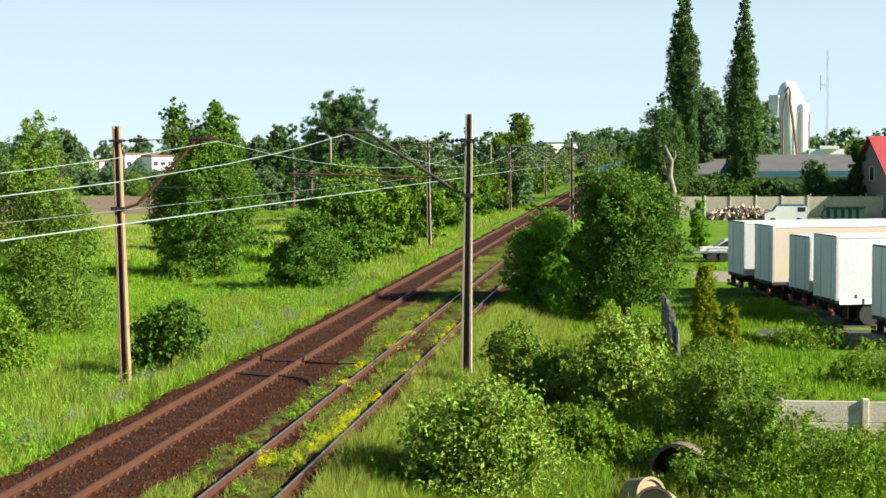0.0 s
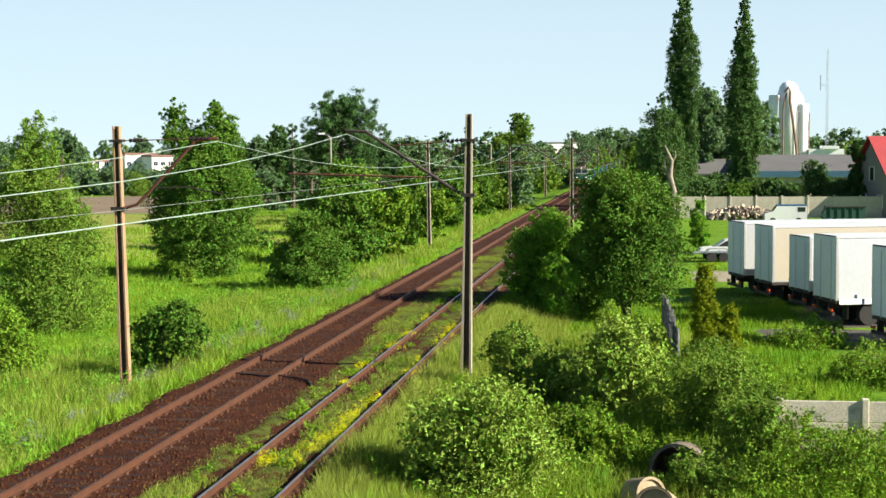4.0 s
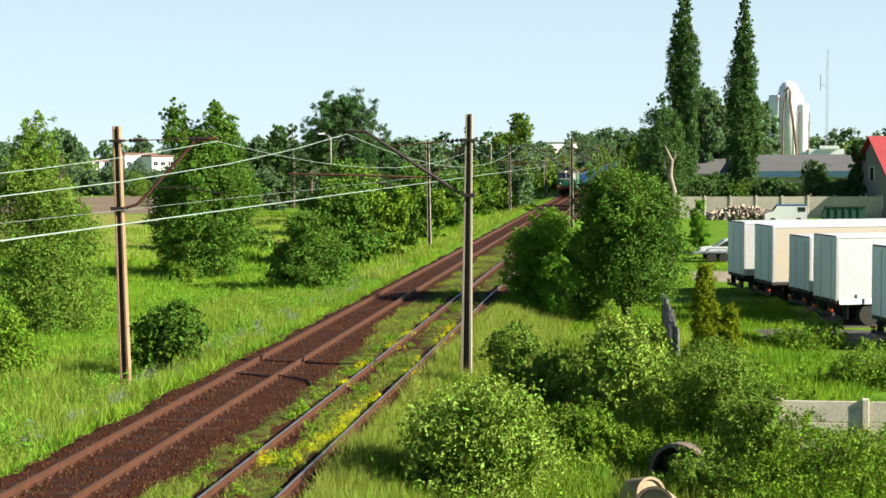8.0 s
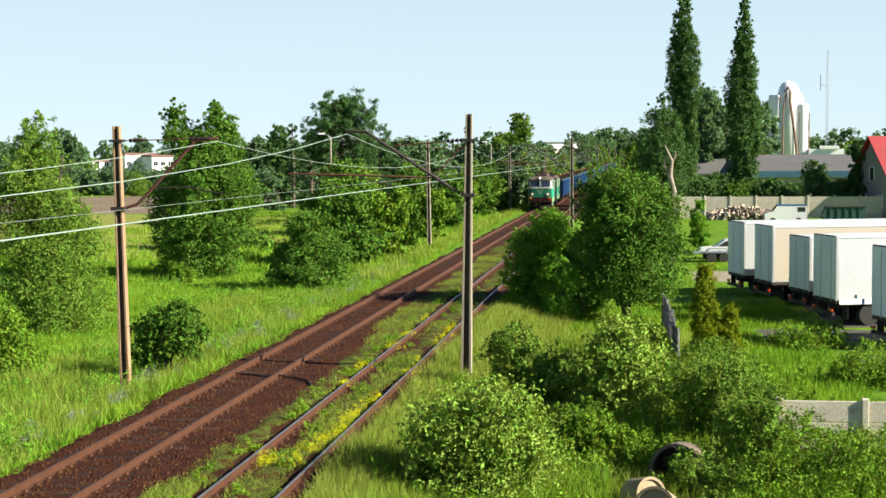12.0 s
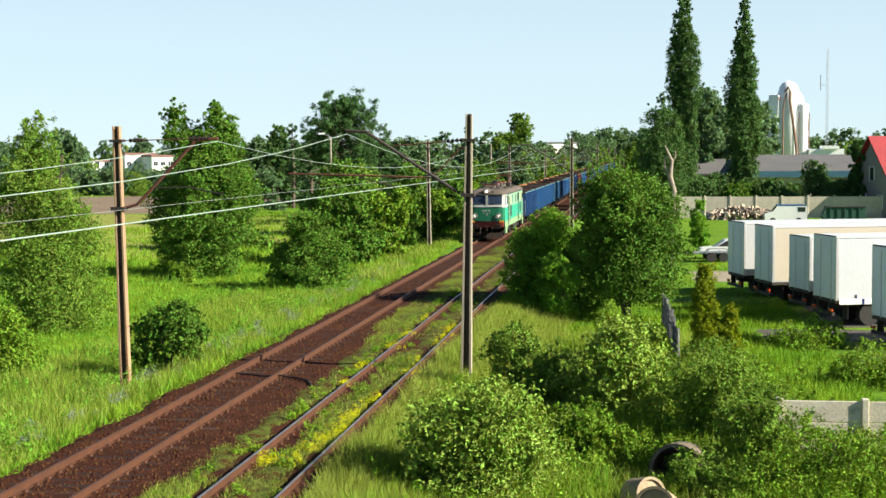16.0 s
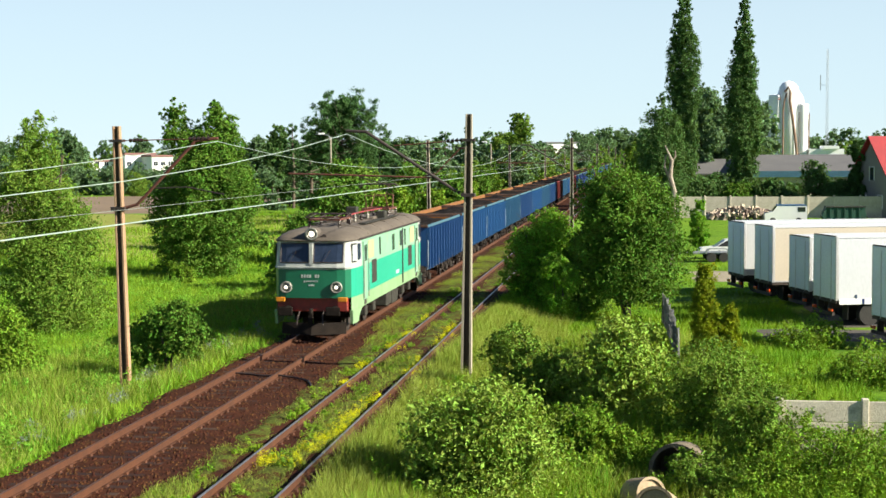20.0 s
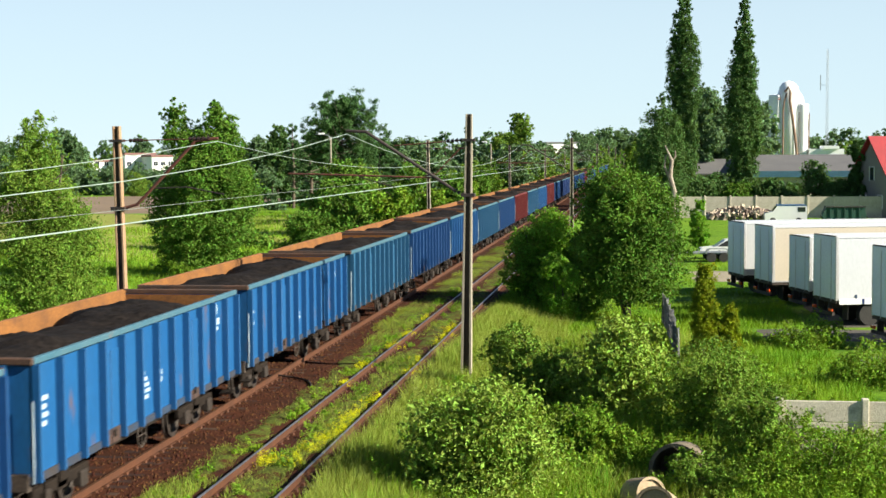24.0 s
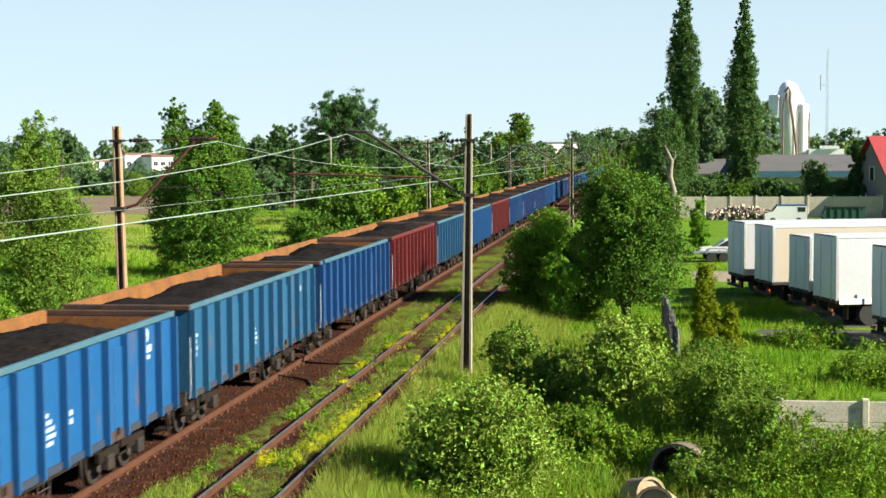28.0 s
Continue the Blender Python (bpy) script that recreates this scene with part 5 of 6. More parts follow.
M_PIPE = mat("rusty_brown_pipe", (0.12, 0.07, 0.045), (0.20, 0.12, 0.08), 0.7, scale=1, fine=8)
part("pipe", path_tube(bmesh.new(), [(-1.2, -2.1, 1.0), (-1.2, -2.1, 17.0), (-0.9, -2.0, 19.2), (-0.5, -1.8, 20.4)], 0.17, 8), M_PIPE, silo)
part("pipe", path_tube(bmesh.new(), [(-0.9, -1.9, 20.6), (-0.2, -1.9, 21.6), (0.2, -2.0, 20.6), (0.1, -2.1, 18.8), (0.7, -2.2, 15.0), (1.3, -2.2, 10.5), (1.7, -2.2, 6.0), (1.7, -2.2, 1.0)], 0.27, 8), M_PIPE, silo, "thick brown filling pipe")
part("pipe", tube(bmesh.new(), (3.85, -1.2, 1.0), (3.95, -1.0, 16.5), 0.12, None, 8), M_PIPE, silo)
part("pipe", tube(bmesh.new(), (1.95, -1.8, 1.0), (1.95, -1.8, 16.6), 0.1, None, 8), M_SHEETROOF, silo)
M_BEAMRED = mat("faded_pink_plate", (0.45, 0.22, 0.2), None, 0.7)
part("sign_plate", boxes((-2.2, -1.7, -1.95, -1.85, 19.1, 19.5)), M_BEAMRED, silo, "faded red plate")
part("conveyor", extrude_profile([(-7.5, 7.2), (-4, 8.6), (-4, 8.9), (-7.5, 7.5)], -1.0, 0.5), M_SHEETROOF, silo)
part("cabin", boxes((3.8, 10.5, -3, 3, 5.5, 9.4), (6.4, 9.5, -3.5, 2, 9.4, 10.0)), M_SILO, silo)
part("ladder", boxes((-3.9, -3.8, -1.3, -1.2, 1, 15), (-3.5, -3.4, -1.3, -1.2, 1, 15), *[(-3.8, -3.5, -1.28, -1.22, 1 + 0.6 * k, 1.05 + 0.6 * k) for k in range(23)]), M_STEELDARK, silo)

M_GALV = mat("pale_galvanised_steel", (0.30, 0.33, 0.37), None, 0.6, 0.1)
ant = empty("lattice_mast", pose(54.6, 350, -1.0), "slim grey lattice radio mast", "mast")
for sx, sy in ((-0.35, -0.3), (0.35, -0.3), (0, 0.4)):
    part("leg", tube(bmesh.new(), (sx, sy, 0), (sx * 0.5, sy * 0.5, 31.5), 0.045, 0.03, 5), M_GALV, ant)
bm = bmesh.new()
for k in range(30):
    z = 1 + k
    s = 1 - 0.5 * z / 31.5
    tube(bm, (-0.35 * s, -0.3 * s, z), (0.35 * s, -0.3 * s, z + 1), 0.022, None, 4)
    tube(bm, (0.35 * s, -0.3 * s, z), (0, 0.4 * s, z + 1), 0.022, None, 4)
part("bracing", bm, M_GALV, ant)
part("aerial", boxes((-1.6, -1.45, -0.1, 0.1, 22, 25.5), (-1.5, 0, -0.04, 0.04, 23.2, 23.3)), M_FENDER, ant)


def far_block(x, y, L, D, h, rows, cols, roof_m, label, turn=38):
    b = empty("apartment_block", pose(x, y, -0.7, 0, 0, turn), label, "building", "distant white buildings")
    part("wall", boxes((0, L, 0, D, 0, h)), M_WHITEWALL, b)
    part("roof", boxes((-0.4, L + 0.4, -0.4, D + 0.4, h, h + 0.6)), roof_m, b)
    if cols:
        windows(b, [L * (k + 0.5) / cols for k in range(cols)], [1.2 + 2.9 * r for r in range(rows)], -0.02, 1.5, 1.5)
    return b


far_block(-180, 500, 10, 10, 5.6, 2, 3, M_FARROOF, "distant white house behind trees")
far_block(-168, 500, 11, 12, 8.0, 2, 4, M_FARROOF, "distant white apartment block behind trees")
far_block(-156.5, 495, 8, 10, 7.2, 2, 3, M_FARROOF, "distant white apartment block with a dark roof")
far_block(-194, 510, 11, 9, 5.2, 1, 4, M_FARROOF, "distant low white house behind trees")
far_block(-120.5, 500, 5, 8, 7.6, 2, 2, M_FARROOF, "distant white gabled house")
far_block(-31.5, 690, 17, 16, 12.4, 1, 0, M_SHEETROOF, "distant long white hall", 20)


def street_lamp(x, y, h, label):
    s = empty("street_lamp", pose(x, y, -0.7), label, "street lamp")
    part("post", tube(bmesh.new(), (0, 0, 0), (0, 0, h), 0.11, 0.08, 8), M_POLE, s)
    part("arm", path_tube(bmesh.new(), [(0, 0, h - 0.2), (-0.2, 0, h + 0.15), (-0.7, 0, h + 0.3)], 0.05), M_FENDER, s)
    part("head", boxes((-1.2, -0.6, -0.13, 0.13, h + 0.24, h + 0.42), bevel=0.04), M_CARWHITE, s)


street_lamp(-17.4, 138, 9.1, "white street lamp on a pole")
street_lamp(-8.8, 205, 8.8, "white street lamp on a pole")
for x, y, h in ((-12.5, 152, 7.2), (-4.9, 262, 8), (6.7, 389, 8), (6.9, 458, 8), (-4.8, 330, 8)):
    pole(x, y, h, "distant slim concrete pole", 0.3, 0.2)


# ---- train ----
M_LOCO = {
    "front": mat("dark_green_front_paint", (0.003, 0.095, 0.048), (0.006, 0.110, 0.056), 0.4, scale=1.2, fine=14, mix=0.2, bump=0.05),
    "turq": mat("turquoise_side_paint", (0.01368, 0.2642, 0.1685), (0.01944, 0.2808, 0.185), 0.45, scale=0.9, fine=14, mix=0.2, bump=0.05, grunge=(0.05, 0.25, 0.13), grunge_at=0.7, stretch=(1, 1, 0.3)),
    "pale": mat("pale_green_band_paint", (0.185, 0.3404, 0.2442), (0.1628, 0.3034, 0.2072), 0.5, scale=1.1, fine=14, mix=0.25, bump=0.05, grunge=(0.26, 0.25, 0.11), grunge_at=0.62, stretch=(1, 1, 0.3)),
    "lime": mat("yellowish_green_skirt_paint", (0.2, 0.32, 0.176), (0.16, 0.264, 0.136), 0.5, scale=1.1, fine=14, mix=0.25, bump=0.05, grunge=(0.20, 0.19, 0.09), grunge_at=0.6, stretch=(1, 1, 0.3)),
    "white": mat("greyish_white_cab_paint", (0.3496, 0.3616, 0.3496), (0.2992, 0.312, 0.2992), 0.5, scale=1.5, fine=14, mix=0.15, bump=0.05),
}
M_ROOF = mat("dusty_grey_brown_roof", (0.066, 0.052, 0.041), (0.100, 0.081, 0.064), 0.85, scale=1.1, fine=14, mix=0.3, bump=0.2)
M_BEAM = mat("signal_red_buffer_beam", (0.25, 0.020, 0.010), (0.14, 0.016, 0.010), 0.55, scale=3, fine=20, mix=0.3)
M_CABGLASS = mat("dark_cab_glass", (0.024, 0.036, 0.066), None, 0.12, bump=0, spec=0.5)
M_GRILLE = mat("brown_grey_grille", (0.042, 0.042, 0.036), (0.028, 0.026, 0.023), 0.85, scale=3, fine=60, mix=0.6, spec=0.15)
M_HEADLIGHT = mat("lit_headlight", (1.0, 0.93, 0.75), None, 0.2, bump=0, glow=1.1)
M_LENS = mat("grey_lamp_reflector", (0.252, 0.24, 0.204), None, 0.3, 0.3, bump=0)
M_CHROME = mat("bright_lamp_ring", (0.252, 0.24, 0.216), None, 0.4, 0.2)
M_NUMBER = mat("dull_white_lettering", (0.42, 0.46, 0.44), None, 0.6, bump=0)
LOCO_LEN = 17.9


def wheelset(parent, y, r, seg=20):
    """Two wheels on an axle; local x is the axle."""
    bm = bmesh.new()
    for s in (-1, 1):
        lathe(bm, [(0.08, s * 0.66), (r * 0.5, s * 0.68), (r + 0.03, s * 0.68), (r + 0.03, s * 0.71), (r, s * 0.72), (r, s * 0.81), (r * 0.8, s * 0.815), (r * 0.72, s * 0.77), (r * 0.35, s * 0.77), (0.09, s * 0.84)], seg, "x")
    tube(bm, (-0.9, 0, 0), (0.9, 0, 0), 0.075, None, 8)
    for k in range(5):
        an = k * math.tau / 5
        for s in (-1, 1):
            tube(bm, (s * 0.765, math.cos(an) * r * 0.55, math.sin(an) * r * 0.55), (s * 0.785, math.cos(an) * r * 0.55, math.sin(an) * r * 0.55), r * 0.12, None, 6)
    w = part("wheelset", bm, M_WHEEL, parent)
    w.matrix_basis = pose(0, y, r)
    return w


def buffers(parent, y, s, z=1.06):
    for x in (-0.875, 0.875):
        b = part("buffer", lathe(bmesh.new(), [(0.17, 0), (0.15, s * 0.05), (0.10, s * 0.08), (0.10, s * 0.42)], 14, "y"), M_UNDER, parent)
        b.matrix_basis = pose(x, y, z)
        part("buffer_head", boxes((-0.27, 0.27, min(s * 0.42, s * 0.47), max(s * 0.42, s * 0.47), -0.17, 0.17), bevel=0.03), M_UNDER, b)
    part("coupling_hook", boxes((-0.05, 0.05, min(y, y + s * 0.3), max(y, y + s * 0.3), z - 0.12, z + 0.06), (-0.09, 0.09, min(y + s * 0.2, y + s * 0.28), max(y + s * 0.2, y + s * 0.28), z - 0.45, z - 0.05), bevel=0.01), M_UNDER, parent)


def locomotive():
    lo = empty("locomotive", pose(0, 400, 0), "green electric locomotive with dark front and pale green bands", "locomotive")
    # plan outline of half a body end: half-width, setback, and which paint
    end = [(0.0, 0.0), (0.45, 0.005), (0.95, 0.03), (1.24, 0.10), (1.40, 0.42), (1.48, 1.0), (1.52, 1.9)]
    loop = [(x, y) for x, y in end] + [(x, LOCO_LEN - y) for x, y in end[::-1]]
    loop = loop + [(-x, y) for x, y in loop[::-1] if x > 0]
    nl = len(loop)
    levels = [(1.02, 0, 1.0), (1.5, 0, 1.0), (2.55, 0, 1.0), (2.68, 0.0, 1.0), (3.58, 0.24, 0.985)]
    rows_ = []
    bm = bmesh.new()
    for z, back, s in levels:
        ring_ = []
        for x, y in loop:
            front = y < LOCO_LEN / 2
            k = max(0.0, 1 - (y if front else LOCO_LEN - y) / 1.2)
            ring_.append(bm.verts.new((x * s, y + (back if front else -back) * k, z)))
        rows_.append(ring_)
    names = ["front", "turq", "pale", "white", "lime"]
    for j in range(len(levels) - 1):
        for i in range(nl):
            q = (rows_[j][i], rows_[j][(i + 1) % nl], rows_[j + 1][(i + 1) % nl], rows_[j + 1][i])
            c = sum((vv.co for vv in q), Vector()) / 4
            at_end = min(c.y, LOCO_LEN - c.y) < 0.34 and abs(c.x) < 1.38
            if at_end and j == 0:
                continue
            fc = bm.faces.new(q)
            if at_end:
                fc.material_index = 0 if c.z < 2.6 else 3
            else:
                near = min(c.y, LOCO_LEN - c.y) < 1.6
                fc.material_index = 4 if c.z < 1.45 else 1 if c.z < 2.5 else 3 if near else 2
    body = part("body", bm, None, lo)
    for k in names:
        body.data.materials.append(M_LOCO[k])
    # domed roof
    bm = bmesh.new()
    rings = []
    for s, z, back in ((1.02, 3.56, 0.10), (1.01, 3.62, 0.13), (0.93, 3.76, 0.42), (0.74, 3.90, 0.95), (0.45, 3.97, 1.5), (0.12, 3.99, 2.0)):
        ring_ = []
        for x, y in loop:
            front = y < LOCO_LEN / 2
            k = max(0.0, 1 - (y if front else LOCO_LEN - y) / 1.9)
            ring_.append(bm.verts.new((x * s, y + (back if front else -back) * k, z)))
        rings.append(ring_)
    for a_, b_ in zip(rings, rings[1:]):
        for i in range(nl):
            bm.faces.new((a_[i], a_[(i + 1) % nl], b_[(i + 1) % nl], b_[i]))
    bm.faces.new(rings[0][::-1]), bm.faces.new(rings[-1])
    roof = part("roof", bm, M_ROOF, lo, "dusty grey-brown domed roof", True)
    for y in (3.4, 6.2, 8.9, 11.7, 14.5):
        bm = bmesh.new()
        path_tube(bm, [(-1.5, y, 3.66), (-1.15, y, 3.90), (-0.6, y, 3.985), (0.6, y, 3.985), (1.15, y, 3.90), (1.5, y, 3.66)], 0.028, 5)
        part("roof_seam", bm, M_ROOF, roof)
    bm = boxes((1.53, 1.57, 1.4, LOCO_LEN - 1.4, 3.55, 3.61), (-1.57, -1.53, 1.4, LOCO_LEN - 1.4, 3.55, 3.61))
    part("rain_gutter", bm, M_STEELDARK, lo)
    # both cabs: windscreens, lamps, stripe, number bars
    for s, y0 in ((1, 0.0), (-1, LOCO_LEN)):
        for x0, x1 in ((-1.16, -0.08), (0.08, 1.16)):
            def face_y(x, z):
                q = abs(x)
                yy = float(np.interp(q, [c[0] for c in end[:5]], [c[1] for c in end[:5]]))
                return y0 + s * (yy + (z - 2.68) / 0.9 * 0.24 * (1 - yy / 1.2))
            xs = sorted({x0, x1, *[c for c in (-0.95, -0.45, 0.45, 0.95) if x0 < c < x1]})
            bm = bmesh.new()
            lo_, hi_ = [[bm.verts.new((x, face_y(x, z) - s * 0.012, z)) for x in xs] for z in (2.80, 3.48)]
            for i in range(len(xs) - 1):
                bm.faces.new((lo_[i], lo_[i + 1], hi_[i + 1], hi_[i]))
            ext = bmesh.ops.extrude_face_region(bm, geom=list(bm.faces))
            bmesh.ops.translate(bm, vec=(0, s * 0.01, 0), verts=[g for g in ext["geom"] if isinstance(g, bmesh.types.BMVert)])
            w = part("windscreen", bm, M_CABGLASS, lo)
            bm = bmesh.new()
            cs = [Vector((x, face_y(x, 2.80) - s * 0.016, 2.80)) for x in xs] + [Vector((x, face_y(x, 3.48) - s * 0.016, 3.48)) for x in xs[::-1]]
            for p0, p1 in zip(cs, cs[1:] + cs[:1]):
                tube(bm, p0, p1, 0.022, None, 6)
            part("window_frame", bm, M_STEELDARK, w)
            path = [(x0 + 0.35, y0 - s * 0.03, 2.78), (x0 + 0.62, y0 + s * 0.08, 3.25)]
            part("wiper", tube(bmesh.new(), *path, 0.010, None, 5), M_STEELDARK, w)
        part("pillar", boxes((-0.06, 0.06, min(y0 - s * 0.02, y0 + s * 0.26), max(y0 - s * 0.02, y0 + s * 0.26), 2.72, 3.5)), M_LOCO["white"], lo)
        bm = bmesh.new()
        path_tube(bm, [(-1.40, y0 + s * 0.36, 2.62), (-1.24, y0 + s * 0.07, 2.62), (-0.95, y0 - s * 0.005, 2.62), (0.95, y0 - s * 0.005, 2.62), (1.24, y0 + s * 0.07, 2.62), (1.40, y0 + s * 0.36, 2.62)], 0.032, 6)
        part("moulding", bm, M_LOCO["white"], lo, "pale moulding under the windscreen")
        for x in (-0.93, 0.93):
            h = part("headlight", lathe(bmesh.new(), [(0.215, 0.12), (0.215, -0.06), (0.195, -0.08), (0.16, -0.06), (0.15, 0.0)], 20, "y"), M_CHROME, lo, "", True)
            h.matrix_basis = pose(x, y0, 1.90, 0, 0, 0 if s > 0 else 180)
            part("lens", lathe(bmesh.new(), [(0.155, -0.03), (0.10, -0.055), (0.01, -0.06)], 16, "y"), M_LENS, h, "", True)
            part("bulb", lathe(bmesh.new(), [(0.06, -0.06), (0.04, -0.085), (0.01, -0.09)], 12, "y"), M_HEADLIGHT if s > 0 else M_LENS, h, "lit bulb" if s > 0 else "", True)
        h = part("roof_headlight", lathe(bmesh.new(), [(0.20, 0.75), (0.23, 0.15), (0.235, -0.08), (0.20, -0.10), (0.16, -0.05)], 20, "y"), M_ROOF, lo, "", True)
        h.matrix_basis = pose(0, y0 + s * 0.22, 3.83, 0, 0, 0 if s > 0 else 180)
        part("lamp_ring", lathe(bmesh.new(), [(0.235, -0.07), (0.235, -0.115), (0.16, -0.115), (0.16, -0.07)], 20, "y"), M_CHROME, h, "", True)
        part("lens", lathe(bmesh.new(), [(0.12, -0.06), (0.08, -0.09), (0.01, -0.1)], 16, "y"), M_HEADLIGHT if s > 0 else M_CABGLASS, h, "", True)
        part("horn", lathe(bmesh.new(), [(0.03, 0.5), (0.05, 0.1), (0.1, -0.1)], 10, "y", (0.42, y0 + s * 0.4, 3.72)), M_STEELDARK, lo)
        yy = sorted((y0 - s * 0.012, y0 + s * 0.004))
        part("number_bar", boxes(*[(-0.36 + 0.10 * k, -0.305 + 0.10 * k, yy[0], yy[1], 2.25, 2.36) for k in range(7) if k != 4]), M_NUMBER, lo)
        part("number_bar", boxes(*[(-0.27 + 0.08 * k, -0.235 + 0.08 * k, yy[0], yy[1], 2.09, 2.15) for k in range(7)]), M_NUMBER, lo)
        part("number_bar", boxes((-0.10, 0.12, yy[0], yy[1], 1.95, 2.0)), M_NUMBER, lo)
        # buffer beam, orange-topped steps, snow plough
        yb = sorted((y0 + s * 0.17, y0 + s * 0.4))
        part("buffer_beam", boxes((-1.3, 1.3, yb[0], yb[1], 1.0, 1.52), bevel=0.02), M_BEAM, lo)
        for x in (-1.15, 1.15):
            part("marker_lamp", boxes((x - 0.17, x + 0.17, min(y0 - s * 0.03, y0 + s * 0.1), max(y0 - s * 0.03, y0 + s * 0.1), 1.37, 1.54), bevel=0.02), M_AMBER, lo)
        bm = bmesh.new()
        vs = [bm.verts.new(q) for q in ((0, y0 - s * 0.15, 0.16), (1.2, y0 + s * 0.35, 0.16), (1.2, y0 + s * 0.42, 0.58), (0, y0 + s * 0.05, 0.58), (-1.2, y0 + s * 0.35, 0.16), (-1.2, y0 + s * 0.42, 0.58))]
        bm.faces.new((vs[0], vs[1], vs[2], vs[3])), bm.faces.new((vs[0], vs[3], vs[5], vs[4]))
        ext = bmesh.ops.extrude_face_region(bm, geom=list(bm.faces))
        bmesh.ops.translate(bm, vec=(0, s * 0.05, 0), verts=[g for g in ext["geom"] if isinstance(g, bmesh.types.BMVert)])
        part("snow_plough", bm, M_UNDER, lo)
        buffers(lo, y0 + s * 0.06, -s)
        for x in (-0.45, 0.45):
            part("brake_hose", path_tube(bmesh.new(), [(x, y0, 1.0), (x, y0 - s * 0.25, 0.85), (x * 1.1, y0 - s * 0.28, 0.55)], 0.03), M_STEELDARK, lo)
    # cab side windows, doors, grilles, slit windows
    for sx in (-1, 1):
        for s, y0 in ((1, 0.0), (-1, LOCO_LEN)):
            def flush(name, ya, yb, xa, xb, z0, z1, material, thick=0.02, label=""):
                bm = bmesh.new()
                p = [(xa, y0 + s * ya), (xb, y0 + s * yb)]
                vs = [bm.verts.new((sx * (x + o), y, z)) for o in (0.002, thick) for (x, y), z in ((p[0], z0), (p[1], z0), (p[1], z1), (p[0], z1))]
                for q in ((3, 2, 1, 0), (4, 5, 6, 7), (0, 1, 5, 4), (1, 2, 6, 5), (2, 3, 7, 6), (3, 0, 4, 7)):
                    bm.faces.new([vs[i] for i in q])
                return part(name, bm, material, lo, label)
            flush("window_frame", 0.50, 1.02, 1.405, 1.468, 2.76, 3.46, M_GRILLE)
            # sky reflection is painted as a pale base on the east front pane
            flush("quarter_window", 0.55, 0.97, 1.418, 1.475, 2.82, 3.40, mat("sky_lit_glass", (0.62, 0.70, 0.72), None, 0.2, 0.3, bump=0) if sx > 0 and s > 0 else M_CABGLASS, 0.025)
            flush("side_window", 1.25, 1.62, 1.482, 1.505, 2.82, 3.42, M_CABGLASS, 0.025)
            flush("cab_door", 2.15, 2.95, 1.515, 1.515, 1.25, 3.44, M_LOCO["pale"], 0.03)
            for yy in (2.08, 3.02):
                part("handrail", tube(bmesh.new(), (sx * 1.575, y0 + s * yy, 1.3), (sx * 1.575, y0 + s * yy, 2.75), 0.02, None, 6), M_CHROME, lo)
            flush("door_window", 2.3, 2.8, 1.545, 1.545, 2.7, 3.3, M_CABGLASS, 0.012)
            flush("grille", 3.95, 4.95, 1.515, 1.515, 1.72, 2.62, M_GRILLE, 0.02)
            flush("panel", 3.2, 4.4, 1.515, 1.515, 2.72, 3.42, mat("soiled_pale_panel", (0.33, 0.40, 0.20), (0.26, 0.30, 0.15), 0.6, scale=2, fine=14, mix=0.3), 0.012)
            flush("step_recess", 2.3, 2.8, 1.515, 1.515, 1.05, 1.25, M_STEELDARK, 0.012)
            flush("window", 5.65, 5.95, 1.515, 1.515, 2.72, 3.42, M_CABGLASS, 0.015)
        for ya, z0 in ((8.75, 2.7), (10.7, 2.75)):
            part("window", boxes((min(sx * 1.52, sx * 1.535), max(sx * 1.52, sx * 1.535), ya, ya + 0.5, z0, z0 + 0.66)), M_CABGLASS, lo)
        part("drain_pipe", tube(bmesh.new(), (sx * 1.55, 11.3, 1.1), (sx * 1.55, 11.3, 3.5), 0.03, None, 6), M_STEELDARK, lo)
        part("emblem_bar", boxes((min(sx * 1.52, sx * 1.528), max(sx * 1.52, sx * 1.528), 9.6, 10.4, 1.62, 1.78)), M_WHITE, lo)
        for ya in (0.5, LOCO_LEN - 1.6):
            fl = ya > 5
            bm = bmesh.new()
            pr = [(0.42, 0.52), (0.34, 1.03), (2.7, 1.03), (2.1, 0.96), (1.75, 0.84), (1.5, 0.68), (1.4, 0.52)]
            rows2 = [[bm.verts.new((sx * (q + 0.02 * (yy > 1)), LOCO_LEN - yy if fl else yy, zz)) for yy, zz in pr] for q in (1.36, 1.46)]
            bm.faces.new(rows2[0]), bm.faces.new(rows2[1][::-1])
            for q in range(len(pr)):
                bm.faces.new((rows2[0][q], rows2[0][(q + 1) % len(pr)], rows2[1][(q + 1) % len(pr)], rows2[1][q]))
            part("apron", bm, M_LOCO["lime"], lo)
        part("equipment_box", boxes((min(sx * 0.9, sx * 1.45), max(sx * 0.9, sx * 1.45), 7.6, 8.8, 0.45, 1.0), (min(sx * 0.9, sx * 1.45), max(sx * 0.9, sx * 1.45), 9.0, 10.4, 0.4, 1.0), bevel=0.03), M_GRILLE, lo)
    # bogies
    sets = []
    for yc in (4.4, LOCO_LEN - 4.4):
        bo = part("bogie", boxes((-1.05, -0.9, -2.7, 2.7, 0.62, 0.95), (0.9, 1.05, -2.7, 2.7, 0.62, 0.95), (-0.9, 0.9, -2.6, -2.4, 0.6, 0.9), (-0.9, 0.9, 2.4, 2.6, 0.6, 0.9), (-0.5, 0.5, -1.6, 1.6, 0.35, 0.9), bevel=0.02), M_UNDER, lo)
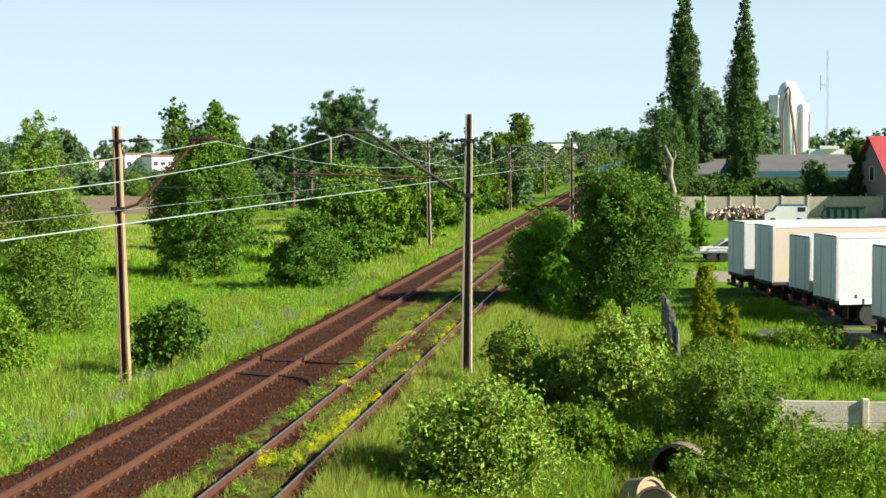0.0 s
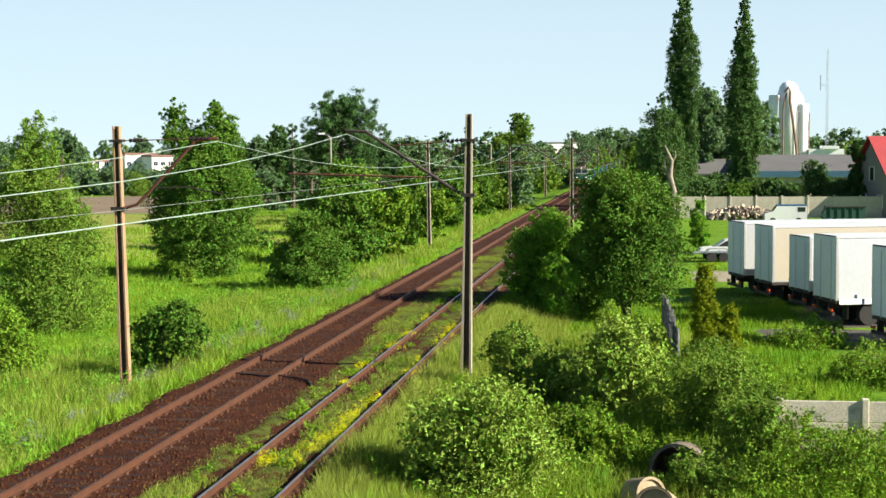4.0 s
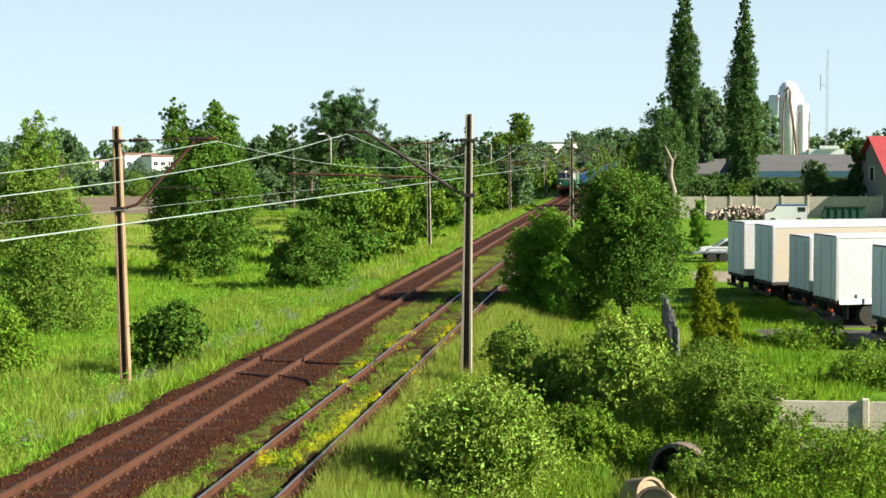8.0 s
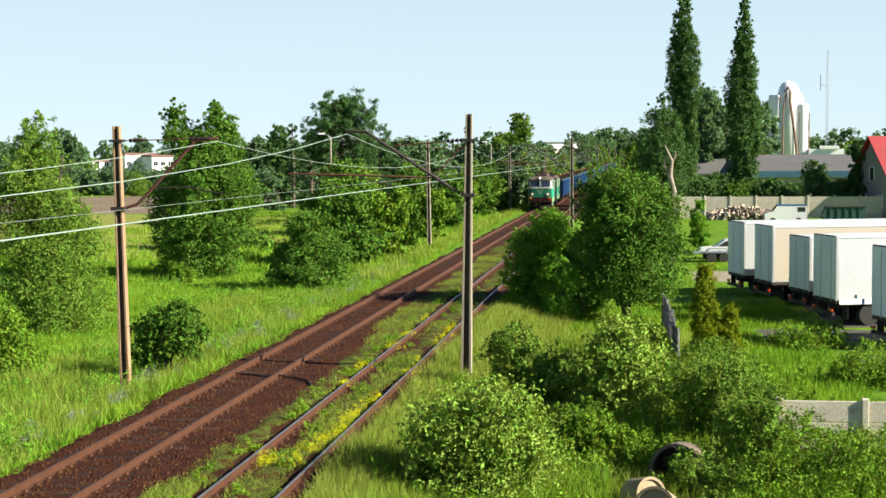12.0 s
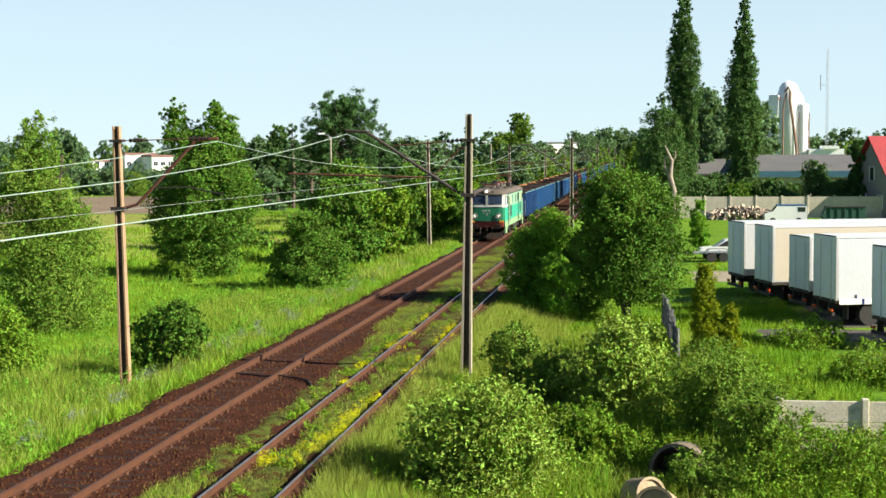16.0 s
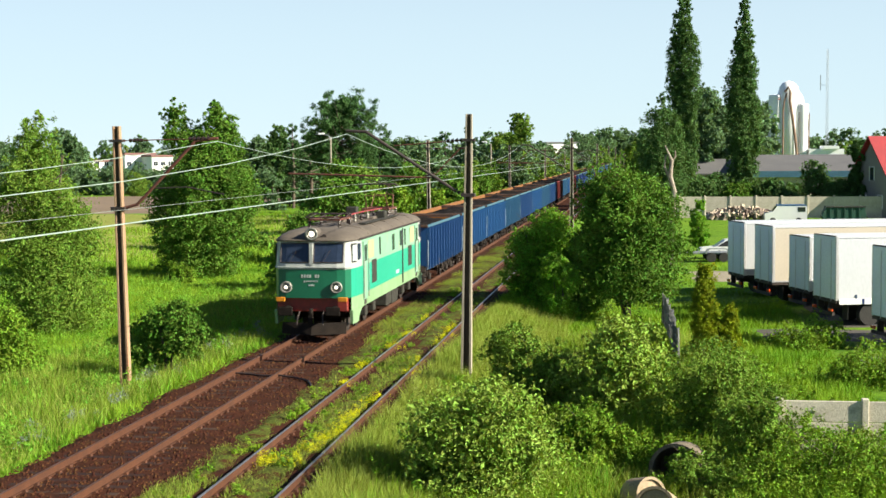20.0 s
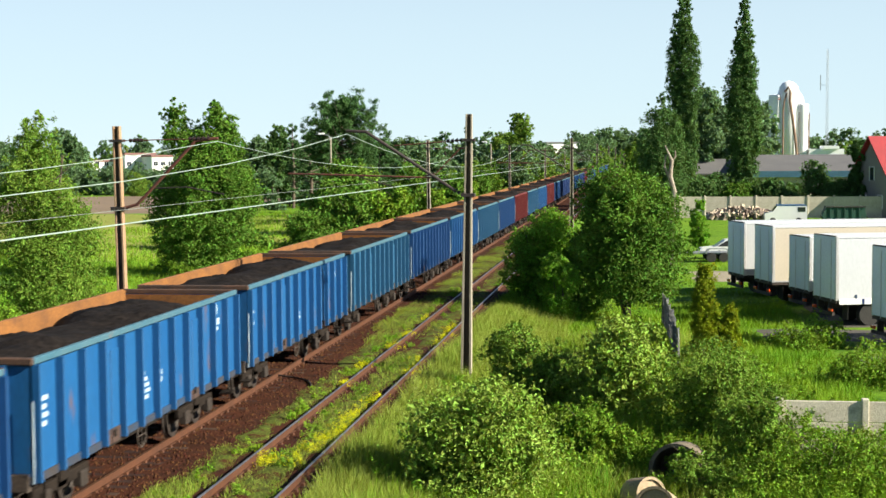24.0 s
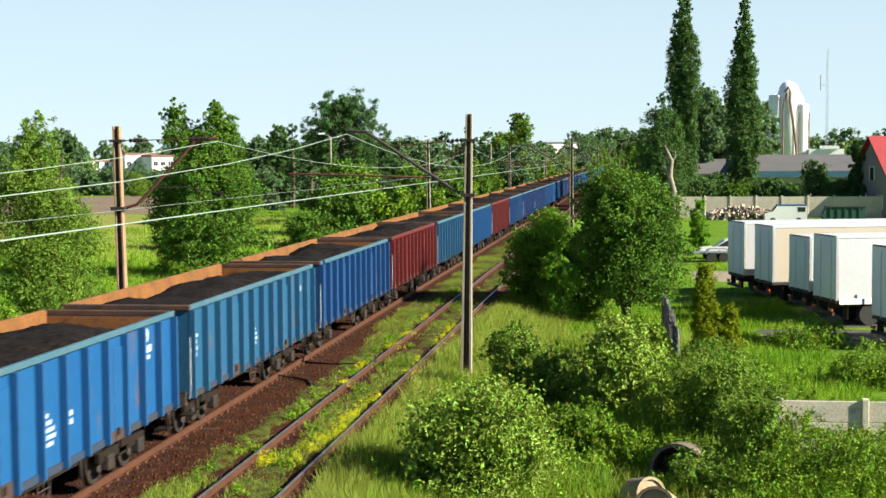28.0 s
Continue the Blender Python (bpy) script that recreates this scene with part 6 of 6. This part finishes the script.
        bo.matrix_basis = pose(0, yc, 0)
        for dy in (-1.75, 0, 1.75):
            sets.append(wheelset(bo, dy, 0.625, 24))
            for sx in (-1, 1):
                part("axle_box", boxes((min(sx * 1.0, sx * 1.22), max(sx * 1.0, sx * 1.22), dy - 0.22, dy + 0.22, 0.42, 0.82), bevel=0.04), M_GRILLE, bo)
                for o in (-0.42, 0.42):
                    part("spring", lathe(bmesh.new(), [(0.1, 0.7), (0.12, 0.74), (0.09, 0.78), (0.12, 0.82), (0.09, 0.86), (0.12, 0.90), (0.1, 1.0)], 8, "z", (sx * 1.12, dy + o, 0)), M_UNDER, bo)
    part("underframe", boxes((-1.2, 1.2, 0.4, LOCO_LEN - 0.4, 0.9, 1.03)), M_UNDER, lo)
    # roof gear: folded and raised pantograph, busbar on insulators, covers
    def pantograph(y0, up):
        fr = part("pantograph", boxes((-0.62, -0.55, y0 - 1.1, y0 + 1.1, 4.22, 4.29), (0.55, 0.62, y0 - 1.1, y0 + 1.1, 4.22, 4.29), (-0.6, 0.6, y0 - 1.1, y0 - 1.03, 4.22, 4.29), (-0.6, 0.6, y0 + 1.03, y0 + 1.1, 4.22, 4.29)), M_STEELRED, lo)
        zt = 5.36 if up else 4.44
        zm = 4.85 if up else 4.36
        steel = M_STEELRED if up else M_STEELDARK
        spread = 1.15 if up else 1.55
        for x in (-0.5, 0.5):
            for sg in (-1, 1):
                part("lower_arm", tube(bmesh.new(), (x, y0 + sg * 0.6, 4.28), (x * 0.9, y0 + sg * spread, zm), 0.026, None, 6), steel, fr)
                part("upper_arm", tube(bmesh.new(), (x * 0.9, y0 + sg * spread, zm), (x, y0 + sg * 0.15, zt), 0.009 if up else 0.018, None, 6), steel, fr)
        for sg in (-1, 1):
            part("cross_tube", tube(bmesh.new(), (-0.45, y0 + sg * spread, zm), (0.45, y0 + sg * spread, zm), 0.02, None, 6), steel, fr)
        bm = bmesh.new()
        for sg in (-0.16, 0.16):
            path_tube(bm, [(-0.95, y0 + sg, zt - 0.16), (-0.72, y0 + sg, zt), (0.72, y0 + sg, zt), (0.95, y0 + sg, zt - 0.16)], 0.03, 6)
        part("contact_strip", bm, M_STEELDARK, fr)
        for x in (-0.58, 0.58):
            for sg in (-1, 1):
                part("insulator", lathe(bmesh.new(), [(0.04, 3.9), (0.07, 3.98), (0.045, 4.03), (0.07, 4.08), (0.045, 4.13), (0.065, 4.17), (0.04, 4.23)], 10, "z", (x, y0 + sg * 1.0, 0)), M_INSUL, fr)
    pantograph(3.4, False)
    pantograph(LOCO_LEN - 3.6, True)
    bm = bmesh.new()
    path_tube(bm, [(0.35, 4.8, 4.3), (0.35, 8, 4.33), (0.35, 12.8, 4.3)], 0.032, 6)
    part("busbar", bm, mat("red_busbar_paint", (0.26, 0.03, 0.035), (0.16, 0.02, 0.025), 0.5), lo)
    for k in range(6):
        part("insulator", lathe(bmesh.new(), [(0.04, 3.95), (0.075, 4.03), (0.05, 4.08), (0.075, 4.13), (0.05, 4.18), (0.03, 4.3)], 10, "z", (0.35, 5.2 + 1.4 * k, 0)), M_LENS if k % 2 else M_INSUL, lo)
    part("roof_cover", boxes((-0.75, 0.0, 6.0, 8.6, 3.95, 4.12), (-0.7, 0.6, 9.4, 11.4, 3.95, 4.06), bevel=0.03), M_ROOF, lo)
    part("breaker_box", boxes((-0.5, -0.05, 9.0, 9.5, 3.95, 4.5), bevel=0.03), M_GRILLE, lo)
    part("breaker_box", boxes((0.55, 0.95, 10.2, 10.9, 3.93, 4.28), bevel=0.03), M_GRILLE, lo)
    part("roof_walkway", boxes((0.8, 1.1, 5.0, 13, 3.97, 4.0), (-1.1, -0.8, 5.0, 13, 3.97, 4.0)), M_GRILLE, lo)
    return lo, sets


def wagon(kind, seed, label):
    """Open coal wagon, 12.8 m body, its centre at the origin and rails at z = 0."""
    pm = M_BLUES[kind]
    wg = empty("coal_wagon", pose(0, 460, 0), label, "wagon", "coal train wagons")
    hl, hw, zb, zt = 6.4, 1.47, 1.16, 3.24
    part("floor", boxes((-1.4, 1.4, -hl, hl, 1.02, zb + 0.06)), M_UNDER, wg)
    bay = 2 * hl / 12
    rib_bm = boxes((0.0, 0.16, -0.035, 0.035, zb - 0.1, zt - 0.12), bevel=0.008)
    rib = None
    for s in (-1, 1):
        part("side_wall", boxes((min(s * (hw - 0.03), s * hw), max(s * (hw - 0.03), s * hw), -hl, hl, zb, zt - 0.1)), pm, wg)
        part("top_rail", boxes((min(s * (hw - 0.025), s * (hw + 0.08)), max(s * (hw - 0.025), s * (hw + 0.08)), -hl, hl, zt - 0.12, zt), bevel=0.015), M_TOPRAIL if s > 0 and kind != "red" else (pm if s > 0 else M_LINING), wg)
        part("sill", boxes((min(s * (hw - 0.1), s * (hw + 0.03)), max(s * (hw - 0.1), s * (hw + 0.03)), -hl, hl, zb - 0.13, zb + 0.02)), M_GRIMY if kind != "red" else M_FOOT, wg)
        for k in range(13):
            m = pose(s * hw, -hl + 0.05 + k * (2 * hl - 0.1) / 12, 0, 0, 0, 0 if s > 0 else 180)
            if rib is None:
                rib = part("rib", rib_bm, pm, wg)
                rib.matrix_basis = m
            else:
                share(rib, m)
        for k in (3, 8):
            for o in (0.03, 0.52):
                d = part("door_leaf", boxes((min(s * hw, s * (hw + 0.035)), max(s * hw, s * (hw + 0.035)), -hl + k * bay + 0.08 + (o - 0.03), -hl + k * bay + 0.08 + o + 0.41, zb + 0.03, zt - 0.36), bevel=0.012), pm, wg)
                part("door_foot", boxes((min(s * (hw + 0.032), s * (hw + 0.045)), max(s * (hw + 0.032), s * (hw + 0.045)), -hl + k * bay + 0.08 + (o - 0.03), -hl + k * bay + 0.08 + o + 0.41, zb - 0.14, zb + (0.16 if k == 3 else 0.08))), M_FOOT, d, "rusty worn door foot")
                part("hinge", boxes((min(s * (hw + 0.03), s * (hw + 0.07)), max(s * (hw + 0.03), s * (hw + 0.07)), -hl + k * bay + 0.1 + o, -hl + k * bay + 0.2 + o, zb - 0.02, zb + 0.12)), M_UNDER, d)
        x0, x1 = sorted((s * (hw + 0.003), s * (hw + 0.008)))
        y = -hl + 10 * bay + 0.14
        part("emblem", lathe(bmesh.new(), [(0.01, x0), (0.15, x0), (0.15, x1), (0.01, x1)], 14, "x", (0, y + 0.32, zt - 0.34)), M_WHITE, wg)
        for b0, b1, q0, q1 in ((0.0, 0.62, 0.72, 0.56), (0.05, 0.5, 0.86, 0.77)):
            part("marking_bar", boxes((x0, x1, y + b0, y + b1, zt - q0, zt - q1)), M_WHITE, wg)
        y = -hl + 0.26
        for k in range(4):
            part("marking_bar", boxes((x0, x1, y, y + 0.44 - 0.07 * (k % 2), 2.42 - 0.15 * k, 2.51 - 0.15 * k)), M_WHITE, wg)
        y = -hl + 5 * bay + 0.2
        for k, wd in enumerate((0.5, 0.62, 0.56, 0.44, 0.3)):
            part("marking_bar", boxes((x0, x1, y + 0.03 * (k % 3), y + wd, 1.56 + 0.13 * k, 1.64 + 0.13 * k)), M_WHITE, wg)
        for k in range(2):
            part("marking_bar", boxes((x0, x1, y + bay, y + bay + 0.36, 1.78 + 0.16 * k, 1.88 + 0.16 * k)), M_WHITE, wg)
    for s in (-1, 1):
        part("end_wall", boxes((-hw, hw, min(s * (hl - 0.04), s * hl), max(s * (hl - 0.04), s * hl), zb, zt - 0.08)), pm, wg)
        part("end_rail", boxes((-hw - 0.06, hw + 0.06, min(s * (hl - 0.05), s * (hl + 0.08)), max(s * (hl - 0.05), s * (hl + 0.08)), zt - 0.125, zt + 0.004), bevel=0.02), M_RIMDARK, wg, "coal-black end rail")
        for x in (-1.0, -0.35, 0.35, 1.0):
            part("end_post", boxes((x - 0.05, x + 0.05, min(s * hl, s * (hl + 0.1)), max(s * hl, s * (hl + 0.1)), zb - 0.1, zt - 0.12)), pm, wg)
        part("headstock", boxes((-1.4, 1.4, min(s * (hl - 0.1), s * (hl + 0.06)), max(s * (hl - 0.1), s * (hl + 0.06)), 0.9, zb + 0.05), bevel=0.01), M_SILL, wg)
        buffers(wg, s * (hl + 0.06), s)
        part("grab_rail", path_tube(bmesh.new(), [(1.5, s * (hl + 0.04), zb - 0.1), (1.54, s * (hl + 0.1), zb + 0.2), (1.54, s * (hl + 0.1), 2.5)], 0.016, 5), M_WHITE, wg)
        part("step", boxes((1.2, 1.5, min(s * (hl - 0.5), s * (hl - 0.1)), max(s * (hl - 0.5), s * (hl - 0.1)), 0.62, 0.66), (1.46, 1.5, min(s * (hl - 0.48), s * (hl - 0.44)), max(s * (hl - 0.48), s * (hl - 0.44)), 0.62, 1.05)), M_UNDER, wg)
    # rusty lining: four inner faces
    w = hw - 0.045
    part("lining", boxes((-w, -w + 0.012, -hl + 0.05, hl - 0.05, zb, zt - 0.03), (w - 0.012, w, -hl + 0.05, hl - 0.05, zb, zt - 0.03), (-w + 0.012, w - 0.012, -hl + 0.045, -hl + 0.06, zb, zt - 0.13), (-w + 0.012, w - 0.012, hl - 0.06, hl - 0.045, zb, zt - 0.13)), M_LINING, wg, "rusty orange inner lining")
    # heaped coal
    nx, ny = 18, 64
    verts, faces = [], []
    for j in range(ny + 1):
        for i in range(nx + 1):
            u, q = i / nx * 2 - 1, j / ny * 2 - 1
            heap = 0.16 * math.cos(u * 1.35) + 0.11 * math.cos(q * math.pi * 2.0 + 2.6 + seed) - 0.20 * max(0, abs(q) - 0.78) / 0.22
            z = zt - 0.27 + heap + 0.16 * noise.noise((u * 1.4, q * 5, seed)) + 0.07 * noise.noise((u * 7, q * 34, seed + 2.0)) + 0.03 * noise.noise((u * 17, q * 80, seed)) - (0.10 if u > 0 else 0.20) * max(0, abs(u) - 0.5) / 0.5
            verts.append((u * (w - 0.014), q * (hl - 0.065), min(z, zt + 0.12)))
    for j in range(ny):
        for i in range(nx):
            a_ = j * (nx + 1) + i
            faces.append((a_, a_ + 1, a_ + nx + 2, a_ + nx + 1))
    soup("coal_load", verts, faces, M_COAL, wg, "heaped black fine coal", True)
    sets = []
    for yc in (-4.2, 4.2):
        bo = part("bogie", boxes((-1.1, -0.98, -1.35, 1.35, 0.5, 0.72), (0.98, 1.1, -1.35, 1.35, 0.5, 0.72), (-1.1, 1.1, -0.25, 0.25, 0.45, 0.95), bevel=0.02), M_UNDER, wg)
        bo.matrix_basis = pose(0, yc, 0)
        for dy in (-0.9, 0.9):
            sets.append(wheelset(bo, dy, 0.46, 18))
            for sx in (-1, 1):
                part("axle_box", boxes((min(sx * 1.0, sx * 1.2), max(sx * 1.0, sx * 1.2), dy - 0.17, dy + 0.17, 0.32, 0.64), bevel=0.03), M_WHEEL, bo)
        for sx in (-1, 1):
            part("spring", boxes((min(sx * 1.0, sx * 1.16), max(sx * 1.0, sx * 1.16), -0.2, 0.2, 0.62, 0.92), bevel=0.03), M_UNDER, bo)
    ring_pts = [(1.5, -0.9 + 0.26 * math.cos(k * math.tau / 14), 0.86 + 0.26 * math.sin(k * math.tau / 14)) for k in range(15)]
    bw = part("brake_wheel", path_tube(bmesh.new(), ring_pts, 0.018, 5), M_SILL, wg, "pale hand brake wheel")
    for k in range(2):
        dy, dz = 0.26 * math.cos(k * 1.571), 0.26 * math.sin(k * 1.571)
        part("spoke", tube(bmesh.new(), (1.5, -0.9 - dy, 0.86 - dz), (1.5, -0.9 + dy, 0.86 + dz), 0.012, None, 5), M_SILL, bw)
    part("brake_gear", boxes((-0.4, 0.4, -2.2, 2.2, 0.6, 0.9), (0.9, 1.15, -1.9, 1.6, 0.78, 0.98)), M_UNDER, wg)
    return wg


LOCO, LOCO_WHEELS = locomotive()
KINDS = {
    "sky": wagon("sky", 1, "faded sky-blue open wagon heaped with coal"),
    "royal": wagon("royal", 2, "royal blue open wagon heaped with coal"),
    "teal": wagon("teal", 3, "bleached teal-blue open wagon heaped with coal"),
    "navy": wagon("navy", 4, "deep blue open wagon heaped with coal"),
    "red": wagon("red", 5, "oxide-red open wagon heaped with coal"),
}
ORDER = ("royal sky sky teal royal sky teal royal red teal sky red royal navy navy royal sky royal "
         "navy red sky navy royal sky navy red royal navy sky royal navy sky navy royal").split()
WAGONS, used = [], set()
for kind in ORDER:
    if kind in used:
        WAGONS.append(copy_thing(KINDS[kind], pose(0, 460, 0)))
    else:
        used.add(kind)
        WAGONS.append(KINDS[kind])


# ---- sleepers and rail fastenings ----
def sleepers(track, y0, n, step, sink):
    bm = boxes((-1.3, 1.3, -0.125, 0.125, -0.36, -0.17), bevel=0.012)
    first = part("sleeper", bm, M_SLEEPER, track)
    first.matrix_basis = pose(0, y0, sink)
    r = random.Random(3)
    for i in range(1, n):
        share(first, pose(r.uniform(-0.03, 0.03), y0 + i * step + r.uniform(-0.04, 0.04), sink + r.uniform(-0.012, 0.008), 0, 0, r.uniform(-1.2, 1.2)))
    v, f = [], []
    for i in range(n):
        for s in (-0.7535, 0.7535):
            for o in (-0.115, 0.115):
                x0, x1, yy = s + o - 0.045, s + o + 0.045, y0 + i * step
                k = len(v)
                v += [(x0, yy - 0.07, -0.17), (x1, yy - 0.07, -0.17), (x1, yy + 0.07, -0.17), (x0, yy + 0.07, -0.17), (x0 + 0.02, yy - 0.05, -0.115), (x1 - 0.02, yy - 0.05, -0.115), (x1 - 0.02, yy + 0.05, -0.115), (x0 + 0.02, yy + 0.05, -0.115)]
                f += [tuple(k + j for j in q) for q in ((4, 5, 6, 7), (0, 1, 5, 4), (1, 2, 6, 5), (2, 3, 7, 6), (3, 0, 4, 7))]
    soup("rail_fastening", v, f, M_RAIL, track)["kind"] = "stuff"


sleepers(MAIN, 20, 280, 0.6, 0.0)
sleepers(SIDING, 20, 150, 0.6, -0.012)


# ---- the train's run ----
def front_at(t):
    """How far ahead the locomotive's front stands: about 15.4 m/s, slowing very slightly."""
    return 52.2 + 15.42 * (20 - t) + 0.008 * (20 - t) ** 2


def motions():
    times = [0, 3, 6, 9, 12, 15, 18, 21, 24, 26, 28]
    walk(LOCO, [(t, pose(0, front_at(t), 0)) for t in times])
    for k, w in enumerate(WAGONS):
        walk(w, [(t, pose(0, front_at(t) + 18.0 + 14.04 * (k + 1) - 6.4, 0)) for t in times])
    spin = [LOCO_WHEELS]
    for w in WAGONS[:6]:
        spin.append([o for b in w.children if b.name.startswith("bogie") for o in b.children if o.name.startswith("wheelset")])
    for wheels in spin:
        for o in wheels:
            at, r = o.matrix_basis.translation.copy(), o.matrix_basis.translation.z
            walk(o, [(i / 30, Matrix.Translation(at) @ Matrix.Rotation((front_at(0) - front_at(i / 30)) / r % math.tau, 4, "X")) for i in range(841)])


motions()
